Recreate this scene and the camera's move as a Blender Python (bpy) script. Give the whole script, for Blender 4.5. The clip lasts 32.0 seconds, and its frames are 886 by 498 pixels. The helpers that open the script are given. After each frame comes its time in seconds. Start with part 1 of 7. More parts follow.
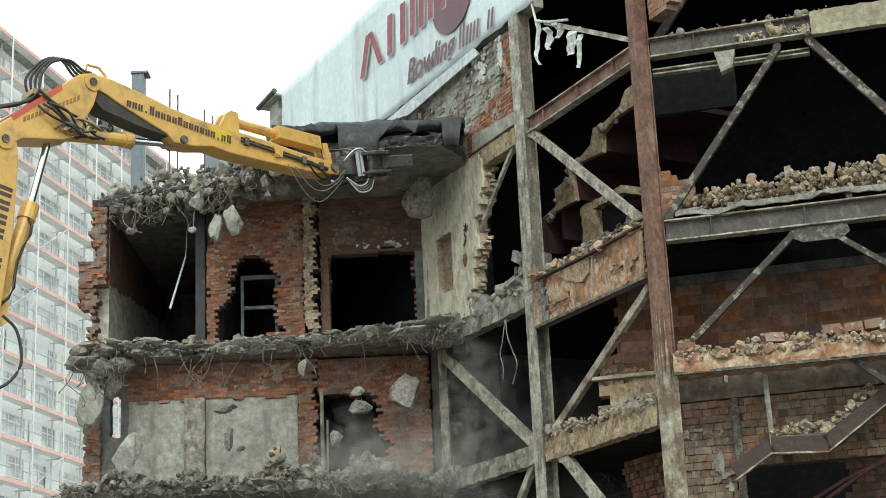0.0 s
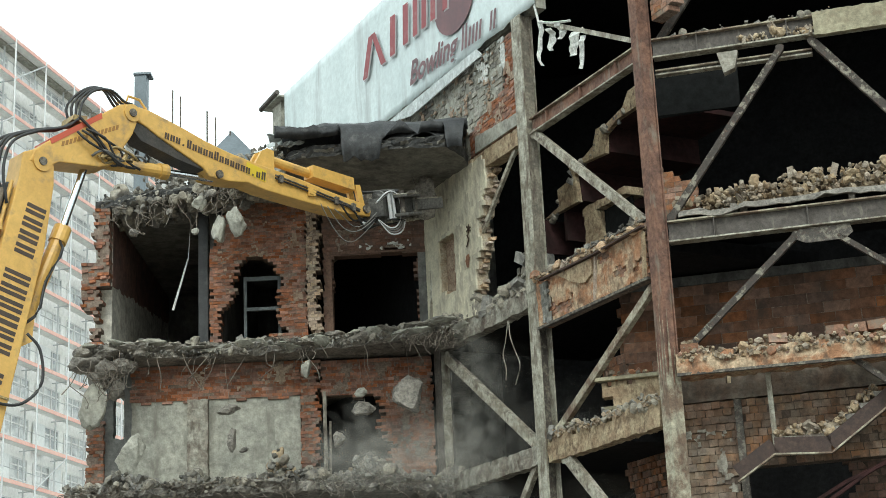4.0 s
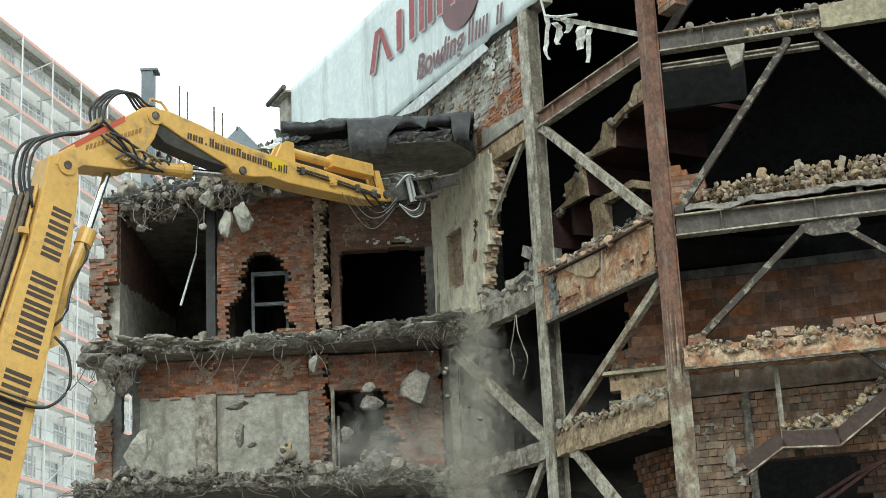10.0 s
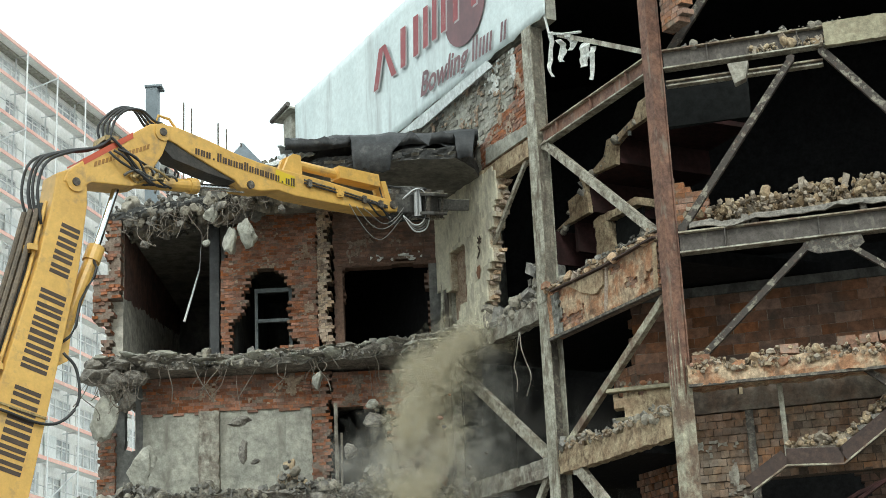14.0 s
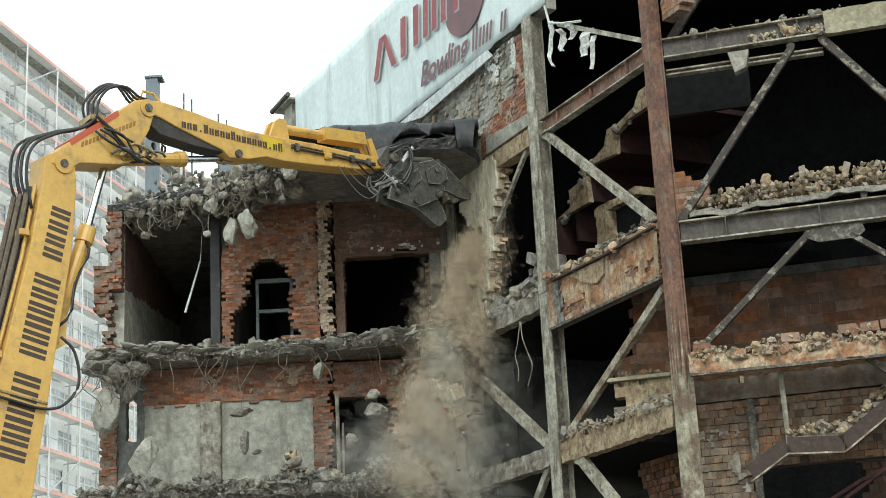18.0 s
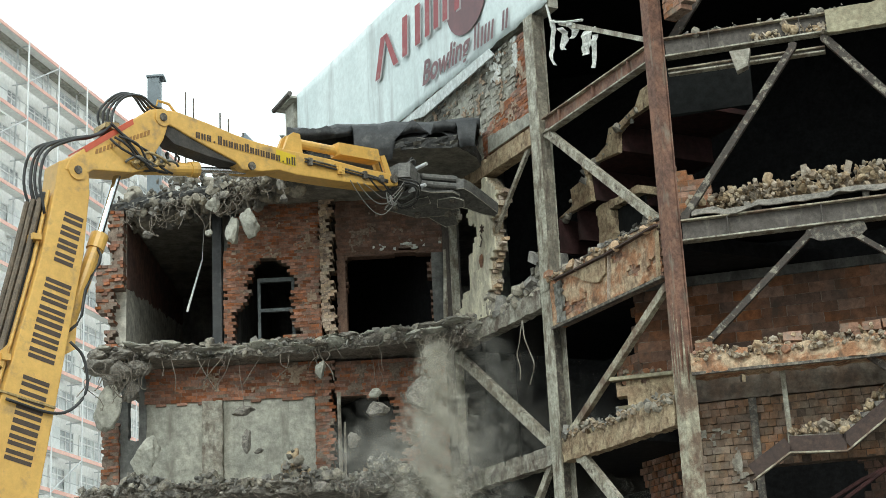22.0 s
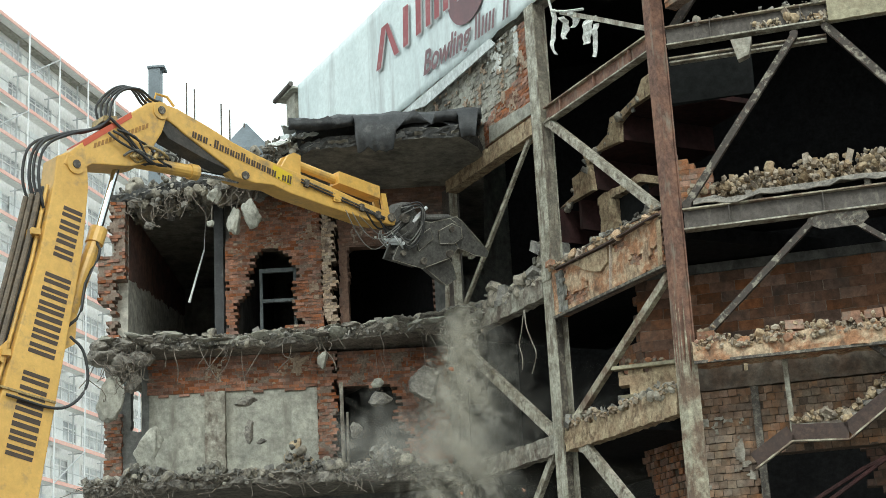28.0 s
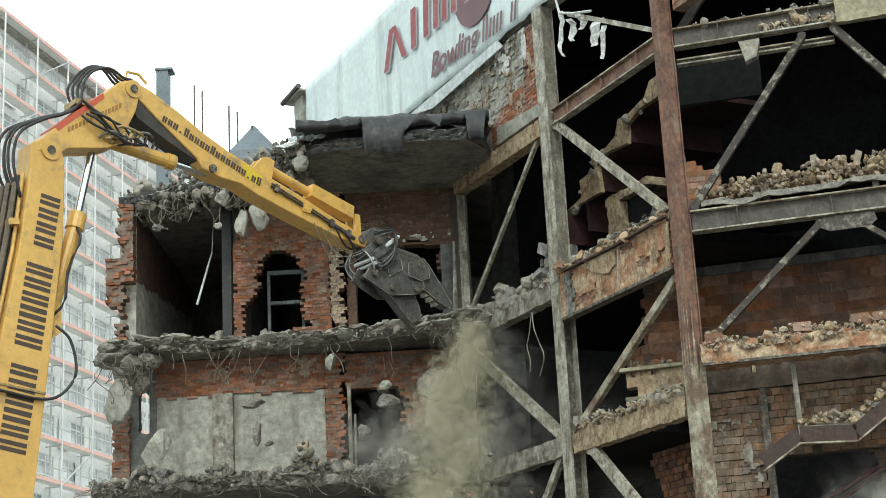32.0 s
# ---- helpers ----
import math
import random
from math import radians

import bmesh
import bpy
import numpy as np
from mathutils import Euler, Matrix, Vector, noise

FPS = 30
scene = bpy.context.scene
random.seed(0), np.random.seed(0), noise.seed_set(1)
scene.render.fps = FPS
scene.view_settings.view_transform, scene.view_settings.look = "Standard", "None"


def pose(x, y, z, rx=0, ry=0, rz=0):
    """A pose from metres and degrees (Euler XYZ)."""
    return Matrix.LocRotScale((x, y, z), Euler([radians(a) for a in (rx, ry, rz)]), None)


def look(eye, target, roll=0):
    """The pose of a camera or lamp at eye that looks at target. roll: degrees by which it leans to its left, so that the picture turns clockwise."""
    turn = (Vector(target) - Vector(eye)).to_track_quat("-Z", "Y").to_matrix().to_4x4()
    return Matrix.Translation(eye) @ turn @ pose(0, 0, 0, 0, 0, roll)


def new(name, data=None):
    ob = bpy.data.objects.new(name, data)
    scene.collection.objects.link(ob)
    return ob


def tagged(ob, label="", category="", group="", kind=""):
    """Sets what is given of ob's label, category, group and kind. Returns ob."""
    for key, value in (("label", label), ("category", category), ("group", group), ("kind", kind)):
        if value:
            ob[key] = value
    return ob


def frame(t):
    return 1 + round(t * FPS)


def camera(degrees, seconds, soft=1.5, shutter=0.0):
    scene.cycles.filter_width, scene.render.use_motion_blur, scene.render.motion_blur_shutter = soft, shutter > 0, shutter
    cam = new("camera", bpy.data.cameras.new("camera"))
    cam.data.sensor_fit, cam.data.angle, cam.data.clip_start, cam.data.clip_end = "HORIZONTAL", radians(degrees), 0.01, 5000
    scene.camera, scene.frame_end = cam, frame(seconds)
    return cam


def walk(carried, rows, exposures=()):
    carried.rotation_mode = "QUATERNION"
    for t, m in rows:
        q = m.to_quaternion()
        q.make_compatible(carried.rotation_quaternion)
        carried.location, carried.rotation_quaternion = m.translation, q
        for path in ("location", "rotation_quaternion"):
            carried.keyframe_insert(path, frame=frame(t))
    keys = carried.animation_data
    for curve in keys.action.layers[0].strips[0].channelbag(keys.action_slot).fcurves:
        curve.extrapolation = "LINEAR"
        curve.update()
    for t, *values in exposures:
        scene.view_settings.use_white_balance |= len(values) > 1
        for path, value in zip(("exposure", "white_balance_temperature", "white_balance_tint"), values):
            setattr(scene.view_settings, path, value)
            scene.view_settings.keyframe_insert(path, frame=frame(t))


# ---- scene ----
cam = camera(30.26, 32.0, soft=0.65)
PATH = [  # seconds, turn to the right, tilt, lean: a hand-held camera that stands on one spot
    (0, 0.006, 16.702, 2.628),
    (0.5, 0.009, 16.729, 2.623),
    (1, -0.009, 16.778, 2.577),
    (1.5, -0.031, 16.796, 2.583),
    (2, -0.036, 16.782, 2.565),
    (2.5, -0.049, 16.773, 2.616),
    (3, -0.064, 16.764, 2.634),
    (3.5, -0.085, 16.749, 2.633),
    (5.5, -0.105, 16.740, 2.751),
    (6, -0.121, 16.725, 2.656),
    (6.5, -0.121, 16.725, 2.656),
    (7, -0.113, 16.739, 2.717),
    (7.5, -0.167, 16.728, 2.717),
    (8, -0.199, 16.693, 2.759),
    (8.5, -0.234, 16.660, 2.730),
    (9, -0.282, 16.630, 2.786),
    (9.5, -0.335, 16.601, 2.760),
    (10, -0.372, 16.565, 2.788),
    (10.5, -0.409, 16.574, 2.781),
    (11, -0.456, 16.678, 2.698),
    (11.5, -0.478, 16.855, 2.665),
    (12, -0.496, 17.053, 2.663),
    (12.5, -0.493, 17.208, 2.571),
    (13, -0.490, 17.267, 2.572),
    (13.5, -0.472, 17.217, 2.639),
    (14, -0.474, 17.158, 2.658),
    (14.5, -0.481, 17.093, 2.676),
    (16.5, -0.515, 16.881, 2.779),
    (17, -0.513, 16.843, 2.757),
    (17.5, -0.515, 16.816, 2.792),
    (18, -0.518, 16.806, 2.842),
    (18.5, -0.522, 16.813, 2.797),
    (19, -0.521, 16.832, 2.779),
    (19.5, -0.550, 16.861, 2.793),
    (20, -0.570, 16.868, 2.821),
    (20.5, -0.578, 16.856, 2.836),
    (21, -0.587, 16.820, 2.845),
    (21.5, -0.588, 16.797, 2.898),
    (22, -0.586, 16.774, 2.856),
    (22.5, -0.576, 16.760, 2.847),
    (23, -0.579, 16.749, 2.886),
    (23.5, -0.581, 16.726, 2.886),
    (24, -0.581, 16.711, 2.869),
    (24.5, -0.580, 16.693, 2.905),
    (25, -0.580, 16.693, 2.905),
    (25.5, -0.585, 16.652, 2.931),
    (27.5, -0.651, 16.459, 3.027),
    (28, -0.667, 16.422, 3.060),
    (28.5, -0.687, 16.372, 2.990),
    (29, -0.710, 16.344, 3.042),
    (29.5, -0.745, 16.342, 3.032),
    (30, -0.779, 16.354, 3.120),
    (30.5, -0.798, 16.380, 3.035),
    (31, -0.834, 16.428, 3.124),
    (31.5, -0.905, 16.485, 3.038),
    (32, -0.943, 16.508, 3.002)]
walk(cam, [(t, pose(0, 0, 1.7, 90 + tilt, 0, -yaw) @ pose(0, 0, 0, 0, 0, -lean)) for t, yaw, tilt, lean in PATH],
     exposures=[(0, 0.0, 6080, 1.6), (32, 0.0, 6080, 1.6)])

# ---- world, sun, exposure ----
world = bpy.data.worlds.new("overcast_sky")
scene.world = world
world.use_nodes = True
wn, wl = world.node_tree.nodes, world.node_tree.links
wn.clear()
sky = wn.new("ShaderNodeTexSky")
sky.sky_type, sky.sun_disc = "NISHITA", False
sky.sun_elevation, sky.sun_rotation = radians(40), radians(176)
sky.dust_density, sky.air_density = 4.0, 1.5
veil = wn.new("ShaderNodeMix")
veil.data_type = "RGBA"
veil.inputs["Factor"].default_value = 0.86
veil.inputs["B"].default_value = (10.1, 10.4, 10.0, 1)
bg = wn.new("ShaderNodeBackground")
bg.inputs["Strength"].default_value = 0.15
wout = wn.new("ShaderNodeOutputWorld")
wl.new(sky.outputs["Color"], veil.inputs["A"])
wl.new(veil.outputs["Result"], bg.inputs["Color"])
wl.new(bg.outputs["Background"], wout.inputs["Surface"])
sun = new("sun", bpy.data.lights.new("sun", "SUN"))
sun.data.energy, sun.data.angle, sun.data.color = 1.25, radians(14), (1.0, 0.97, 0.88)
sun.matrix_world = look((3, -14, 52), (0, 34, 10))
scene.view_settings.exposure = 0.0
scene.cycles.transparent_max_bounces = 160


# ---- materials ----
def surf(name, a, b, dark=None, size=1.5, fine=30.0, rough=0.85, bump=0.35, metal=0.0, streak=0.0, stain=0.5, vary=0.0, own=False,
         island=0.0, grit=0.3, depth=0.02, mid=0.42, band=(0.38, 0.62)):
    """Two tones in large patches, a fine grain, stains that may run down, bump; vary: from piece to piece."""
    m = bpy.data.materials.new(name)
    m.use_nodes = True
    nd, ln = m.node_tree.nodes, m.node_tree.links
    p = nd["Principled BSDF"]
    if own:
        src = nd.new("ShaderNodeTexCoord").outputs["Object"]
    else:
        src = nd.new("ShaderNodeNewGeometry").outputs["Position"]

    def nz(scale, detail, rough_=0.6, vec=None):
        n = nd.new("ShaderNodeTexNoise")
        n.inputs["Scale"].default_value, n.inputs["Detail"].default_value, n.inputs["Roughness"].default_value = scale, detail, rough_
        ln.new(vec or src, n.inputs["Vector"])
        return n.outputs["Fac"]

    def ramp(fac, lo, hi):
        r = nd.new("ShaderNodeMapRange")
        r.inputs["From Min"].default_value, r.inputs["From Max"].default_value = lo, hi
        ln.new(fac, r.inputs["Value"])
        return r.outputs["Result"]

    def mix(fac, x, y, kind="MIX"):
        n = nd.new("ShaderNodeMix")
        n.data_type, n.blend_type = "RGBA", kind
        for key, v in (("Factor", fac), ("A", x), ("B", y)):
            if hasattr(v, "links"):
                ln.new(v, n.inputs[key])
            else:
                n.inputs[key].default_value = v if key == "Factor" else (*v[:3], 1)
        return n.outputs["Result"]

    col = mix(ramp(nz(size, 5, 0.68), *band), a, b)
    g = nz(fine, 5, 0.7)
    tone = nd.new("ShaderNodeMath")
    tone.operation = "MULTIPLY_ADD"
    ln.new(g, tone.inputs[0])
    tone.inputs[1].default_value, tone.inputs[2].default_value = 2 * grit, 1 - grit
    grey = nd.new("ShaderNodeCombineColor")
    for k in ("Red", "Green", "Blue"):
        ln.new(tone.outputs[0], grey.inputs[k])
    col = mix(1.0, col, grey.outputs["Color"], "MULTIPLY")
    if mid:
        mm = nd.new("ShaderNodeMapRange")
        mm.inputs["From Min"].default_value, mm.inputs["From Max"].default_value = 0.3, 0.7
        mm.inputs["To Min"].default_value, mm.inputs["To Max"].default_value = 1 - mid, 1 + mid
        ln.new(nz(max(6.0, size * 5), 6, 0.72), mm.inputs["Value"])
        gm = nd.new("ShaderNodeCombineColor")
        for k in ("Red", "Green", "Blue"):
            ln.new(mm.outputs["Result"], gm.inputs[k])
        col = mix(1.0, col, gm.outputs["Color"], "MULTIPLY")
    if dark is not None:
        vec = None
        if streak:
            mp = nd.new("ShaderNodeMapping")
            mp.inputs["Scale"].default_value = (1, 1, streak)
            ln.new(src, mp.inputs["Vector"])
            vec = mp.outputs["Vector"]
        s = ramp(nz(size * 2.2, 6, 0.65, vec), 0.62 - 0.25 * stain, 0.78 - 0.2 * stain)
        col = mix(s, col, dark)
    for amount, node, out in ((vary, "ShaderNodeObjectInfo", "Random"), (island, "ShaderNodeNewGeometry", "Random Per Island")):
        if amount:
            o = nd.new(node).outputs[out]
            hs = nd.new("ShaderNodeHueSaturation")
            mr = nd.new("ShaderNodeMapRange")
            mr.inputs["To Min"].default_value, mr.inputs["To Max"].default_value = 1 - amount, 1 + amount * 0.9
            ln.new(o, mr.inputs["Value"])
            ln.new(mr.outputs["Result"], hs.inputs["Value"])
            frac = nd.new("ShaderNodeMath")
            frac.operation = "MULTIPLY"
            frac.inputs[1].default_value = 17.31
            ln.new(o, frac.inputs[0])
            fr = nd.new("ShaderNodeMath")
            fr.operation = "FRACT"
            ln.new(frac.outputs[0], fr.inputs[0])
            ms = nd.new("ShaderNodeMapRange")
            ms.inputs["To Min"].default_value, ms.inputs["To Max"].default_value = 1 - amount * 0.9, 1 + amount * 0.5
            ln.new(fr.outputs[0], ms.inputs["Value"])
            ln.new(ms.outputs["Result"], hs.inputs["Saturation"])
            ln.new(col, hs.inputs["Color"])
            col = hs.outputs["Color"]
    ln.new(col, p.inputs["Base Color"])
    p.inputs["Roughness"].default_value, p.inputs["Metallic"].default_value = rough, metal
    p.inputs["Specular IOR Level"].default_value = 0.1 if a[0] < 0.04 and rough > 0.8 else 0.22 if rough > 0.7 else 0.5
    if bump:
        bp = nd.new("ShaderNodeBump")
        bp.inputs["Strength"].default_value, bp.inputs["Distance"].default_value = bump, depth
        ln.new(nz(fine * 0.6, 6, 0.7), bp.inputs["Height"])
        ln.new(bp.outputs["Normal"], p.inputs["Normal"])
    return m


BRICK = surf("red_brick", (0.325, 0.14, 0.079), (0.225, 0.105, 0.066), (0.19, 0.13, 0.098), 2.6, 45, vary=0.34, stain=0.4)
BRICK_J = surf("red_brick_joined", (0.325, 0.14, 0.079), (0.225, 0.105, 0.066), (0.19, 0.13, 0.098), 2.6, 45, island=0.34, stain=0.4)
BRICK_DARK = surf("soot_and_shade_brick", (0.205, 0.115, 0.083), (0.145, 0.09, 0.069), (0.10, 0.078, 0.066), 1.0, 40, vary=0.2, stain=0.6)
BRICK_DARK_J = surf("sooty_brick_joined", (0.205, 0.115, 0.083), (0.145, 0.09, 0.069), (0.10, 0.078, 0.066), 1.0, 40, island=0.2, stain=0.6)
BRICK_PALE = surf("mortar_smeared_brick", (0.42, 0.28, 0.19), (0.47, 0.40, 0.30), (0.2, 0.15, 0.12), 2.5, 45, vary=0.25, stain=0.45)
BRICK_ORANGE = surf("orange_hollow_brick", (0.36, 0.18, 0.105), (0.28, 0.145, 0.09), (0.24, 0.2, 0.155), 2.0, 40, vary=0.28, stain=0.5)
BRICK_TORN = surf("broken_brick_ends", (0.45, 0.36, 0.27), (0.36, 0.25, 0.17), (0.25, 0.18, 0.13), 5.0, 45, island=0.4, own=True)
BRICK_BROWN = surf("brown_hollow_block", (0.26, 0.125, 0.072), (0.19, 0.102, 0.066), (0.12, 0.082, 0.064), 0.9, 40, vary=0.35, stain=0.5)
BRICK_GREY = surf("dusty_hollow_brick", (0.25, 0.135, 0.078), (0.23, 0.18, 0.135), (0.10, 0.07, 0.052), 1.3, 40, vary=0.26, stain=0.5)
STONE_GREY = surf("dusty_grey_stone", (0.38, 0.36, 0.31), (0.24, 0.225, 0.19), (0.12, 0.11, 0.095), 3.5, 40, vary=0.3, stain=0.4)
STONE_GREY_J = surf("dusty_grey_stone_joined", (0.27, 0.26, 0.23), (0.17, 0.165, 0.145), (0.10, 0.095, 0.085), 2.5, 40, island=0.4, stain=0.4)
MORTAR = surf("mortar", (0.27, 0.215, 0.175), (0.18, 0.135, 0.105), (0.11, 0.08, 0.066), 5, 50, bump=0.5)
MORTAR_PALE = surf("pale_mortar", (0.40, 0.32, 0.245), (0.30, 0.215, 0.155), (0.2, 0.13, 0.095), 4, 50, bump=0.6)
MORTAR_BROWN = surf("brown_mortar", (0.12, 0.09, 0.07), (0.08, 0.06, 0.048), None, 3, 50, bump=0.5)
MORTAR_DARK = surf("sooty_mortar", (0.185, 0.115, 0.085), (0.13, 0.085, 0.065), None, 3, 50, bump=0.5)
PLASTER = surf("grey_plaster", (0.42, 0.41, 0.355), (0.33, 0.325, 0.285), (0.19, 0.18, 0.155), 0.9, 25, streak=0.3, stain=0.45, bump=0.25)
PLASTER_PALE = surf("pale_plaster", (0.68, 0.64, 0.50), (0.60, 0.56, 0.44), (0.30, 0.27, 0.22), 1.1, 25, streak=0.3, stain=0.4, bump=0.25, own=True, mid=0.16)
PLASTER_DARK = surf("dark_grey_plaster", (0.20, 0.20, 0.19), (0.13, 0.13, 0.125), (0.06, 0.06, 0.06), 0.9, 25, streak=0.4, stain=0.6, bump=0.3)
CONCRETE = surf("broken_concrete", (0.31, 0.285, 0.25), (0.19, 0.175, 0.155), (0.085, 0.08, 0.075), 3.2, 30, bump=0.6, stain=0.45, depth=0.04)
CONCRETE_J = surf("concrete_rubble", (0.30, 0.28, 0.24), (0.19, 0.175, 0.15), (0.09, 0.085, 0.08), 1.3, 30, bump=0.6, island=0.5, stain=0.45, depth=0.03)
OCHRE = surf("ochre_plaster", (0.50, 0.385, 0.265), (0.37, 0.195, 0.11), (0.15, 0.10, 0.07), 2.6, 40, streak=0.5, stain=0.5, bump=0.8, band=(0.42, 0.57), mid=0.45)
RUBBLE_WARM = surf("brick_and_mortar_rubble", (0.40, 0.335, 0.245), (0.31, 0.23, 0.155), (0.19, 0.135, 0.093), 2.5, 30, bump=0.6, island=0.35, stain=0.3, depth=0.03)
CEIL = surf("concrete_soffit", (0.27, 0.255, 0.22), (0.19, 0.18, 0.16), (0.10, 0.095, 0.085), 0.8, 20, stain=0.5, bump=0.3)
CLADDING = surf("weathered_concrete_casing", (0.40, 0.385, 0.33), (0.24, 0.215, 0.18), (0.11, 0.085, 0.07), 1.9, 30, streak=0.6, stain=0.55, bump=0.6, band=(0.4, 0.58))
CLADDING_WARM = surf("ochre_dusted_concrete", (0.46, 0.375, 0.25), (0.30, 0.215, 0.14), (0.125, 0.085, 0.058), 3.2, 36, streak=0.6, stain=0.5, bump=0.8, mid=0.4)
FRAME_OLD = surf("old_grey_window_wood", (0.12, 0.135, 0.14), (0.08, 0.09, 0.093), None, 3.0, 40, bump=0.2)
STEEL = surf("grimy_steel", (0.07, 0.061, 0.053), (0.22, 0.20, 0.16), (0.09, 0.055, 0.043), 9.0, 40, rough=0.65, metal=0.1, stain=0.35, band=(0.46, 0.62))
STEEL_PALE = surf("pale_painted_steel", (0.21, 0.19, 0.145), (0.47, 0.455, 0.38), (0.10, 0.066, 0.045), 3.0, 40, rough=0.6, streak=0.18, stain=0.52, band=(0.40, 0.60))
BRACE_PALE = surf("flaking_brace_paint", (0.46, 0.435, 0.36), (0.25, 0.22, 0.17), (0.08, 0.055, 0.042), 3.4, 40, rough=0.65, stain=0.5, band=(0.42, 0.58))
BRACE_DIRTY = surf("mottled_brace_steel", (0.05, 0.04, 0.033), (0.24, 0.22, 0.175), (0.11, 0.062, 0.043), 5.5, 40, rough=0.65, metal=0.1, stain=0.3, band=(0.53, 0.60))
STEEL_DARK = surf("dark_girder_steel", (0.105, 0.092, 0.082), (0.07, 0.058, 0.05), (0.19, 0.17, 0.14), 2.6, 30, rough=0.6, metal=0.15, streak=0.4, stain=0.25)
STEEL_PEEL = surf("peeling_paint_steel", (0.17, 0.115, 0.08), (0.42, 0.39, 0.295), (0.12, 0.078, 0.055), 2.2, 40, rough=0.7, streak=0.3, stain=0.45, band=(0.42, 0.58))
STEEL_BROWN = surf("dark_brown_steel", (0.062, 0.036, 0.028), (0.042, 0.027, 0.023), (0.10, 0.062, 0.045), 2.6, 30, rough=0.7, stain=0.3)
PLANK = surf("weathered_grey_plank", (0.20, 0.175, 0.145), (0.15, 0.105, 0.078), (0.09, 0.075, 0.062), 1.4, 35, stain=0.5, bump=0.5)
STEEL_SIDE = surf("darker_column_side", (0.25, 0.225, 0.175), (0.14, 0.125, 0.10), (0.08, 0.055, 0.042), 3.6, 40, rough=0.65, streak=0.25, stain=0.5, band=(0.42, 0.58))
RUST = surf("rusty_steel", (0.155, 0.092, 0.073), (0.235, 0.132, 0.095), (0.27, 0.235, 0.19), 2.2, 30, rough=0.75, metal=0.1, streak=0.3, stain=0.28, band=(0.42, 0.58))
REBAR = surf("rusty_rebar", (0.24, 0.21, 0.175), (0.12, 0.10, 0.085), None, 6, 60, rough=0.8, bump=0.2)
# Black and grey here hold the hall's darkness in their base colour.
UNLIT_BLACK = surf("unlit_hall_lining", (0.016, 0.016, 0.017), (0.012, 0.012, 0.013), None, 0.8, 12, bump=0.2)
LINING_RED = surf("dark_red_lining", (0.058, 0.026, 0.025), (0.042, 0.02, 0.02), (0.03, 0.019, 0.018), 1.0, 15, bump=0.2)
UNLIT_GREY = surf("dim_grey_board", (0.013, 0.0135, 0.0135), (0.009, 0.0095, 0.0095), None, 1.0, 15, bump=0.2)
OCHRE_PALE = surf("pale_plank_casing", (0.38, 0.345, 0.245), (0.30, 0.27, 0.19), (0.24, 0.2, 0.14), 1.6, 25, stain=0.4, bump=0.3)
BITUMEN = surf("black_roofing_felt", (0.02, 0.021, 0.024), (0.043, 0.045, 0.048), (0.09, 0.09, 0.088), 1.8, 25, rough=0.6, stain=0.25, bump=0.4)
BITUMEN_EDGE = surf("tar_stained_concrete", (0.07, 0.069, 0.067), (0.04, 0.04, 0.04), (0.14, 0.136, 0.125), 2.5, 30, stain=0.25, bump=0.5)
DUCT = surf("blue_grey_sheet", (0.17, 0.20, 0.225), (0.13, 0.155, 0.175), None, 1.0, 14, rough=0.5, metal=0.2, bump=0.1, mid=0.1)
TIN = surf("zinc_sheet", (0.55, 0.58, 0.58), (0.46, 0.49, 0.49), (0.30, 0.30, 0.28), 1.5, 18, rough=0.5, metal=0.25, streak=0.2, stain=0.3, bump=0.15)
BANNER = surf("faded_white_banner", (0.73, 0.81, 0.825), (0.63, 0.71, 0.725), (0.42, 0.45, 0.46), 0.5, 14, rough=0.6, streak=0.12, stain=0.3, bump=0.1, grit=0.08, mid=0.12)
RED_PRINT = surf("faded_red_print", (0.34, 0.08, 0.09), (0.28, 0.065, 0.075), (0.40, 0.2, 0.2), 1.5, 14, rough=0.6, stain=0.3, bump=0.1, grit=0.1, mid=0.12)
DARK_PRINT = surf("faded_dark_print", (0.20, 0.10, 0.11), (0.15, 0.085, 0.095), None, 1.5, 14, rough=0.6, bump=0.1, grit=0.1, mid=0.0)
GREY_PRINT = surf("grey_shadow_print", (0.36, 0.33, 0.34), (0.42, 0.39, 0.40), None, 1.5, 14, rough=0.6, bump=0.1, grit=0.1, mid=0.0)
YELLOW = surf("excavator_yellow", (0.70, 0.425, 0.11), (0.61, 0.36, 0.088), (0.30, 0.205, 0.105), 0.9, 22, rough=0.38, stain=0.3, bump=0.08, own=True, grit=0.1, mid=0.12)
YELLOW_HI = surf("bright_yellow_patch", (0.72, 0.52, 0.03), (0.66, 0.47, 0.03), None, 2.0, 22, rough=0.4, bump=0.05, own=True, grit=0.05, mid=0.0)
RED_PAINT = surf("red_stripe", (0.55, 0.10, 0.045), (0.48, 0.085, 0.04), None, 2.0, 22, rough=0.45, bump=0.05, own=True, grit=0.08, mid=0.0)
INK = surf("dark_lettering", (0.05, 0.033, 0.025), (0.075, 0.05, 0.035), None, 3.0, 22, rough=0.5, bump=0.03, own=True, grit=0.1, mid=0.0)
INK_FAINT = surf("worn_lettering", (0.30, 0.15, 0.04), (0.36, 0.18, 0.04), None, 3.0, 22, rough=0.5, bump=0.03, own=True, grit=0.1, mid=0.0)
CHROME = surf("chromed_rod", (0.62, 0.64, 0.66), (0.55, 0.57, 0.6), None, 2.0, 30, rough=0.18, metal=1.0, bump=0.0, own=True, grit=0.05, mid=0.0)
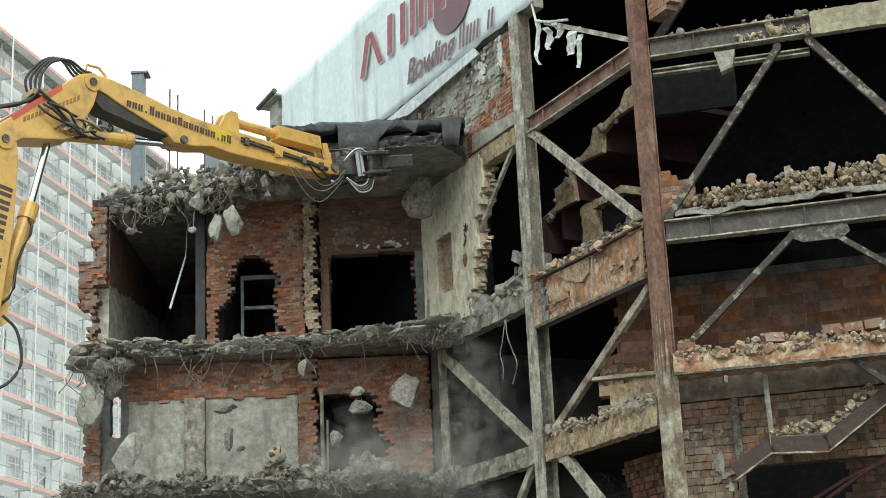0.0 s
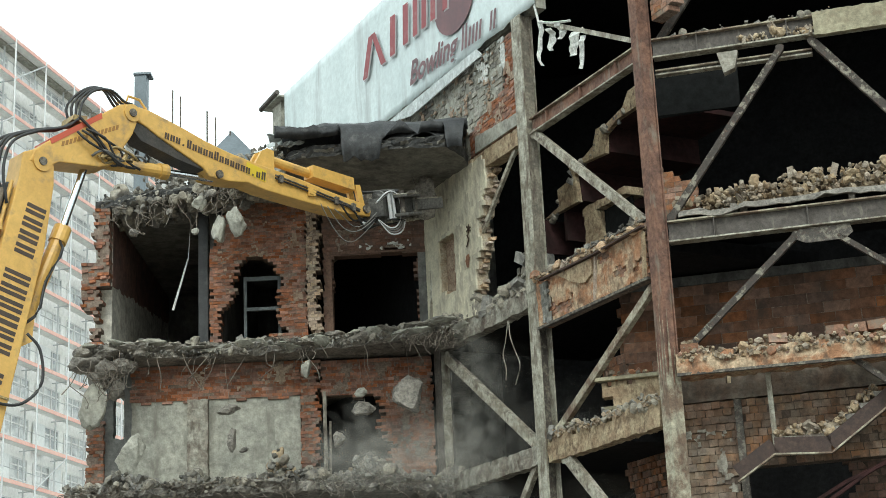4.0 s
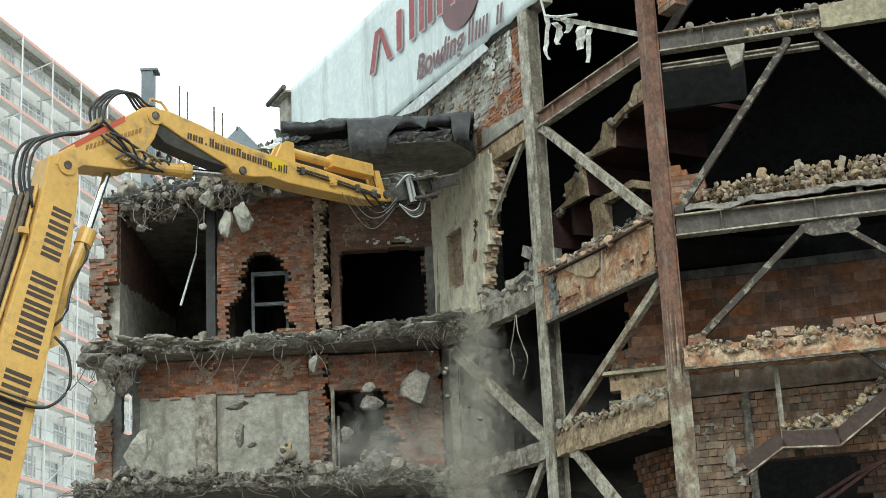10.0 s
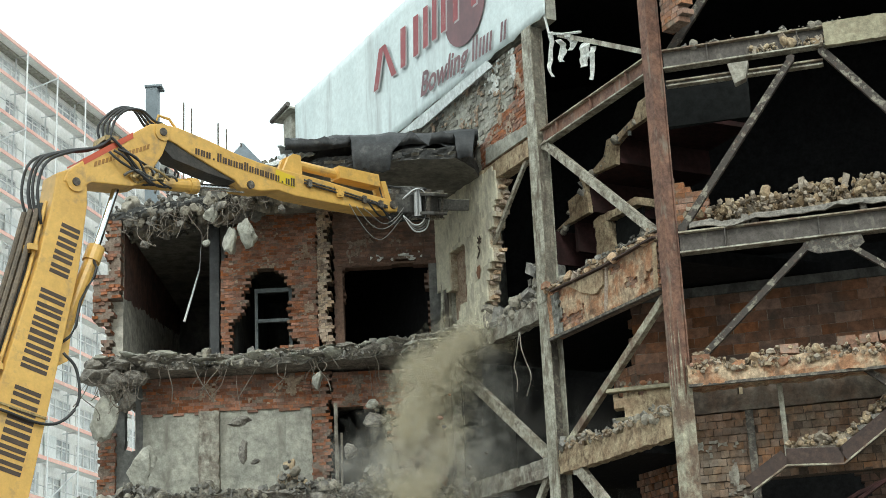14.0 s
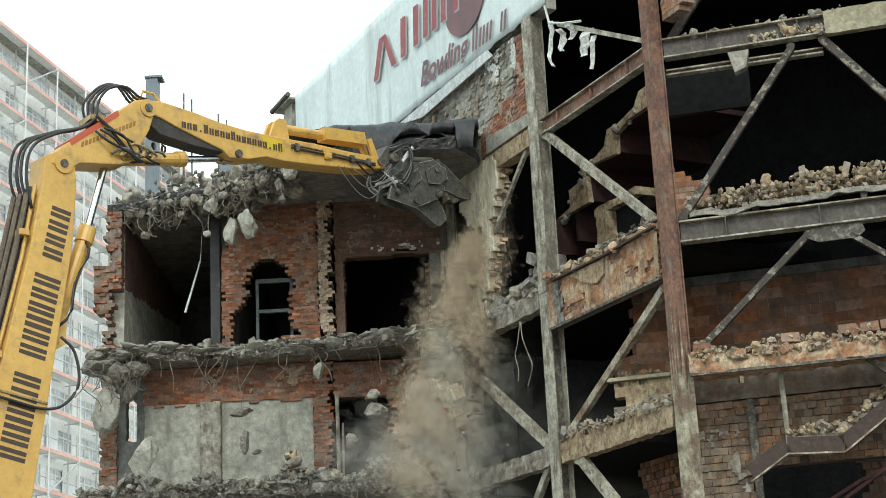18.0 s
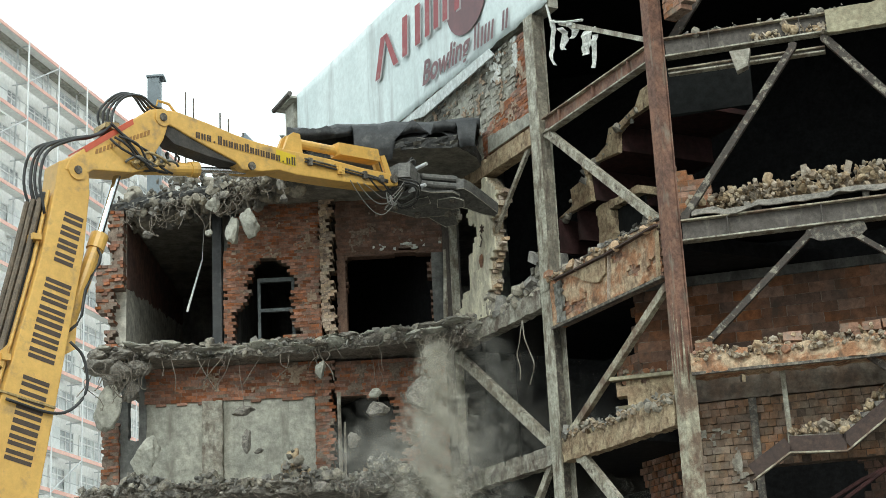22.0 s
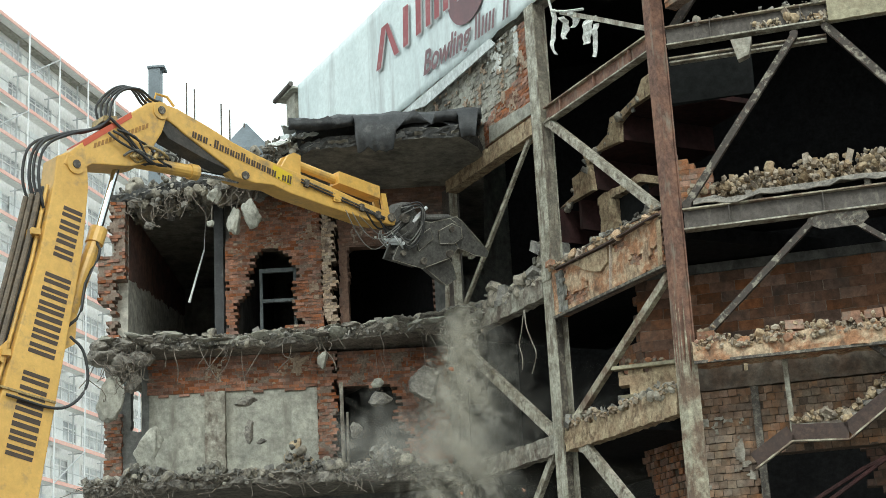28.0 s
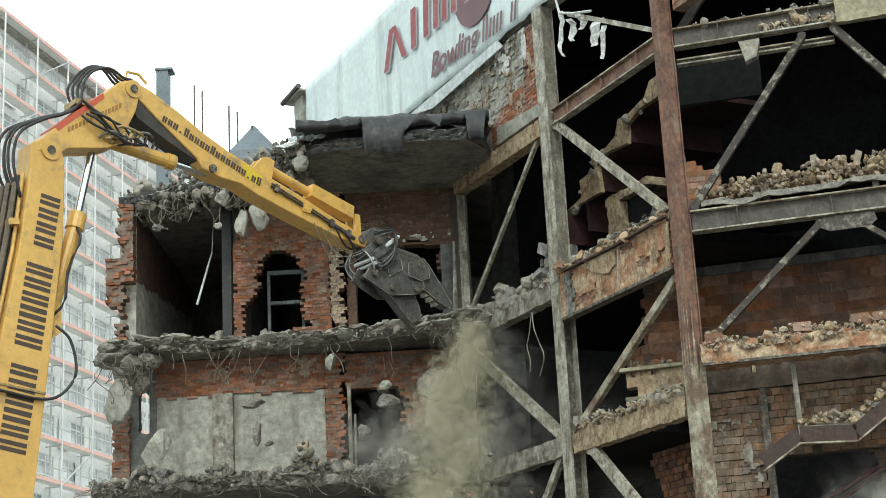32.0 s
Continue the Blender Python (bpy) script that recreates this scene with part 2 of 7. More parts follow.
PALE_BRICK_EDGE = surf("pale_torn_masonry", (0.47, 0.42, 0.33), (0.37, 0.29, 0.20), (0.22, 0.15, 0.10), 5.0, 40, stain=0.3, own=True, bump=0.6)
HOSE_GREY = surf("dusty_grey_hose", (0.20, 0.195, 0.18), (0.09, 0.088, 0.083), None, 3.0, 30, rough=0.6, bump=0.1, own=True, mid=0.0)
ROOM_PLASTER = surf("grey_room_plaster", (0.60, 0.575, 0.51), (0.48, 0.46, 0.41), (0.30, 0.275, 0.24), 1.0, 25, stain=0.4, bump=0.3)
ROOM_SOOT = surf("red_brown_sooted_plaster", (0.24, 0.13, 0.105), (0.16, 0.105, 0.09), (0.09, 0.078, 0.072), 0.9, 15, stain=0.4, bump=0.3)
GREASE_SHADE = surf("greasy_shaded_steel", (0.035, 0.031, 0.028), (0.06, 0.052, 0.044), None, 3.0, 25, rough=0.6, bump=0.2, own=True)
BOOM_DIRT = surf("brown_dusted_hose", (0.17, 0.13, 0.09), (0.10, 0.08, 0.06), None, 4.0, 30, rough=0.7, bump=0.2, own=True)
BRASS = surf("dusty_ochre_fittings", (0.42, 0.30, 0.12), (0.30, 0.22, 0.11), (0.12, 0.10, 0.08), 6.0, 30, rough=0.5, metal=0.2, stain=0.4, own=True)
RUBBER = surf("black_hose_rubber", (0.022, 0.022, 0.024), (0.035, 0.034, 0.034), None, 3.0, 30, rough=0.5, bump=0.1, own=True, mid=0.0)
TOOLSTEEL = surf("dusty_tool_steel", (0.135, 0.13, 0.12), (0.085, 0.082, 0.077), (0.045, 0.042, 0.04), 3.5, 25, rough=0.6, metal=0.2, stain=0.45, own=True)
DUST = surf("falling_dust", (0.66, 0.63, 0.55), (0.59, 0.56, 0.48), None, 1.0, 6, rough=1.0, bump=0.0, own=True, grit=0.1, mid=0.0)
DUST_OLIVE = surf("falling_mortar_dust", (0.68, 0.625, 0.48), (0.60, 0.55, 0.41), None, 1.0, 6, rough=1.0, bump=0.0, own=True, grit=0.1, mid=0.0)
DUST_THIN = surf("hanging_haze", (0.66, 0.64, 0.59), (0.60, 0.58, 0.53), None, 1.0, 6, rough=1.0, bump=0.0, own=True, grit=0.1, mid=0.0)
DUST_TAN = surf("falling_brick_dust", (0.70, 0.59, 0.445), (0.62, 0.51, 0.38), None, 1.0, 6, rough=1.0, bump=0.0, own=True, grit=0.1, mid=0.0)
for mat, thick in ((DUST, 0.055), (DUST_TAN, 0.055), (DUST_OLIVE, 0.055), (DUST_THIN, 0.018)):
    dn = mat.node_tree
    clear, blend = dn.nodes.new("ShaderNodeBsdfTransparent"), dn.nodes.new("ShaderNodeMixShader")
    blend.inputs["Fac"].default_value = thick
    out_ = next(n for n in dn.nodes if n.type == "OUTPUT_MATERIAL")
    dn.links.new(clear.outputs["BSDF"], blend.inputs[1])
    dn.links.new(next(n for n in dn.nodes if n.type == "BSDF_PRINCIPLED").outputs["BSDF"], blend.inputs[2])
    dn.links.new(blend.outputs["Shader"], out_.inputs["Surface"])
GROUND = surf("rubble_strewn_ground", (0.20, 0.185, 0.165), (0.14, 0.13, 0.12), (0.09, 0.085, 0.08), 0.3, 6, bump=0.5, stain=0.5, depth=0.05)
FLAT_WALL = surf("pale_render", (0.93, 0.925, 0.90), (0.90, 0.895, 0.875), (0.84, 0.83, 0.80), 0.3, 4, streak=0.3, stain=0.3, bump=0.05, mid=0.05)
FLAT_PINK = surf("pink_toe_board", (0.85, 0.50, 0.43), (0.87, 0.58, 0.50), None, 0.5, 5, bump=0.1, mid=0.0)
FLAT_FRAME = surf("white_window_frame", (0.78, 0.78, 0.77), (0.72, 0.72, 0.71), None, 0.7, 6, rough=0.4, bump=0.0, mid=0.0)
SCAFFOLD = surf("galvanised_scaffold", (0.66, 0.67, 0.68), (0.58, 0.59, 0.6), None, 1.0, 8, rough=0.45, metal=0.3, bump=0.0, mid=0.0)
CLOTH = surf("torn_white_membrane", (0.62, 0.63, 0.60), (0.52, 0.53, 0.51), (0.35, 0.34, 0.32), 2.0, 20, stain=0.3)
# Pale tones paint the reflected sky into the panes.
FLAT_PANE = surf("sky_reflection_pane", (0.30, 0.32, 0.33), (0.80, 0.81, 0.80), None, 0.5, 3, rough=0.12, bump=0.0, mid=0.0)
FLAT_BOARD = surf("white_insulation_board", (0.88, 0.89, 0.88), (0.82, 0.84, 0.84), None, 0.5, 4, bump=0.0, mid=0.0)


# ---- mesh tools ----
RND = random.Random(7)


class Soup:
    """Vertices and faces of one mesh."""

    def __init__(self):
        self.v, self.f = [], []

    def add(self, verts, faces):
        n = len(self.v)
        self.v.extend(tuple(p) for p in verts)
        self.f.extend(tuple(i + n for i in f) for f in faces)
        return self

    def box(self, x0, x1, y0, y1, z0, z1, m=None, worn=0.0):
        p = [Vector((x, y, z)) for z in (z0, z1) for y in (y0, y1) for x in (x0, x1)]
        if worn:
            p = [q + Vector([RND.uniform(-worn, worn) for _ in range(3)]) for q in p]
        if m is not None:
            p = [m @ q for q in p]
        return self.add(p, [(0, 2, 3, 1), (4, 5, 7, 6), (0, 1, 5, 4), (2, 6, 7, 3), (0, 4, 6, 2), (1, 3, 7, 5)])

    def beam(self, a, b, outline, side=(0, 1, 0)):
        """An outline (s along side, t across) drawn from a to b."""
        a, b = Vector(a), Vector(b)
        w = (b - a).normalized()
        s = Vector(side)
        s = (s - w * s.dot(w)).normalized()
        t = w.cross(s)
        n = len(outline)
        ring = [p + s * x + t * y for p in (a, b) for x, y in outline]
        faces = [(i, (i + 1) % n, n + (i + 1) % n, n + i) for i in range(n)]
        return self.add(ring, faces + [tuple(range(n))[::-1], tuple(range(n, 2 * n))])

    def tube(self, pts, r, seg=5, r2=None):
        pts = [Vector(p) for p in pts]
        rings = []
        for i, p in enumerate(pts):
            d = (pts[min(i + 1, len(pts) - 1)] - pts[max(i - 1, 0)])
            d = d.normalized() if d.length > 1e-6 else Vector((0, 0, 1))
            s = d.cross(Vector((0.31, 0.2, 0.93)) if abs(d.z) < 0.9 else Vector((1, 0.1, 0))).normalized()
            t = d.cross(s)
            rr = r if r2 is None else r + (r2 - r) * i / (len(pts) - 1)
            rings.append([p + (s * math.cos(k * math.tau / seg) + t * math.sin(k * math.tau / seg)) * rr for k in range(seg)])
        v = [q for ring in rings for q in ring]
        f = [(i * seg + k, i * seg + (k + 1) % seg, (i + 1) * seg + (k + 1) % seg, (i + 1) * seg + k)
             for i in range(len(pts) - 1) for k in range(seg)]
        f += [tuple(range(seg))[::-1], tuple(range((len(pts) - 1) * seg, len(pts) * seg))]
        return self.add(v, f)

    def rock(self, c, size, rnd=RND, cuts=5, turn=True, fine=False):
        """A broken lump: a ball of triangles, flattened by random cutting planes."""
        base_v, base_f = (ICO_V3, ICO_F3) if fine else (ICO_V, ICO_F)
        v = [Vector(p) for p in base_v]
        for _ in range(cuts):
            d = Vector([rnd.gauss(0, 1) for _ in range(3)]).normalized()
            h = rnd.uniform(0.45, 0.8)
            v = [p - d * max(0, p.dot(d) - h) for p in v]
        m = Euler([rnd.uniform(0, 6.3) for _ in range(3)]).to_matrix() if turn else Matrix.Identity(3)
        s = (size,) * 3 if isinstance(size, (int, float)) else size
        out = []
        for p in v:
            p = p * (1 + 0.16 * nz1(p.x * 2.2 + c[0], p.y * 2.2, p.z * 2.2 + c[2]) + 0.07 * nz1(p.x * 6, p.y * 6 + c[0], p.z * 6)) if fine else p * rnd.uniform(0.9, 1.06)
            p = m @ p if isinstance(size, (int, float)) else p
            out.append((c[0] + p.x * s[0], c[1] + p.y * s[1], c[2] + p.z * s[2]))
        return self.add(out, base_f)

    def lump(self, c, size, rnd=RND):
        """A small broken piece: a chipped stone, or a skewed block."""
        m = Euler([rnd.uniform(0, 6.3) for _ in range(3)]).to_matrix()
        if rnd.random() < 0.72:
            k = [rnd.uniform(0.6, 1.25) * size for _ in range(3)]
            v = [Vector(p) for p in ICO_V1]
            for _ in range(3):
                d = Vector([rnd.gauss(0, 1) for _ in range(3)]).normalized()
                h = rnd.uniform(0.3, 0.7)
                v = [p - d * max(0, p.dot(d) - h) for p in v]
            return self.add([m @ Vector((p.x * k[0], p.y * k[1], p.z * k[2])) * rnd.uniform(0.85, 1.1) + Vector(c) for p in v], ICO_F1)
        k = [rnd.uniform(0.5, 1.0) * size for _ in range(3)]
        p = [m @ Vector((x * k[0] * rnd.uniform(0.6, 1.1), y * k[1] * rnd.uniform(0.6, 1.1), z * k[2] * rnd.uniform(0.6, 1.1))) + Vector(c)
             for z in (-1, 1) for y in (-1, 1) for x in (-1, 1)]
        return self.add(p, [(0, 2, 3, 1), (4, 5, 7, 6), (0, 1, 5, 4), (2, 6, 7, 3), (0, 4, 6, 2), (1, 3, 7, 5)])

    def plate(self, poly, y0, y1):
        """A polygon in x, z given thickness from y0 to y1."""
        n = len(poly)
        v = [(x, y, z) for y in (y0, y1) for x, z in poly]
        area = sum(poly[i][0] * poly[(i + 1) % n][1] - poly[(i + 1) % n][0] * poly[i][1] for i in range(n))
        f = [tuple(range(n)), tuple(range(n, 2 * n))[::-1]] + [(i, n + i, n + (i + 1) % n, (i + 1) % n) for i in range(n)]
        if area < 0:
            f = [q[::-1] for q in f]
        return self.add(v, f)


_b = bmesh.new()
bmesh.ops.create_icosphere(_b, subdivisions=1, radius=1.0)
ICO_V1, ICO_F1 = [tuple(v.co) for v in _b.verts], [tuple(v.index for v in f.verts) for f in _b.faces]
_b.free()
_b = bmesh.new()
bmesh.ops.create_icosphere(_b, subdivisions=2, radius=1.0)
ICO_V, ICO_F = [tuple(v.co) for v in _b.verts], [tuple(v.index for v in f.verts) for f in _b.faces]
_b.free()
_b = bmesh.new()
bmesh.ops.create_icosphere(_b, subdivisions=4, radius=1.0)
ICO_V3, ICO_F3 = [tuple(v.co) for v in _b.verts], [tuple(v.index for v in f.verts) for f in _b.faces]
_b.free()


def mesh_of(name, soup, material):
    me = bpy.data.meshes.new(name)
    me.from_pydata(soup.v, [], soup.f)
    for m in material if isinstance(material, (list, tuple)) else [material]:
        me.materials.append(m)
    me.update()
    return me


def solid(name, soup, material, m=None, label="", category="", group="", kind=""):
    """A top-level thing of one mesh."""
    ob = new(name, mesh_of(name, soup, material))
    if m is not None:
        ob.matrix_basis = m
    return tagged(ob, label, category, group, kind)


def holder(name, m, label, category, group="", kind=""):
    """A top-level thing that its parts hang under."""
    ob = new(name)
    ob.empty_display_size = 0.2
    ob.matrix_basis = m
    return tagged(ob, label, category, group, kind)


def part(name, soup, material, parent, label="", kind="", m=None):
    ob = new(name, soup if isinstance(soup, bpy.types.Mesh) else mesh_of(name, soup, material))
    ob.parent = parent
    if m is not None:
        ob.matrix_basis = m
    return tagged(ob, label, kind=kind)


def smooth(ob):
    for p in ob.data.polygons:
        p.use_smooth = True
    return ob


def rect(w, h):
    return [(-w / 2, -h / 2), (w / 2, -h / 2), (w / 2, h / 2), (-w / 2, h / 2)]


def nz1(*p):
    return noise.noise(Vector((*p, 0, 0)[:3]))


def inside(poly, x, y):
    hit = False
    for i in range(len(poly)):
        (x0, y0), (x1, y1) = poly[i - 1], poly[i]
        if (y0 > y) != (y1 > y) and x < (x1 - x0) * (y - y0) / (y1 - y0) + x0:
            hit = not hit
    return hit


# frames of the three faces: x along the face, y into the building, z up
FACE_A = pose(0, 37.7, 0)
FACE_B = pose(1.918, 33.6, 0, rz=-62)
FACE_C = pose(4.031, 29.627, 0, rz=-15)


def brick_wall(name, m, x0, x1, z0, z1, exists, thick, bricks, joined, mortar, label, length=0.25, height=0.077, gap=0.012, limit=290, proud=0.012,
               uneven=0.004, near=None, category="brick wall", loss=0.0):
    """Courses of separate bricks, proud of a mortar core, with the toothed edges of a torn wall."""
    wall = holder(name, m @ Matrix.Translation((x0, 0, z0)), label, category, kind="structure")
    core, rest = Soup(), Soup()
    hb, lb = height - gap, length - gap
    face = mesh_of("brick", Soup().box(-lb / 2, lb / 2, -proud, 0.10, -hb / 2, hb / 2, worn=0.006), bricks)
    face2 = mesh_of("brick", Soup().box(-lb / 2, lb / 2, -proud, 0.10, -hb / 2, hb / 2, worn=0.009), bricks)
    half = mesh_of("brick", Soup().box(-lb / 4, lb / 4, -proud, 0.10, -hb / 2, hb / 2, worn=0.006), bricks)
    deep = mesh_of("brick", Soup().box(-lb / 2, lb / 2, -proud, thick + 0.01, -hb / 2, hb / 2, worn=0.008), bricks)
    rows = int(round((z1 - z0) / height))
    cells = []
    for r in range(rows):
        z = (r + 0.5) * height
        shift = ((r % 2) * 0.5 + RND.uniform(-0.16, 0.16)) * length
        n = int((x1 - x0 + length) / length) + 1
        run = []
        for k in range(-1, n):
            a, b = max(0, k * length + shift), min(x1 - x0, (k + 1) * length + shift)
            if b - a < length * 0.3:
                continue
            if exists(x0 + (a + b) / 2, z0 + z):
                run.append((a, b))
                continue
            if run:
                cells.append((z, run))
            run = []
        if run:
            cells.append((z, run))
    count = []
    for z, run in cells:
        core.box(run[0][0] + 0.012, run[-1][1] - 0.012, 0, thick, z - height / 2, z + height / 2)
        for i, (a, b) in enumerate(run):
            count.append(((a + b) / 2, z, b - a, i in (0, len(run) - 1)))
    part("mortar", core, mortar, wall)
    if near and len(count) > limit:
        count.sort(key=lambda c: near(x0 + c[0], z0 + c[1]))
    for j, (x, z, w, end) in enumerate(count):
        dy = RND.uniform(-uneven, uneven)
        if loss and RND.random() < loss:
            continue
        tw = 0.8 + 90 * max(0, uneven - 0.01)
        if j < limit:
            me = deep if end and w > length * 0.8 else half if w < length * 0.7 else (face, face2)[j % 2]
            part("brick", me, None, wall, m=pose(x, dy, z, RND.uniform(-tw, tw), RND.uniform(-tw, tw), RND.uniform(-tw, tw)))
        else:
            rest.box(x - w / 2 + gap / 2, x + w / 2 - gap / 2, -proud + dy, (thick + 0.01) if end else 0.1, z - hb / 2, z + hb / 2, worn=0.006)
    if rest.v:
        part("further_bricks", rest, joined, wall, kind="stuff")
    return wall


def cells_mesh(soup, x0, z0, nx, nz, size, y0, y1, owner, me, jit=0.3, seed=0, bulge=0.0):
    """The cells of a grid that belong to me, as a solid with ragged edges."""
    def corner(i, k):
        a = nz1(i * 1.7 + seed, k * 2.3, 3.1) * jit * size * 1.6
        b = nz1(i * 2.1, k * 1.9 + seed, 9.4) * jit * size * 1.6
        return x0 + i * size + a, z0 + k * size + b
    for i in range(nx):
        for k in range(nz):
            if owner(i, k) != me:
                continue
            q = [corner(i, k), corner(i + 1, k), corner(i + 1, k + 1), corner(i, k + 1)]
            fr = [(x, y0 + bulge * (nz1(x * 2.1 + seed, z * 2.1, 5.5) + 0.8 * nz1(x * 7 + seed, z * 7, 1.5)), z) for x, z in q]
            bk = [(x, y1, z) for x, z in q]
            soup.add(fr, [(0, 1, 2, 3)])
            soup.add(bk, [(3, 2, 1, 0)])
            for (di, dk), (a, b) in (((0, -1), (0, 1)), ((1, 0), (1, 2)), ((0, 1), (2, 3)), ((-1, 0), (3, 0))):
                if owner(i + di, k + dk) != me:
                    soup.add([fr[a], bk[a], bk[b], fr[b]], [(0, 1, 2, 3)])
    return soup


def slab(name, edge, back, z0, z1, material, label, seed=0.0, rag=0.12, kind="structure", back_pts=None):
    """A floor slab: a torn front edge along a line of (x, y), straight to the back."""
    pts = []
    for (xa, ya), (xb, yb) in zip(edge, edge[1:]):
        n = max(2, int(math.hypot(xb - xa, yb - ya) / 0.09))
        pts += [(xa + (xb - xa) * i / n, ya + (yb - ya) * i / n) for i in range(n)]
    pts.append(edge[-1])
    s = Soup()
    layers = 5
    v = []
    for x, y in pts:
        for j in range(layers + 1):
            f = j / layers
            out = math.sin(f * math.pi) * 0.05
            d = rag * (nz1(x * 2.3 + seed, f * 1.6, seed) * 1.3 + nz1(x * 8 + seed, f * 4, 2.0) * 0.6) + out
            dz = 0.05 * nz1(x * 5 + seed, f * 3, 7.0) if 0 < j < layers else 0.035 * nz1(x * 3, seed, j * 3.3)
            v.append((x, y - d, z0 + (z1 - z0) * f + dz))
        v.append((x, back, z1))
        v.append((x, back, z0))
    m = layers + 3
    f = []
    for i in range(len(pts) - 1):
        a, b = i * m, (i + 1) * m
        f += [(a + j, b + j, b + j + 1, a + j + 1) for j in range(layers)]
        f += [(a + layers, b + layers, b + layers + 1, a + layers + 1), (a, a + layers + 2, b + layers + 2, b)]
    f.append(tuple(range(m)))
    f.append(tuple(range((len(pts) - 1) * m, len(pts) * m))[::-1])
    s.add(v, f)
    return solid(name, s, material, None, label, "floor slab", kind=kind)


def heap(name, m, label, place, n_small, n_big, small, big, mats, bits="stone", seed=1):
    """Rubble: many small pieces in one part, larger ones as parts of their own. place(rnd) gives x, y, z."""
    rnd = random.Random(seed)
    top = holder(name, m, label, "rubble", kind="")
    s = Soup()
    for _ in range(n_small):
        s.lump(place(rnd), rnd.uniform(*small) * 0.5, rnd)
    part("debris", s, mats[0], top, kind="stuff")
    shapes = [mesh_of(bits, Soup().rock((0, 0, 0), 0.5, rnd), mats[1]) for _ in range(4)]
    shapes += [mesh_of(bits, Soup().box(-.5, .5, -.27, .27, -.16, .16, worn=0.05), mats[1]) for _ in range(2)]
    for i in range(n_big):
        k = rnd.uniform(*big)
        part(bits, shapes[rnd.randrange(len(shapes))], None, top,
             m=Matrix.LocRotScale(place(rnd), Euler([rnd.uniform(0, 6.3) for _ in range(3)]), (k, k * rnd.uniform(0.7, 1), k * rnd.uniform(0.6, 1))))
    return top


def spline(pts, n=5):
    """A smooth line through points."""
    p = [Vector(q) for q in pts]
    p = [2 * p[0] - p[1]] + p + [2 * p[-1] - p[-2]]
    out = []
    for a, b, c, d in zip(p, p[1:], p[2:], p[3:]):
        for i in range(n):
            t = i / n
            out.append(0.5 * (2 * b + (c - a) * t + (2 * a - 5 * b + 4 * c - d) * t * t + (3 * b - a - 3 * c + d) * t ** 3))
    return out + [p[-2]]


def wire(p, q, sag=0.3, wild=0.1, n=7, rnd=RND):
    p, q = Vector(p), Vector(q)
    a = [Vector([rnd.uniform(-wild, wild) for _ in range(3)]) for _ in range(3)]
    out = []
    for i in range(n):
        f = i / (n - 1)
        b = a[0] * math.sin(f * 3.14) + a[1] * math.sin(f * 6.28) * 0.7 + a[2] * math.sin(f * 9.4) * 0.4
        out.append(p.lerp(q, f) + b + Vector((0, 0, -sag * math.sin(f * math.pi))))
    return out


# ---- the ground and the shell of the hall ----
solid("ground", Soup().add([(-3000, -3000, 0), (3000, -3000, 0), (3000, 3000, 0), (-3000, 3000, 0)], [(0, 1, 2, 3)]), GROUND, None,
      "grey rubble-strewn demolition ground", "ground", kind="structure")
# Linings close the hall; their near-black colour stands for its unlit depth.
solid("wall_hall_back", Soup().box(-16, 8, 13, 13.3, 0, 19.2), UNLIT_BLACK, FACE_B, "dark lining of the gutted hall", "wall", kind="structure")
solid("wall_hall_rear", Soup().box(-6, 16, 12, 12.3, 0, 19.2), UNLIT_BLACK, FACE_C, "dark lining of the gutted hall", "wall", kind="structure")
solid("wall_hall_side", Soup().box(9.0, 9.3, -0.1, 12, 0, 19.2), UNLIT_BLACK, FACE_C, "dark end wall of the gutted hall", "wall", kind="structure")
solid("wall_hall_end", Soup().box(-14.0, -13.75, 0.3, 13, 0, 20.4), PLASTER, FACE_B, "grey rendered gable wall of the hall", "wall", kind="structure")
solid("wall_hall_west", Soup().box(-13.7, -4.75, 0.05, 0.3, 0, 17.1), UNLIT_BLACK, FACE_B, "dark wall between hall and side wing", "wall", kind="structure")
solid("wall_hall_upper", Soup().box(-13.7, 0.6, 0.05, 0.3, 17.12, 20.5), PLASTER, FACE_B, "grey upper hall wall behind the banner", "wall", kind="structure")
roof_pts = [FACE_B @ Vector(p) for p in ((-14, 0.3, 19.25), (0.6, 0.3, 19.25), (4.4, 0.4, 19.25))] + \
           [FACE_C @ Vector(p) for p in ((9, 0.1, 19.25), (9, 12, 19.25), (2, 13.4, 19.25))] + [FACE_B @ Vector((-14, 13, 19.25))]
n_ = len(roof_pts)
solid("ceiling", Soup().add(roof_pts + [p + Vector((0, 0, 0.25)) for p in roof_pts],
      [tuple(range(n_))[::-1], tuple(range(n_, 2 * n_))] + [(i, (i + 1) % n_, n_ + (i + 1) % n_, n_ + i) for i in range(n_)]), UNLIT_BLACK, None,
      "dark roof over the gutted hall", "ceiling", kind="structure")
solid("floor_hall_upper", Soup().box(-4.6, 4.1, 0.28, 4.2, 10.55, 10.85), UNLIT_BLACK, FACE_B, "dark concrete floor slab inside the frame", "floor", kind="structure")
solid("floor_hall_lower", Soup().box(-4.6, 2.4, 0.28, 4.2, 7.15, 7.45), UNLIT_BLACK, FACE_B, "dark concrete floor slab inside the frame", "floor", kind="structure")

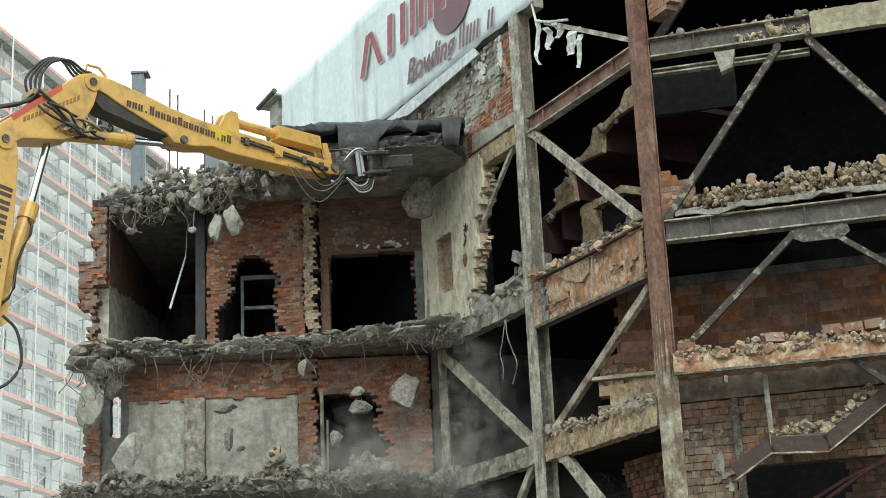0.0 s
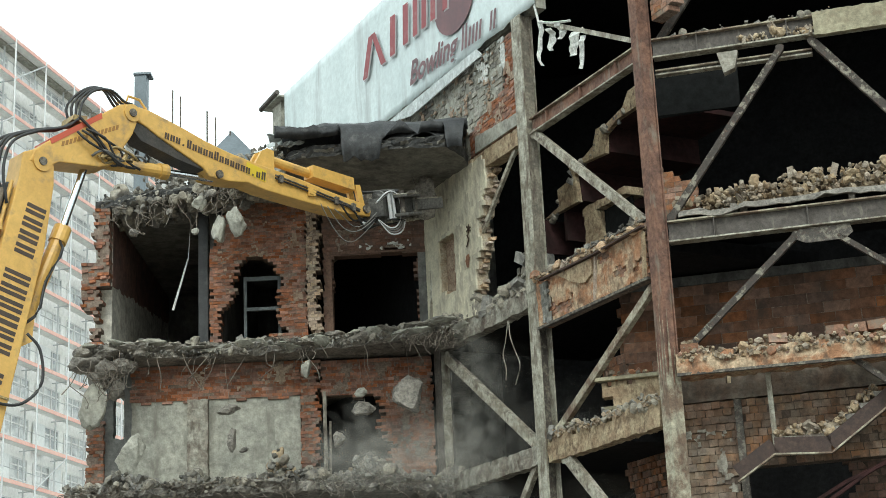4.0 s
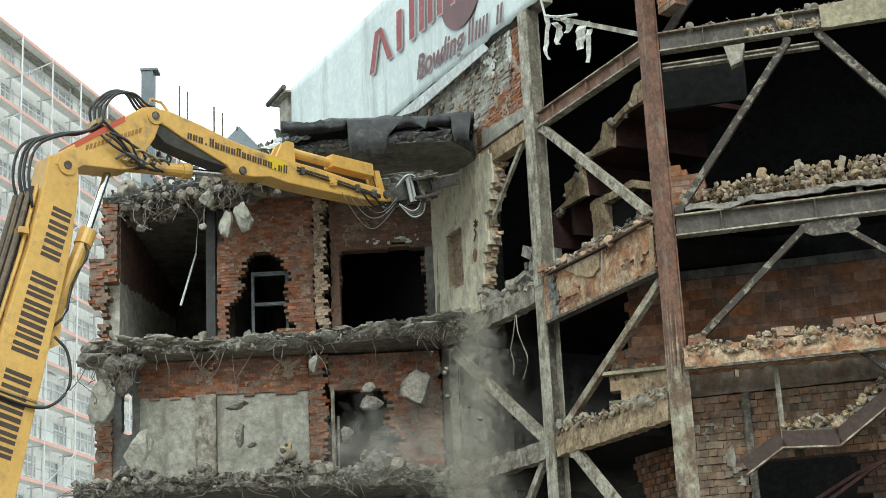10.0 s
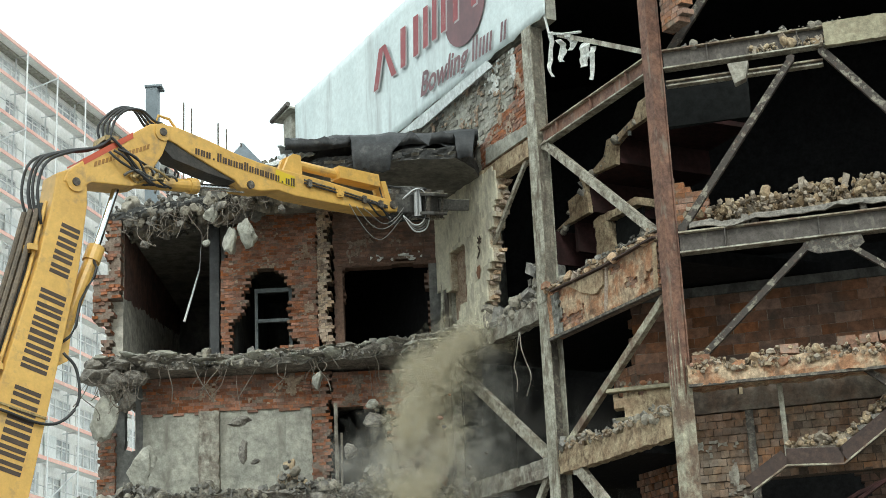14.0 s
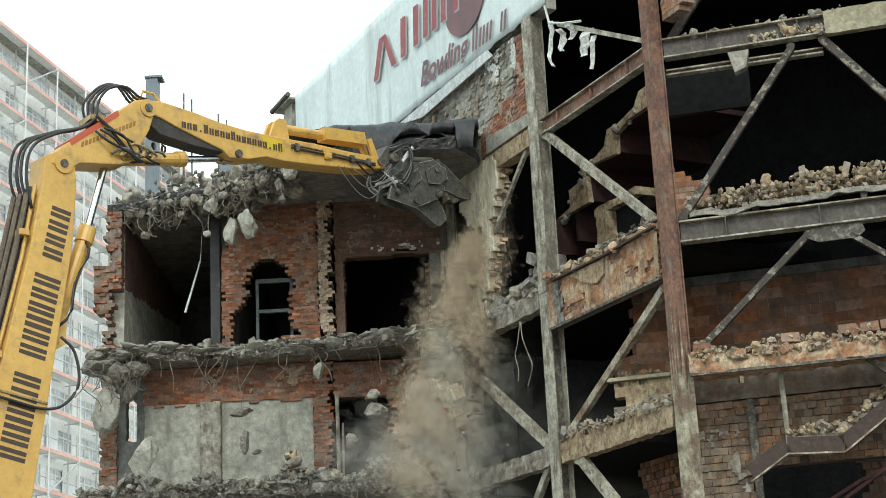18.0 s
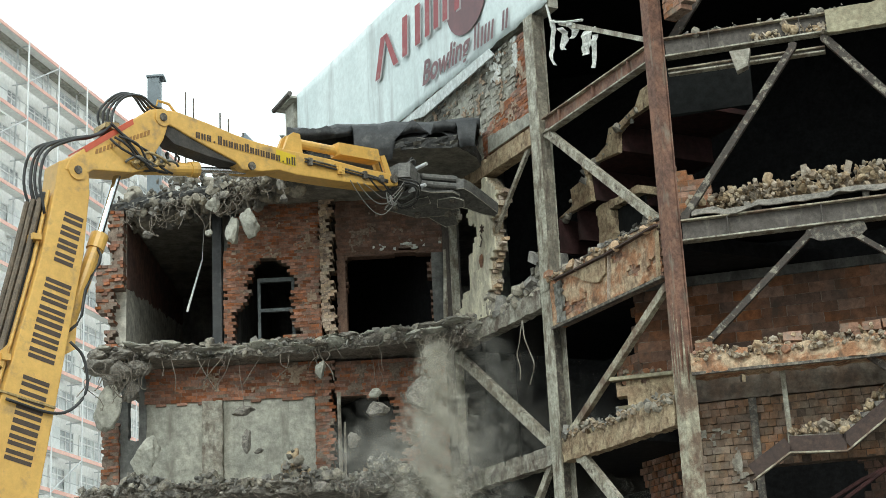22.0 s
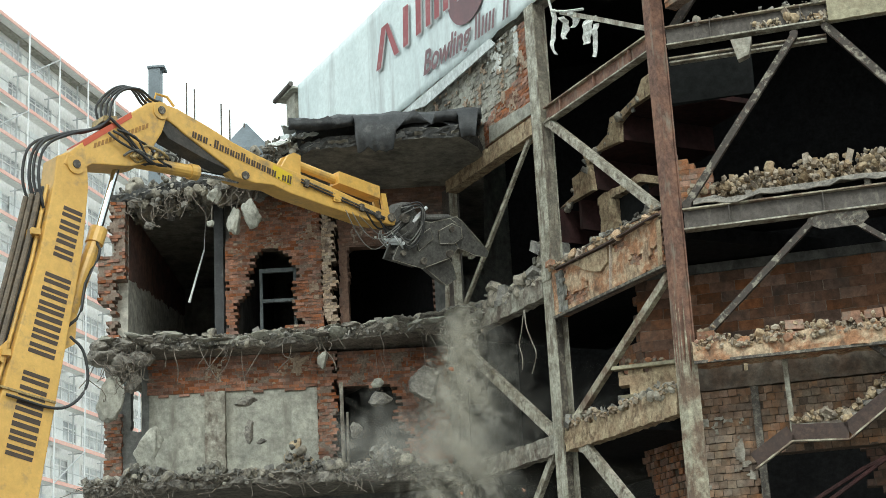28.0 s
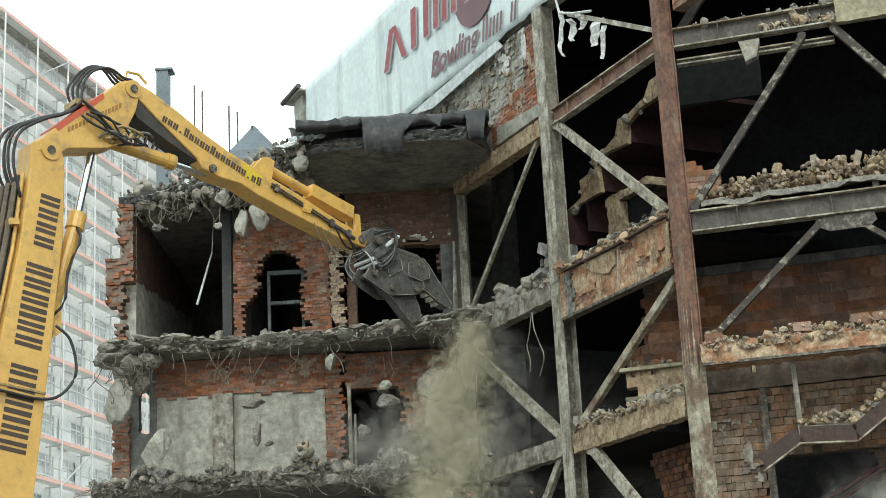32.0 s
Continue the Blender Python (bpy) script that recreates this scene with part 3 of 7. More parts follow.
# ---- the side wing: walls and slabs ----
solid("wall_wing_base", Soup().box(-8.55, -0.3, 38.0, 38.3, 0, 7.1), PLASTER_DARK, None, "dark grey rendered ground-storey wall", "wall", kind="structure")
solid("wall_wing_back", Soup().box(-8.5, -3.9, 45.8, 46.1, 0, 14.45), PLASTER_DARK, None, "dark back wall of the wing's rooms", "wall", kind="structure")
s = Soup().box(-8.5, -8.1, 38.1, 45.8, 10.9, 14.42)
s.box(-8.5, -8.1, 41.6, 45.8, 0, 10.6)
s.box(-8.5, -8.1, 38.3, 41.6, 0, 8.4)
solid("wall_wing_side", s, ROOM_PLASTER, None, "grey plastered side wall with soot above", "wall", kind="structure")
edge_ = [38.1 + 0.11 * i for i in range(71)]
soot = [(y, 12.62 + 0.13 * (y - 38.1) + 0.16 * nz1(y * 2.3, 5.0) + 0.07 * nz1(y * 9.0, 2.0)) for y in edge_]
solid("wall_side_soot", Soup().plate(soot + [(edge_[-1], 14.41), (38.1, 14.41)], 0.0, 0.015), ROOM_SOOT, pose(-8.085, 0, 0, 0, 0, 90), "dark red sooted upper wall", "wall", kind="structure")
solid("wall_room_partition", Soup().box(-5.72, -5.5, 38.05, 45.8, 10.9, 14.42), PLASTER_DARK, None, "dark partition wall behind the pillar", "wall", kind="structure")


def torn_left(x, z):
    return x > -8.68 + 0.26 * nz1(z * 1.9, 4.2) + (0.22 if z < 11.9 else 0.28 if z > 13.1 else 0.0) - (0.1 if z < 11.5 else 0) and x < (-8.3 if z < 12.5 else -8.0) + 0.12 * nz1(z * 4.1, 7.0)


brick_wall("wall_left_pier", FACE_A @ Matrix.Translation((0, -0.1, 0)), -8.74, -8.06, 10.95, 14.42, torn_left, 0.34, BRICK, BRICK_J, MORTAR,
           "torn brick end of the side wall, toothed and mortar-smeared", length=0.15, height=0.085, uneven=0.05, loss=0.28)
WINDOW_HOLE = [(-5.43, 10.8), (-5.43, 11.75), (-5.1, 12.1), (-5.08, 12.7), (-4.81, 13.04), (-4.45, 13.1), (-4.13, 12.9), (-3.98, 12.4),
               (-4.05, 11.6), (-3.9, 11.15), (-4.3, 11.1), (-4.4, 10.8)]


def window_wall(x, z):
    if inside(WINDOW_HOLE, x + 0.05 * nz1(z * 6, 1.1), z):
        return False
    return x > -5.66 + (0.14 * nz1(z * 3, 8.0) if z < 13.3 else 0.3 * (z - 13.3) + 0.1)


brick_wall("wall_window", FACE_A, -5.69, -3.34, 10.92, 14.46, window_wall, 0.3, BRICK, BRICK_J, MORTAR,
           "red brick wall with a ragged hole torn round a window", length=0.2, uneven=0.009, loss=0.05, near=lambda x, z: abs(x + 4.6))
brick_wall("wall_pier", FACE_A @ Matrix.Translation((0, -0.14, 0)), -3.34, -2.96, 10.92, 14.46,
           lambda x, z: x < -3.06 + 0.14 * nz1(z * 3, 2.0) and not (abs(x + 3.3) < 0.1 and 11.0 < z < 11.25), 0.44, BRICK_PALE, BRICK_J, MORTAR,
           "torn brick pier with pale mortar on its broken face", length=0.16, uneven=0.016, loss=0.05)


def door_wall(x, z):
    top = 13.0 + (0.16 if -1.45 < x < -1.05 else 0.05 * nz1(x * 4, 3.3))
    return not (-2.76 < x < -0.68 and z < top) and x < -0.3


brick_wall("wall_door", FACE_A @ Matrix.Translation((0, 0.04, 0)), -2.96, -0.16, 10.92, 14.46, door_wall, 0.3, BRICK_DARK, BRICK_DARK_J, MORTAR_DARK,
           "dark grimy brick wall round a wide doorway")
solid("door_lintel", Soup().box(-2.85, -0.6, -0.03, 0.3, 13.02, 13.1, worn=0.02), MORTAR_DARK, FACE_A @ Matrix.Translation((0, 0.03, 0)),
      "sooty concrete lintel over the doorway", "lintel", kind="structure")
solid("door_jamb_left", Soup().box(-2.9, -2.74, -0.03, 0.31, 10.9, 13.02, worn=0.02), MORTAR_DARK, FACE_A @ Matrix.Translation((0, 0.03, 0)),
      "sooty brown edge of the doorway", "plaster", kind="structure")
solid("door_jamb_render", Soup().box(-0.69, -0.3, -0.02, 0.03, 10.9, 13.0, worn=0.015), PLASTER_DARK, FACE_A @ Matrix.Translation((0, 0.03, 0)),
      "grey rendered reveal beside the doorway", "plaster", kind="structure")



def smears(name, m, x0, x1, z0, z1, exists, level, material, label, seed):
    """Thin patches of mortar left on a wall."""
    size = 0.055
    nx, nk = int((x1 - x0) / size), int((z1 - z0) / size)

    def on(i, k):
        x, z = x0 + (i + 0.5) * size, z0 + (k + 0.5) * size
        return 1 if 0 <= i < nx and 0 <= k < nk and exists(x, z) and nz1(x * 2.1 + seed, z * 1.6, seed) + 0.7 * nz1(x * 6.5, z * 6.5, seed) + 0.5 * nz1(x * 17, z * 17, seed) > level else 0
    solid(name, cells_mesh(Soup(), x0, z0, nx, nk, size, -0.03, -0.008, on, 1, jit=0.45, bulge=0.012), material, m, label, "mortar", kind="structure")


smears("mortar_smears_window", FACE_A, -5.6, -3.42, 10.98, 14.2, lambda x, z: window_wall(x - 0.1, z) and window_wall(x + 0.1, z), 0.42, MORTAR_PALE, "pale mortar and plaster left on the red bricks", 3.0)
smears("plaster_chips_door", FACE_A @ Matrix.Translation((0, 0.04, 0)), -2.3, -0.4, 13.12, 13.42, lambda x, z: abs(z - 13.22 - 0.05 * nz1(x * 3, 1.0)) < 0.09, 0.3, CLOTH, "pale plaster chips over the doorway", 31.0)
smears("mortar_smears_door", FACE_A @ Matrix.Translation((0, 0.04, 0)), -2.7, -0.3, 13.1, 14.4, lambda x, z: door_wall(x, z), 0.42, MORTAR, "patches of old plaster on the grimy bricks", 6.0)

# lower storey of the wing
LOW = FACE_A @ Matrix.Translation((0, 0.3, 0))
brick_wall("wall_low_band", LOW, -7.62, -3.56, 9.62, 10.55, lambda x, z: z > 9.66 + 0.09 * nz1(x * 2.1, 6.0), 0.3, BRICK, BRICK_J, MORTAR,
           "red brick band over plastered panels", uneven=0.009, loss=0.06)
smears("mortar_smears_low", LOW, -7.5, -3.7, 9.7, 10.5, lambda x, z: z > 9.8, 0.4, MORTAR_PALE, "pale mortar smeared on the brick band", 9.0)
brick_wall("wall_low_pier", LOW @ Matrix.Translation((0, -0.12, 0)), -3.58, -3.1, 7.5, 10.5,
           lambda x, z: x < -3.17 + 0.1 * nz1(z * 4, 5.0), 0.42, BRICK, BRICK_J, MORTAR, "torn red brick pier in the lower storey", length=0.17, uneven=0.025, loss=0.08)
def low_lintel(x, z):
    """The brickwork over and beside the lower doorway, torn into a slanting edge."""
    return z > 9.62 + 0.12 * nz1(x * 2.4, 1.0) or x > -1.4 - 0.2 * (z - 7.5) + 0.22 * nz1(z * 2.2, 1)


brick_wall("wall_low_lintel", LOW, -3.1, -0.45, 7.42, 10.5, low_lintel, 0.3, BRICK,
           BRICK_J, MORTAR, "grimy red brick over a dark doorway")
solid("wall_low_panel_left", Soup().box(-7.6, -6.24, 0.03, 0.25, 7.4, 9.8), PLASTER, LOW, "pale grey plastered wall panel", "plaster wall", kind="structure")
solid("wall_low_panel_middle", Soup().box(-5.76, -4.22, 0.045, 0.25, 7.4, 9.8), PLASTER, LOW, "pale grey plastered wall panel", "plaster wall", kind="structure")
solid("wall_low_panel_right", Soup().box(-4.215, -3.59, 0.03, 0.25, 7.4, 9.8), PLASTER, LOW, "pale grey plastered wall panel", "plaster wall", kind="structure")
smears("mortar_smears_low_door", LOW, -2.9, -0.5, 7.7, 10.4, lambda x, z: low_lintel(x - 0.12, z - 0.06), 0.3, MORTAR, "dusty mortar and plaster left on the grimy bricks", 12.0)
s = Soup()
cells_mesh(s, -6.24, 7.4, 8, 38, 0.06, -0.16, 0.25, lambda i, k: 1 if 0 <= i < 8 and 0 <= k < 38 else 0, 1, jit=0.25, bulge=0.05)
solid("concrete_pillar", s, CLADDING, LOW, "pale rough concrete pillar with chipped edges", "pillar", kind="structure")
# leftmost bay with its small opening
s = Soup()
cells_mesh(s, -8.6, 7.4, 12, 35, 0.085, 0.0, 0.3,
           lambda i, k: 0 if not (0 <= i < 12 and 0 <= k < 35) or (7 <= i <= 9 and 17 <= k <= 30) or i < 2 + 2.2 * nz1(k * 0.35, 2.2) or (k > 28 and i < 5) else 1, 1, jit=0.3)
solid("wall_low_left", s, PLASTER_DARK, LOW, "chipped grey wall with a small opening", "wall", kind="structure")
brick_wall("wall_low_left_pier", LOW @ Matrix.Translation((0, -0.1, 0)), -8.62, -8.2, 7.5, 9.25, lambda x, z: x > -8.6 + 0.15 * nz1(z * 3.1, 2.0), 0.3, BRICK,
           BRICK_J, MORTAR, "torn brick pier at the wing's corner", length=0.15, uneven=0.035, loss=0.14)

ROOF_EDGE = [(-8.47, 37.84), (-7.71, 37.43), (-6.7, 37.03), (-5.58, 36.72), (-4.46, 36.11), (-3.75, 35.2), (-3.14, 34.69), (-2.03, 34.54), (-0.81, 34.34),
             (0.1, 34.39), (0.51, 35.1), (0.63, 35.81), (0.15, 36.82), (-0.41, 37.84)]
UPPER_EDGE = [(-8.55, 37.1), (-7.4, 37.0), (-6.0, 37.35), (-4.6, 37.3), (-3.0, 37.1), (-1.8, 36.8), (-0.7, 36.35), (0.15, 36.2), (0.5, 36.5)]
LOWER_EDGE = [(-8.7, 36.3), (-7.0, 36.0), (-5.0, 35.9), (-3.0, 36.0), (-1.5, 36.3), (-0.3, 36.9), (0.1, 37.3)]
roof = slab("roof_slab", ROOF_EDGE, 46.0, 14.42, 14.68, CEIL, "torn concrete roof slab with a pale soffit", 1.0, 0.12)
roof.data.materials.append(BITUMEN_EDGE)
for poly in roof.data.polygons:
    if abs(poly.normal.z) < 0.7:
        poly.material_index = 1
slab("floor_upper", UPPER_EDGE, 45.8, 10.56, 10.88, CONCRETE, "torn concrete floor slab with a crumbling edge", 4.0, 0.24)
slab("floor_lower", LOWER_EDGE, 45.8, 7.1, 7.42, CONCRETE, "torn concrete floor slab with a crumbling edge", 9.0, 0.26)


def along(edge, f):
    n = len(edge) - 1
    i = min(int(f * n), n - 1)
    g = f * n - i
    return edge[i][0] + (edge[i + 1][0] - edge[i][0]) * g, edge[i][1] + (edge[i + 1][1] - edge[i][1]) * g


def edge_place(edge, f0, f1, z, up, depth, out=0.06):
    def place(r):
        f = r.uniform(f0, f1)
        x, y = along(edge, f)
        d = abs(r.gauss(0, 0.5)) * depth
        h = up * max(0.1, 0.55 + 0.8 * nz1(x * 1.7, z)) * (1 - min(1, d / (depth * 2)) * 0.5)
        return x, y + d - out, z + r.random() ** 1.3 * h * max(0.15, 1 + 1.6 * nz1(x * 0.9 + z, 4.4))
    return place


def roof_place(r):
    x = r.uniform(-8.35, -3.6)
    f = (x + 8.35) / 4.7
    _, y = along(ROOF_EDGE, f * 0.42)
    h = 0.42 + 0.32 * math.sin(max(0, min(1, f)) * 3.0) - 0.2 * max(0, f - 0.8) / 0.2 + 0.25 * nz1(x * 1.8, 2.0)
    d = r.random() * 1.6
    return x, y + d - 0.1, 14.3 + r.random() ** 1.5 * (h + 0.12) * (1 - 0.25 * d)


heap("roof_rubble", Matrix(), "grey concrete rubble heaped on the torn roof edge", roof_place, 1500, 150, (0.05, 0.2), (0.2, 0.55), (CONCRETE_J, CONCRETE_J), "concrete_chunk", 3)
heap("ledge_rubble", Matrix(), "grey rubble along the upper floor's torn edge", edge_place(UPPER_EDGE, 0, 1, 10.86, 0.13, 0.35), 420, 36, (0.03, 0.12), (0.14, 0.34),
     (CONCRETE_J, CONCRETE_J), "concrete_chunk", 4)
heap("torn_edge_chunks", Matrix(), "chunks of broken concrete clinging to the floor's torn edge", lambda r: (lambda p: (p[0], p[1] - r.uniform(0.02, 0.2), 10.6 + r.random() * 0.26))(along(UPPER_EDGE, r.random())),
     420, 36, (0.03, 0.1), (0.12, 0.26), (CONCRETE_J, CONCRETE_J), "concrete_chunk", 44)
lip = holder("broken_screed", Matrix(), "dusty plates of broken floor screed tilting over the torn edge", "rubble")
rl = random.Random(77)
for i in range(46):
    u = (i + rl.uniform(-0.3, 0.3)) / 45
    x, y = along(UPPER_EDGE, min(1, max(0, u)))
    w, d, h = rl.uniform(0.16, 0.42), rl.uniform(0.14, 0.28), rl.uniform(0.035, 0.08)
    plate = part("screed_plate", Soup().rock((0, 0, 0), (w, d, h), rl, 7, fine=True), CONCRETE if i % 3 == 0 else PLASTER, lip)
    plate.matrix_local = pose(x, y - rl.uniform(-0.08, 0.16), 10.72 + rl.uniform(-0.06, 0.17), rl.uniform(-38, 12), rl.uniform(-16, 16), rl.uniform(-40, 40))
heap("corner_rubble", Matrix(), "broken concrete and brick at the slab's corner", edge_place(UPPER_EDGE, 0.74, 1, 10.86, 0.42, 0.5), 350, 40, (0.05, 0.15), (0.15, 0.38),
     (CONCRETE_J, CONCRETE_J), "concrete_chunk", 5)
heap("lower_ledge_rubble", Matrix(), "brick and concrete rubble along the lower floor's edge", edge_place(LOWER_EDGE, 0, 1, 7.38, 0.5, 0.8), 1500, 110, (0.04, 0.2), (0.16, 0.5),
     (CONCRETE_J, CONCRETE_J), "concrete_chunk", 6)
heap("torn_edge_chunks", Matrix(), "chunks of broken concrete clinging to the lower floor's edge", lambda r: (lambda p: (p[0], p[1] - r.uniform(0.02, 0.25), 7.14 + r.random() * 0.32))(along(LOWER_EDGE, r.random())),
     350, 36, (0.03, 0.1), (0.12, 0.26), (CONCRETE_J, CONCRETE_J), "concrete_chunk", 45)
heap("lower_warm_rubble", Matrix(), "yellowish mortar rubble on the lower floor", edge_place(LOWER_EDGE, 0.3, 0.8, 7.42, 0.55, 0.9, -0.15), 500, 40, (0.04, 0.16), (0.15, 0.34),
     (RUBBLE_WARM, RUBBLE_WARM), "stone", 8)


# torn mass at the wing's corner
corner = holder("torn_corner", pose(-8.1, 37.0, 10.6), "torn concrete corner with a hanging slab piece", "concrete corner")
rq = random.Random(91)
for x, y, z, w, d, h in ((-0.35, 0.1, -0.15, .42, .4, .28), (0.15, 0.15, -0.25, .45, .4, .3), (-0.1, 0.2, -0.55, .3, .3, .3), (0.55, 0.2, -0.2, .4, .35, .22), (0.3, 0.3, -0.75, .22, .25, .35), (-0.5, 0.1, 0.1, .35, .35, .2),
                         (0.1, 0.1, 0.12, .5, .4, .16)):
    part("broken_concrete", Soup().rock((x, y, z), (w, d, h), rq, 7, fine=True), CONCRETE, corner)
for _ in range(14):
    part("rebar", Soup().tube(wire((rq.uniform(-.6, .6), -0.25, rq.uniform(-.4, .1)), (rq.uniform(-.7, .9), -0.3, rq.uniform(-1.3, -.5)), 0.1, 0.2, 9, rq), 0.011, 4), REBAR, corner)

# ---- steel frame ----
def column(m, x, y, z0, z1, w, d, shaft, label, nodes=(), lower=None, bare=0.0, side=None):
    c = holder("steel_column", m @ Matrix.Translation((x, y, z0)), label, "column", "frame columns")
    h = z1 - z0
    part("flange", Soup().box(-w / 2, w / 2, -d / 2, -d / 2 + 0.03, 0, h), shaft, c)
    part("flange", Soup().box(-w / 2, w / 2, d / 2 - 0.03, d / 2, 0, h), shaft, c)
    for k in (-1, 1):
        part("side_plate", Soup().box(k * (w / 2 - 0.05) - 0.012, k * (w / 2 - 0.05) + 0.012, -d / 2 + 0.03, d / 2 - 0.03, max(0, bare - z0), h), side or shaft, c)
    if bare:
        part("web", Soup().box(-0.015, 0.015, -d / 2 + 0.03, d / 2 - 0.03, 0, bare - z0), STEEL, c, "grimy bare steel web")
    part("base_plate", Soup().box(-w / 2 - 0.1, w / 2 + 0.1, -d / 2 - 0.1, d / 2 + 0.1, 0, 0.04), shaft, c)
    if lower:
        zl, lm = lower
        for half, out, m_ in ((w / 2, d / 2, Matrix()), (d / 2, w / 2, pose(0, 0, 0, rz=90))):
            torn_top = [(half - 2 * half * i / 9, zl - z0 + 0.55 * RND.uniform(-1, 1) + (0.9 if i % 3 == 0 else 0)) for i in range(10)]
            part("peeling_paint", Soup().plate([(-half, 0), (half, 0)] + torn_top, -out - 0.006, -out), lm, c, "peeling pale green-grey paint", m=m_)
    for z in nodes:
        part("splice_plate", Soup().box(-w / 2 - 0.012, w / 2 + 0.012, -d / 2 - 0.012, d / 2 + 0.012, z - z0 - 0.15, z - z0 + 0.15, worn=0.006), shaft, c)
    return c


column(FACE_B, 0, 0, 0, 17.1, 0.38, 0.32, STEEL_PALE, "tall pale grey steel column, rusted and peeling lower down", (10.9,), None, 10.05, STEEL_SIDE)
column(FACE_B, 4.5, -0.02, 0, 18.6, 0.26, 0.30, RUST, "tall rusty brown steel column, paint peeling lower down", (), (7.9, STEEL_PEEL))
column(FACE_B, -4.5, 0.0, 0, 14.22, 0.30, 0.30, STEEL_DARK, "steel column at the wing's inner corner, one side pale", (), None, 0.0, STEEL_PALE)
column(FACE_A, -5.86, 0.25, 10.88, 14.42, 0.22, 0.22, BITUMEN, "black steel pillar in the open room", ())


def girder(name, m, a, b, h, w, material, label, stiff=0, t=0.03):
    g = holder(name, m @ Matrix.Translation(a), label, "beam", "frame beams")
    a, b = Vector(a), Vector(b)
    q = b - a
    w2, h2 = w / 2, h / 2
    part("top_flange", Soup().beam((0, 0, h2 - t / 2), q + Vector((0, 0, h2 - t / 2)), rect(w, t)), STEEL_PEEL, g)
    part("bottom_flange", Soup().beam((0, 0, -h2 + t / 2), q + Vector((0, 0, -h2 + t / 2)), rect(w, t)), STEEL_PALE, g)
    part("web", Soup().beam((0, 0, 0), q, rect(t, h - 2 * t)), material, g)
    for i in range(stiff):
        p = q * ((i + 0.5) / stiff)
        part("stiffener", Soup().box(p.x - 0.01, p.x + 0.01, -w2 + 0.01, w2 - 0.01, p.z - h2 + t, p.z + h2 - t), material, g)
    return g


girder("floor_beam", FACE_B, (0.22, 0, 14.42), (4.3, 0, 14.44), 0.36, 0.2, RUST, "rusty steel floor beam between the columns", 3)
girder("floor_beam", FACE_C, (0.2, 0, 14.44), (8.8, 0, 14.44), 0.4, 0.24, STEEL_DARK, "dirty rust-brown steel girder with rubble on it", 5)
girder("floor_beam", FACE_C, (0.2, 0, 10.70), (8.8, 0, 10.66), 0.42, 0.26, STEEL_DARK, "dark steel girder carrying rubble", 5)
girder("floor_beam", FACE_C, (0.2, 0.15, 14.0), (3.2, 0.15, 13.98), 0.12, 0.16, STEEL, "thin steel channel below the girder", 0)


def cased(name, x0, x1, z0, z1, y0, y1, material, label, seed, rough=1.0):
    s = Soup()
    size = 0.1
    nx, nk = int((x1 - x0) / size), max(2, int((z1 - z0) / size))
    cells_mesh(s, x0, z0, nx, nk, size, y0, y1, lambda i, k: 1 if 0 <= i < nx and 0 <= k < nk and not (k == nk - 1 and nz1(i * 0.45 + seed, k * 2.0) > 0.22) else 0, 1,
               jit=0.22 * rough, seed=seed, bulge=0.04 * rough)
    return solid(name, s, material, FACE_B, label, "beam", "frame beams")


cased("cased_beam", -4.4, -0.18, 14.13, 14.54, -0.16, 0.14, CLADDING_WARM, "pale ochre concrete-cased beam below the roof", 6.0, 0.3)
cased("cased_beam", -4.35, -0.2, 10.45, 10.85, -0.14, 0.14, CLADDING, "chipped concrete-cased floor beam", 2.0)
cased("cased_beam", -4.35, -0.2, 7.1, 7.5, -0.14, 0.14, CLADDING, "chipped concrete-cased floor beam", 3.0)
cased("cased_beam", 0.2, 4.3, 7.08, 7.68, -0.12, 0.14, CLADDING_WARM, "chipped concrete-cased floor beam with torn brick", 4.0)
brick_wall("spandrel", FACE_B @ Matrix.Translation((0, -0.12, 0)), 0.22, 4.28, 9.92, 11.0, lambda x, z: z < 10.98 + 0.1 * nz1(x * 2, 3), 0.26, BRICK_ORANGE, BRICK_J, MORTAR,
           "orange brick spandrel on a steel floor beam, half plastered", category="spandrel")
solid("spandrel_plaster", cells_mesh(Soup(), 0.22, 9.92, 40, 11, 0.1, -0.165, -0.125,
      lambda i, k: 1 if 0 <= i < 40 and 0 <= k < 11 and (nz1(i * 0.14, k * 0.26, 8.1) + (0.2 if k > 7 or i < 7 else 0.1)) > -0.05 else 0, 1, jit=0.35, bulge=0.03),
      OCHRE, FACE_B, "flaking ochre plaster on the brick spandrel", "plaster", kind="structure")
solid("spandrel_edge", Soup().box(0.2, 4.3, -0.2, -0.1, 9.86, 9.915).box(0.2, 4.3, -0.19, -0.1, 11.02, 11.06), STEEL, FACE_B, "rusty steel edge angles of the spandrel", "beam", "frame beams")
solid("spandrel_top_angle", Soup().beam((0.55, -0.25, 10.85), (2.6, -0.25, 10.82), rect(0.1, 0.035)).beam((2.6, -0.25, 10.82), (4.36, -0.25, 10.88), rect(0.1, 0.035)), STEEL_BROWN, FACE_B, "bent steel angle along the spandrel's top", "beam", "frame beams")
for xt, xb, w, mat in ((4.3, 4.24, 0.07, CLADDING_WARM), (2.6, 2.46, 0.04, BRICK_TORN)):
    solid("spandrel_stiffener", Soup().plate([(xb - w, 9.92), (xb, 9.92), (xt, 10.8), (xt - w, 10.8)], -0.215, -0.16), mat, FACE_B, "thin stiffener on the face of the spandrel", "stiffener", "stiffeners")
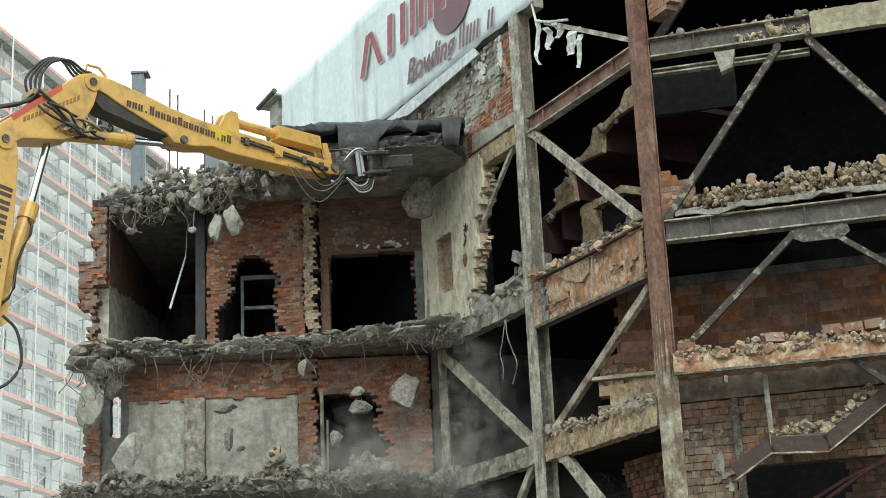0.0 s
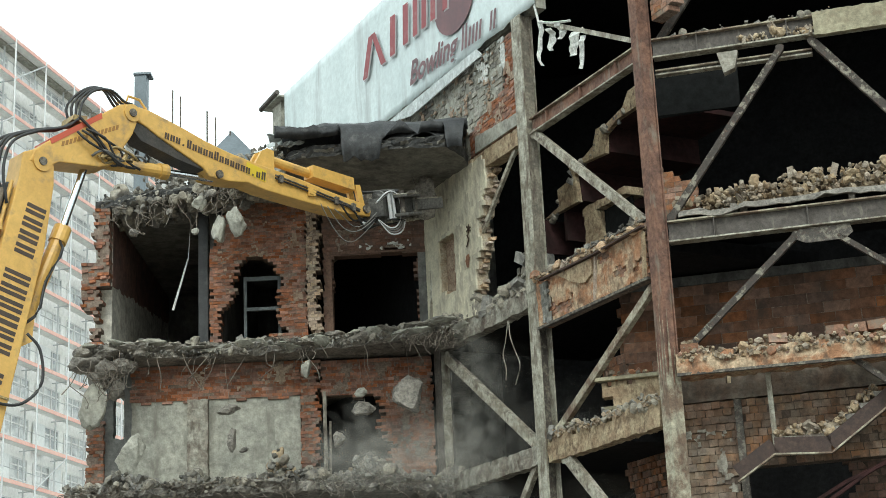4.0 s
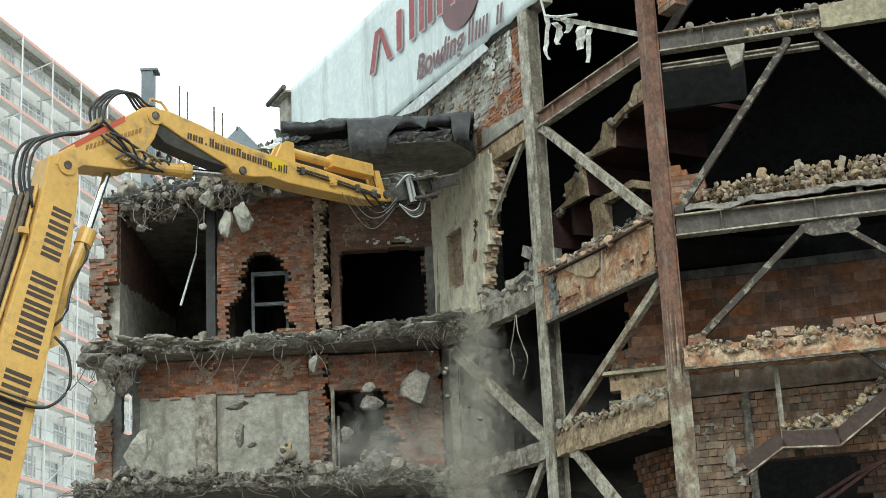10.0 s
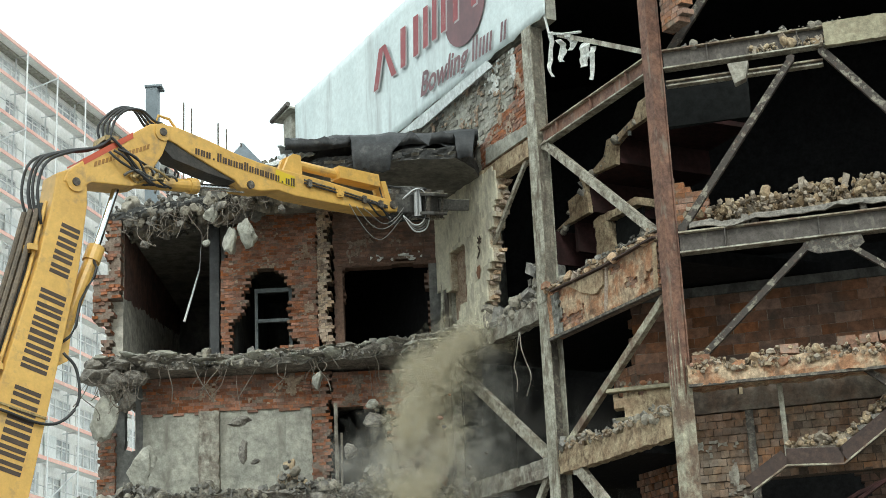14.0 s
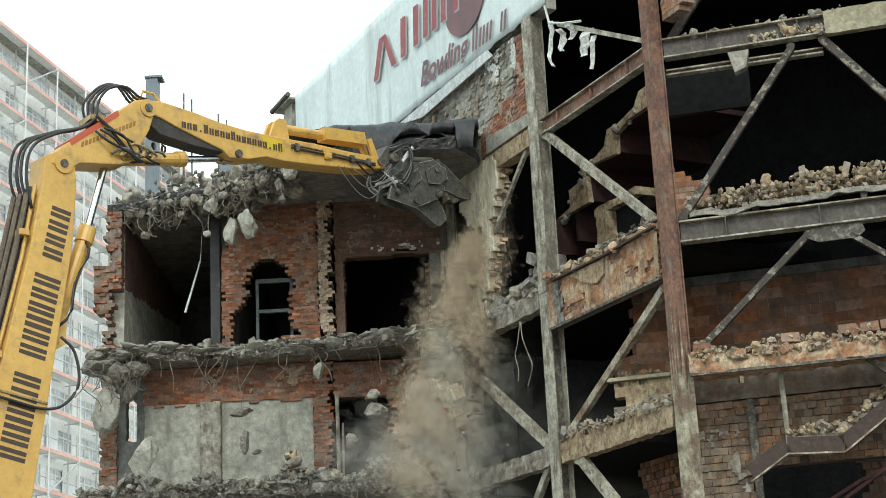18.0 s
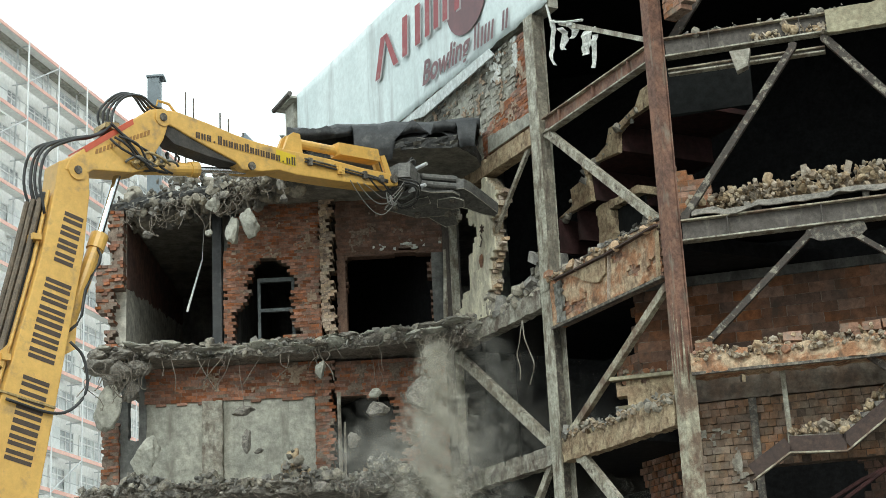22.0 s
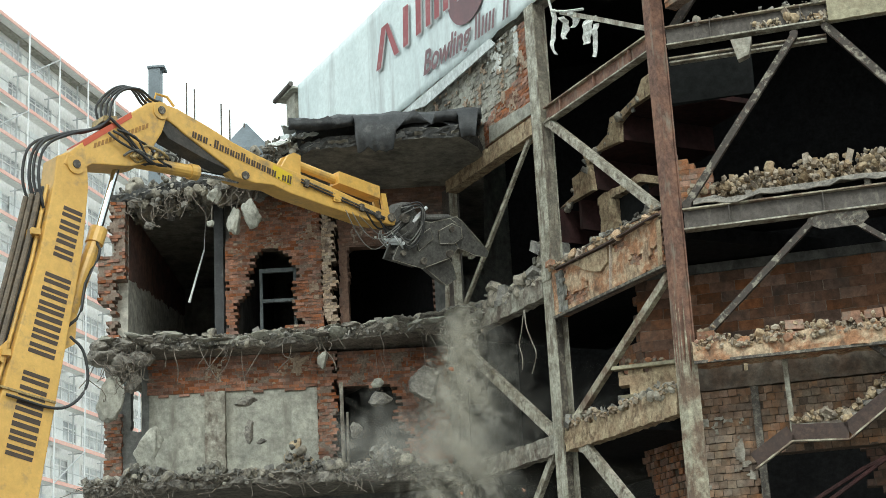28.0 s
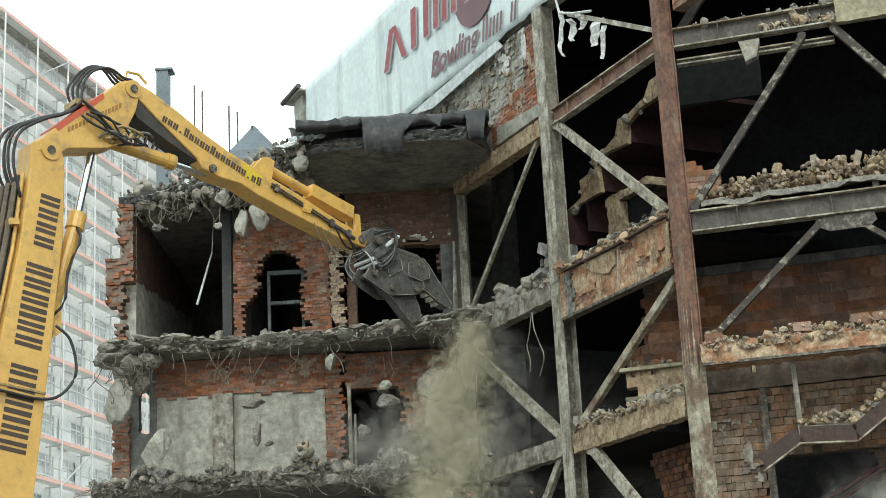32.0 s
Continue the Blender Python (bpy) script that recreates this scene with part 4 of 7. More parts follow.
solid("spandrel_grey_patch", cells_mesh(Soup(), 0.42, 9.95, 4, 10, 0.085, -0.2, -0.16, lambda i, k: 1 if 0 <= i < 4 and 0 <= k < 10 and not (i == 3 and nz1(k * 0.8, 2.0) > 0.1) else 0, 1, jit=0.35, bulge=0.03),
      STONE_GREY_J, FACE_B, "strip of grey mortar beside the column on the spandrel", "plaster", kind="structure")
chip = [(1.13, 10.8), (1.83, 10.79), (2.47, 10.78), (2.49, 10.62), (2.44, 10.47), (2.2, 10.36), (2.02, 10.39), (1.87, 10.45), (1.64, 10.53), (1.46, 10.64)]
solid("spandrel_plaster_plate", Soup().plate(chip, -0.23, -0.17), CLADDING_WARM, FACE_B, "pale plate of old plaster hanging on the spandrel", "plaster", kind="structure")
solid("column_brick", Soup().box(0.2, 0.42, -0.3, -0.17, 10.97, 11.1, worn=0.015), BRICK_ORANGE, FACE_B, "single orange brick stuck beside the column", "brick", "loose bricks")


def brace(m, a, b, w, material, label, y=-0.05, battens=0):
    a, b = Vector((a[0], y, a[1])), Vector((b[0], y, b[1]))
    g = holder("diagonal_brace", m @ Matrix.Translation(a), label, "brace", "frame braces")
    q = b - a
    up = Vector((0, 1, 0)).cross(q.normalized())
    if not battens:
        part("channel_web", Soup().beam((0, 0, 0), q, rect(0.02, w)), material, g)
        for k in (-1, 1):
            o = up * k * (w / 2 - 0.01)
            part("channel_flange", Soup().beam(o + Vector((0, 0.05, 0)), q + o + Vector((0, 0.05, 0)), rect(0.11, 0.018)), material, g)
    else:
        for k in (-1, 1):
            o = up * k * (w / 2 - 0.03)
            part("angle", Soup().beam(o, q + o, rect(0.07, 0.06)), material, g)
        for i in range(battens):
            p = q * ((i + 0.5) / battens)
            d = q.normalized() * min(0.16, q.length / battens * 0.36)
            part("batten", Soup().beam(p - d, p + d, rect(0.075, w * 0.92)), material, g)
    for p in (Vector(), q):
        part("gusset", Soup().rock(p, (w * 0.8, 0.012, w * 0.75), cuts=4), material, g)
    return g


brace(FACE_B, (0.3, 14.25), (4.2, 11.0), 0.18, BRACE_PALE, "pale diagonal brace with rust patches")
brace(FACE_B, (4.2, 9.75), (0.5, 7.7), 0.16, STEEL_PEEL, "thin rusty diagonal brace with flaking pale paint")
brace(FACE_B, (-4.2, 10.25), (-0.3, 7.5), 0.24, BRACE_PALE, "pale curved-ended diagonal brace")
brace(FACE_B, (-0.3, 14.3), (-4.0, 11.2), 0.11, BRACE_PALE, "thin dirty diagonal brace in the open bay", battens=10)
brace(FACE_B, (0.7, 7.15), (3.4, 4.7), 0.24, BRACE_PALE, "pale diagonal brace in the lowest bay")
brace(FACE_B, (-0.3, 7.3), (-2.6, 5.0), 0.16, BRACE_PALE, "pale diagonal brace in the lowest bay")
brace(FACE_C, (2.62, 14.08), (0.28, 11.0), 0.13, BRACE_DIRTY, "dirty mottled diagonal brace")
brace(FACE_C, (3.24, 14.12), (5.7, 10.95), 0.15, BRACE_DIRTY, "dirty mottled diagonal brace")
brace(FACE_C, (2.52, 10.35), (0.38, 8.45), 0.12, BRACE_DIRTY, "dirty mottled diagonal brace")
brace(FACE_C, (3.3, 10.25), (5.9, 8.2), 0.1, BRACE_DIRTY, "thin steel diagonal brace")
brace(FACE_C, (3.3, 7.95), (4.5, 6.9), 0.1, BRACE_DIRTY, "thin broken lath hanging by the stair", y=-0.05)
solid("gusset_plate", Soup().plate([(2.45, 10.3), (2.6, 10.46), (3.5, 10.46), (3.55, 10.3), (3.4, 10.18), (2.7, 10.18)], -0.06, -0.03), STEEL, FACE_C,
      "dark riveted gusset plate under the girder", "plate")
solid("beam_bracket", Soup().plate([(1.42, 14.15), (1.82, 14.15), (1.74, 13.8), (1.52, 13.72)], -0.1, 0.1), CLADDING, FACE_C,
      "concrete bracket hanging below the girder", "bracket")
solid("timber_beam", cells_mesh(Soup(), 3.28, 14.18, 58, 5, 0.095, -0.2, -0.1, lambda i, k: 1 if 0 <= i < 58 and 0 <= k < 5 else 0, 1, jit=0.15, bulge=0.01),
      OCHRE_PALE, FACE_C, "pale ochre plank casing on the girder", "beam")


def bar_place(x0, x1, z, up, y0=-0.12, y1=0.3, seed=0.0):
    def place(r):
        x = r.uniform(x0, x1)
        return x, r.uniform(y0, y1), z + r.random() ** 1.2 * up * max(0.15, 0.6 + nz1(x * 1.3 + seed, 3.0))
    return place


heap("girder_rubble", FACE_C, "pale rubble lying on the top girder", bar_place(0.6, 8.5, 14.65, 0.1, -0.15, 0.25), 150, 26, (0.03, 0.1), (0.12, 0.26), (CONCRETE_J, CONCRETE_J), seed=11)
heap("girder_rubble", FACE_C, "stones lodged in the girder's web", bar_place(1.8, 3.3, 14.3, 0.22, -0.1, -0.02), 60, 14, (0.04, 0.1), (0.12, 0.26), (RUBBLE_WARM, RUBBLE_WARM), seed=12)
heap("beam_rubble", FACE_B, "concrete rubble on the open bay's beam", bar_place(-4.0, -0.2, 10.83, 0.5, -0.15, 0.7), 420, 80, (0.05, 0.16), (0.18, 0.5), (CONCRETE_J, CONCRETE_J), seed=13)


def pile_place(r):
    x = r.uniform(-3.5, -0.24)
    h = 0.22 + 0.7 * math.exp(-((x + 0.45) / 0.4) ** 2) + 0.12 * nz1(x * 2.2, 5.0)
    return x, r.uniform(-0.1, 0.7), 10.84 + r.random() * h


heap("corner_pile", FACE_B, "pile of broken concrete chunks against the column", pile_place, 320, 70, (0.06, 0.18), (0.2, 0.52), (CONCRETE_J, CONCRETE_J), "concrete_chunk", 41)
heap("beam_rubble", FACE_B, "concrete and brick rubble behind the spandrel", bar_place(0.2, 4.2, 11.0, 0.3, -0.05, 0.6), 320, 40, (0.05, 0.15), (0.15, 0.4), (CONCRETE_J, CONCRETE_J), seed=14)
heap("spandrel_rubble", FACE_B, "crumbled ochre rubble spilling over the spandrel's top", bar_place(0.25, 4.25, 10.89, 0.22, -0.24, -0.02, 7.0), 360, 22, (0.03, 0.12), (0.12, 0.28), (RUBBLE_WARM, BRICK_TORN), seed=46)
heap("beam_rubble", FACE_B, "crumbled ochre rubble along the lower beam's edge", bar_place(0.3, 4.2, 7.52, 0.26, -0.2, 0.05, 3.0), 200, 26, (0.05, 0.14), (0.14, 0.3), (RUBBLE_WARM, CONCRETE_J), seed=47)
heap("beam_rubble", FACE_B, "crumbled rubble on the lower beam", bar_place(0.3, 4.2, 7.6, 0.2, -0.1, 0.4), 110, 30, (0.04, 0.1), (0.1, 0.25), (CONCRETE_J, CONCRETE_J), seed=15)

# ---- the open hall front: ledges, rubble, brick walls inside ----
s = Soup()
cells_mesh(s, 0.15, 7.93, 90, 4, 0.095, -0.22, 0.4, lambda i, k: 1 if 0 <= i < 90 and 0 <= k < 4 and not (k == 3 and nz1(i * 0.35, 1.0) > 0.1) else 0, 1, jit=0.3, bulge=0.06)
solid("ledge", s, OCHRE, FACE_C, "broken ochre and brick floor ledge", "ledge", kind="structure")
solid("ledge_iron", Soup().beam((0.15, -0.2, 7.93), (8.8, -0.2, 7.9), rect(0.08, 0.05)), STEEL, FACE_C, "dark steel edge under the broken ledge", "beam", "frame beams")
heap("ledge_stones", FACE_C, "ochre rubble with loose bricks on the ledge", bar_place(0.2, 8.5, 8.28, 0.34, -0.18, 0.5, 4.0), 900, 46, (0.04, 0.14), (0.12, 0.3), (RUBBLE_WARM, RUBBLE_WARM), seed=16)
heap("ledge_edge_rubble", FACE_C, "crumbled ochre mortar and brick along the ledge's broken rim", bar_place(0.2, 8.6, 8.16, 0.26, -0.27, -0.1, 9.0), 700, 40, (0.04, 0.13), (0.1, 0.24), (RUBBLE_WARM, BRICK_ORANGE), seed=48)
loose = mesh_of("brick", Soup().box(-.17, .17, -.08, .08, -.08, .08, worn=0.012), BRICK_ORANGE)
for x, z, rz in ((2.0, 8.52, 4), (3.02, 8.56, 3), (3.42, 8.56, -8), (3.75, 8.58, 10), (4.3, 8.56, -4), (0.4, 8.5, 0)):
    b = new("brick", loose)
    b.matrix_basis = FACE_C @ pose(x, -0.05, z - 0.07, RND.uniform(-6, 6), RND.uniform(-6, 6), rz)
    tagged(b, "loose orange brick lying on the rubble ledge", "brick", "loose bricks")


def heap_line(r):
    x = r.uniform(0.3, 8.6)
    top = 11.45 + 0.25 * nz1(x * 0.8, 7.0) + min(0.35, 0.13 * x)
    y = r.uniform(0.3, 2.2)
    return x, y, 11.2 + r.random() ** 0.8 * max(0.1, top - 11.2) + 0.12 * y - 0.1


heap("stone_heap", FACE_C, "heap of pale stones and half bricks on the floor", heap_line, 2300, 220, (0.07, 0.18), (0.15, 0.33), (RUBBLE_WARM, RUBBLE_WARM), "stone", 17)
s = Soup()
sv = []
for i in range(41):
    x = 0.4 + i * 0.21
    z = 11.2 + 0.06 * nz1(x * 1.3, 2.0) - (0.12 if 0.9 < x < 1.6 else 0)
    yf = -0.1 + 0.15 * nz1(x, 1.0)
    sv += [(x, yf - 0.03, z - 0.2 + 0.09 * nz1(x * 3, 5.0)), (x, yf, z - 0.09), (x, 0.8, z - 0.02), (x, 2.3, z + 0.12)]
s.add(sv, [(i * 4 + j, i * 4 + 4 + j, i * 4 + 5 + j, i * 4 + 1 + j) for i in range(40) for j in range(3)])
sheet = solid("torn_sheeting", s, CONCRETE, FACE_C, "torn pale floor sheeting sagging over the girder", "sheeting")
sm = sheet.modifiers.new("thick", "SOLIDIFY")
sm.thickness = 0.03
for x in (1.45, 1.62, 3.6):
    solid("sleeper_block", Soup().box(x - 0.06, x + 0.06, 0.0, 0.3, 10.9, 11.13, worn=0.015), CONCRETE, FACE_C, "pale block between girder and floor", "block", "sleeper blocks")
solid("floor_behind_girder", Soup().box(0.1, 8.8, 0.3, 2.4, 10.98, 11.12), UNLIT_BLACK, FACE_C, "dark floor boards above the girder", "floor", kind="structure")
brick_wall("wall_remnant", FACE_C @ Matrix.Translation((0, 0.5, 0)), 0.0, 0.75, 11.1, 12.25, lambda x, z: z < 12.2 - 0.5 * x + 0.1 * nz1(x * 5, 2), 0.25, BRICK_ORANGE, BRICK_J, MORTAR,
           "remnant of an ochre brick wall beside the column", length=0.3, height=0.11)
brick_wall("wall_inner_blocks", FACE_C @ Matrix.Translation((0, 2.5, 0)), -1.2, 8.6, 8.2, 10.3, lambda x, z: True, 0.3, BRICK_BROWN, BRICK_DARK_J, MORTAR,
           "dark red hollow-block wall inside the hall", length=0.5, height=0.21, near=lambda x, z: x)
solid("inner_lintel", Soup().box(-1.2, 8.6, -0.03, 0.3, 10.3, 10.5, worn=0.01), PLASTER_DARK, FACE_C @ Matrix.Translation((0, 2.5, 0)), "dark grey concrete band on the block wall", "lintel", kind="structure")
brick_wall("wall_lower_bricks", FACE_C @ Matrix.Translation((0, 1.0, 0)), -0.1, 3.9, 4.9, 7.55, lambda x, z: x < 1.05 or z > 6.35 + 0.25 * max(0, 1.4 - x), 0.3, BRICK_GREY, BRICK_DARK_J, MORTAR_BROWN,
           "dusty wall of hollow bricks laid end-on", length=0.165, height=0.142, gap=0.014, proud=0.03, uneven=0.028, loss=0.03, near=lambda x, z: abs(x - 0.8))
smears("mortar_smears_lower", FACE_C @ Matrix.Translation((0, 0.97, 0)), -0.05, 1.0, 4.95, 7.1, lambda x, z: True, 0.5, CLADDING, "grey mortar smeared over the end-on bricks", 41.0)
# The darker brick puts the shade under the stair into the colour.
brick_wall("wall_under_stair", FACE_C @ Matrix.Translation((0, 2.6, 0)), 2.7, 4.6, 5.2, 7.3, lambda x, z: x > 2.8 + 0.3 * max(0, 6.6 - z) + 0.15 * nz1(z * 3, 5.0), 0.25, BRICK_DARK, BRICK_DARK_J, MORTAR_BROWN,
           "dim stepped wall of bricks under the stair", length=0.18, height=0.142, gap=0.02, proud=0.03, uneven=0.03, loss=0.05)
brick_wall("wall_beside_column", FACE_B @ Matrix.Translation((0, 1.9, 0)), -0.75, 2.6, 7.3, 10.5,
           lambda x, z: x > (0.15 if z > 9.5 else -0.6 if z > 8.9 else 0.0 + 0.5 * max(0, 7.4 - z) if z < 7.5 else -0.3) + 0.15 * nz1(z * 3, 1.5), 0.3, BRICK_ORANGE, BRICK_J, MORTAR,
           "torn orange block wall behind the column", length=0.33, height=0.2, gap=0.015, near=lambda x, z: x)
brick_wall("wall_low_ends", FACE_B @ Matrix.Translation((0, 1.9, 0)), -0.2, 3.2, 4.9, 7.28, lambda x, z: x > 0.5 * max(0, 7.0 - z) + 0.15 * nz1(z * 3, 1.5), 0.3, BRICK_ORANGE, BRICK_DARK_J, MORTAR_BROWN,
           "torn wall of hollow bricks laid end-on behind the column", length=0.17, height=0.142, gap=0.018, proud=0.03, uneven=0.02, loss=0.04, near=lambda x, z: x)
solid("inner_beam", cells_mesh(Soup(), 0.0, 7.62, 84, 5, 0.1, 0.0, 0.3, lambda i, k: 1 if 0 <= i < 84 and 0 <= k < 5 and (i, k) not in ((9, 3), (9, 4), (20, 4)) else 0, 1, jit=0.12, bulge=0.02),
      PLANK, FACE_C @ Matrix.Translation((0, 0.95, 0)), "grimy grey concrete beam inside the hall", "beam", "frame beams")
solid("concrete_lintel", cells_mesh(Soup(), -1.6, 7.86, 26, 5, 0.1, 0, 0.3, lambda i, k: 1 if 0 <= i < 26 and 0 <= k < 5 and not (k == 4 and nz1(i * .5, 1.0) > 0.15) and not (i < 2 and k < 2) else 0, 1, jit=0.2, bulge=0.03),
      CLADDING_WARM, FACE_C @ Matrix.Translation((0, 1.8, 0)), "chipped concrete lintel beside the rusty column", "lintel", kind="structure")
solid("lintel_plank", Soup().box(-1.7, 0.9, -0.12, 0.1, 8.37, 8.44, worn=0.02).box(-1.62, 0.9, -0.16, 0.05, 7.78, 7.84, worn=0.02), OCHRE_PALE, FACE_C @ Matrix.Translation((0, 1.8, 0)), "pale planks on the chipped lintel", "plank")
heap("lintel_rubble", FACE_C @ Matrix.Translation((0, 1.8, 0)), "crumbled brick and mortar lying on the lintel", bar_place(-1.5, 0.6, 8.42, 0.2, -0.05, 0.2, 2.0), 90, 14, (0.04, 0.12), (0.12, 0.24), (RUBBLE_WARM, BRICK_ORANGE), seed=49)
solid("hanger_post", Soup().beam((1.74, 0.5, 6.45), (1.72, 0.5, 7.95), rect(0.09, 0.09)), STEEL_PALE, FACE_C, "thin pale steel hanger post", "post")
solid("inner_post", Soup().beam((1.1, 0.95, 4.9), (1.08, 0.95, 7.6), rect(0.1, 0.14)), STEEL, FACE_C, "dark steel post against the brick wall", "post")
stair = holder("stair_landing", FACE_C @ Matrix.Translation((1.0, 0.3, 6.0)), "broken steel stair landing strewn with rubble", "stair")
line = [(0.02, 0.02), (0.72, 0.46), (1.72, 0.4), (2.7, 1.08), (4.6, 2.5)]
for a, b in zip(line, line[1:]):
    part("stringer", Soup().beam((a[0], 0, a[1] + 0.1), (b[0], 0, b[1] + 0.1), rect(0.06, 0.3)), STEEL_BROWN, stair)
    part("stringer_lip", Soup().beam((a[0], -0.05, a[1] - 0.06), (b[0], -0.05, b[1] - 0.06), rect(0.12, 0.03)), STEEL_PEEL, stair)
part("landing_slab", Soup().box(0.72, 1.75, 0.04, 0.62, 0.6, 0.72, worn=0.02), CLADDING, stair)
for k in (0.0, 0.13):
    part("handrail", Soup().tube([(0.3 + k * 3, 0.6, -0.95), (1.9 + k * 3, 0.6, -0.1 + k), (3.6, 0.6, 0.55 + k)], 0.04, 6), LINING_RED, stair, "dark red handrail below the landing")
for i in range(9):
    part("step", Soup().box(1.75 + i * 0.27, 2.05 + i * 0.27, 0.04, 0.62, 0.74 + i * 0.19, 0.82 + i * 0.19, worn=0.02), CONCRETE, stair)


def stair_place(r):
    x = r.uniform(0.75, 2.6)
    return x, r.uniform(0.05, 0.55), 0.72 + max(0, x - 1.7) * 0.7 + r.random() * (0.22 if x > 1.0 else 0.12)


m_st = FACE_C @ Matrix.Translation((1.0, 0.3, 6.0))
heap("stair_rubble", m_st, "warm rubble lying on the stair landing", stair_place, 260, 22, (0.05, 0.14), (0.13, 0.3), (RUBBLE_WARM, RUBBLE_WARM), seed=18)

# inside the bay between the columns: a raked stand and a ledge
RAKE = [(-2.78, 13.44), (-2.11, 13.56), (-2.15, 13.97), (-1.43, 14.05), (-1.6, 14.36), (-0.97, 14.36), (-0.51, 14.5), (-0.34, 14.85), (0.1, 14.82), (0.78, 14.97), (1.02, 15.25), (1.5, 15.27)]
UNDER = [(1.5, 14.79), (0.53, 14.77), (0.0, 14.6), (-0.05, 14.17), (-0.98, 14.25), (-1.36, 14.08), (-1.28, 13.42), (-2.01, 13.42)]
stand = holder("raked_stand", FACE_B @ Matrix.Translation((0, 2.0, 0)), "stepped seating stand torn open, dark red underneath", "stand", kind="structure")
part("torn_edge", Soup().plate(RAKE + UNDER, 0, 0.12), CLADDING_WARM, stand, "pale crumbling concrete edge")
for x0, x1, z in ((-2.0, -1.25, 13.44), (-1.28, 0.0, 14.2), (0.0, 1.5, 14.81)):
    part("tread", Soup().box(x0, x1, 0.12, 2.6, z, z + 0.12), LINING_RED, stand)
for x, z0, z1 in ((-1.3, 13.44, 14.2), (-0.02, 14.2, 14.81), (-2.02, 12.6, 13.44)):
    part("riser", Soup().box(x - 0.1, x, 0.12, 2.6, z0 + 0.12, z1), LINING_RED, stand)


def rake_place(r):
    i = r.randrange(10)
    f = r.random()
    a, b = RAKE[i], RAKE[i + 1]
    return a[0] + (b[0] - a[0]) * f, r.uniform(2.0, 2.12), a[1] + (b[1] - a[1]) * f + r.uniform(-0.16, -0.03)


heap("stand_edge_rubble", FACE_B, "crumbled pale concrete along the stand's torn edge", rake_place, 110, 18, (0.04, 0.12), (0.14, 0.32), (CONCRETE_J, CONCRETE_J), seed=19)
s = Soup()
cells_mesh(s, -1.0, 12.94, 20, 2, 0.09, 0, 0.5, lambda i, k: 1 if 0 <= i < 20 and 0 <= k < 2 else 0, 1, jit=0.3, bulge=0.04)
cells_mesh(s, -0.95, 10.87, 6, 22, 0.094, 0, 0.5, lambda i, k: 1 if 0 <= i < 6 and 0 <= k < 22 else 0, 1, seed=3, jit=0.25, bulge=0.04)
solid("box_frame_back", Soup().box(-0.75, 0.7, 0.2, 0.26, 12.0, 12.94), UNLIT_GREY, FACE_B @ Matrix.Translation((0, 1.9, 0)), "dim grey panel closing the concrete frame", "panel")
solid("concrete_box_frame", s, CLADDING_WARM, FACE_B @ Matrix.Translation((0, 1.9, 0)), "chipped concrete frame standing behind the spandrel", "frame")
solid("stand_front", Soup().box(-2.72, -2.6, 1.9, 5.0, 12.55, 13.36), LINING_RED, FACE_B, "dark red panel inside the hall", "panel")
solid("hanging_board", Soup().box(-0.2, 1.55, 3.0, 3.05, 14.2, 15.3, worn=0.03), UNLIT_GREY, FACE_C, "dim grey board hanging in the dark hall", "board")

# upper wall of the hall, banner, flashing
brick_wall("wall_upper_bricks", FACE_B, -2.6, -0.25, 14.66, 17.0, lambda x, z: x > -0.78 + 0.12 * nz1(z * 4, 1.0) - 0.3 * max(0, 16.1 - z) or z < 15.98 + 0.25 * x + 0.16 * nz1(x * 3, 4.0), 0.28, BRICK, BRICK_J, MORTAR,
           "torn red brick corner below the banner")
brick_wall("wall_upper_rubble", FACE_B @ Matrix.Translation((0, 0.04, 0)), -6.6, -1.0, 14.66, 17.06, lambda x, z: x < -2.55 or z > 15.2 + 0.3 * nz1(x * 2, 2.0), 0.24, STONE_GREY, STONE_GREY_J, PLASTER,
           "crumbling grey stone wall below the banner", length=0.21, height=0.12, gap=0.016, uneven=0.03, loss=0.06, near=lambda x, z: -x)
top_line = [(-2.25 + 0.1 * i, 15.06 - 0.006 * i + 0.035 * nz1(i * 0.7, 3.1)) for i in range(21)]
solid("plaster_ledge", Soup().plate([(-0.25, 14.67), (-2.3, 14.67)] + top_line, -0.07, -0.012), PLASTER, FACE_B, "chipped grey plaster ledge under the brick corner", "ledge", kind="structure")
smears("plaster_patches_upper", FACE_B, -2.3, -0.75, 16.0, 17.0, lambda x, z: z > 16.1 + 0.3 * abs(x + 1.2), 0.12, CLOTH, "white plaster patches on the crumbling wall", 15.0)
smears("mortar_smears_upper", FACE_B, -6.4, -0.3, 14.9, 16.95, lambda x, z: True, 0.4, MORTAR_PALE, "pale mortar clinging to the torn wall", 18.0)
banner = holder("banner", FACE_B @ Matrix.Translation((-13.65, -0.1, 17.08)), "large faded white advertising banner with red print", "banner")
s = Soup()
NX, NZ = 120, 14
LX, LZ = 14.5, 3.42
sheet_v = [(LX * i / NX, 0.03 * nz1(i * 0.5, k * 0.08, 1.0) + 0.018 * nz1(i * 2.3, k * 0.2, 4.0) - 0.04, LZ * k / NZ + (0.06 * nz1(i * 0.3, 2.2) if k == 0 else 0)) for k in range(NZ + 1) for i in range(NX + 1)]
s.add(sheet_v, [(k * (NX + 1) + i, k * (NX + 1) + i + 1, (k + 1) * (NX + 1) + i + 1, (k + 1) * (NX + 1) + i) for k in range(NZ) for i in range(NX)])
smooth(part("sheet", s, BANNER, banner)).modifiers.new("thick", "SOLIDIFY").thickness = 0.012
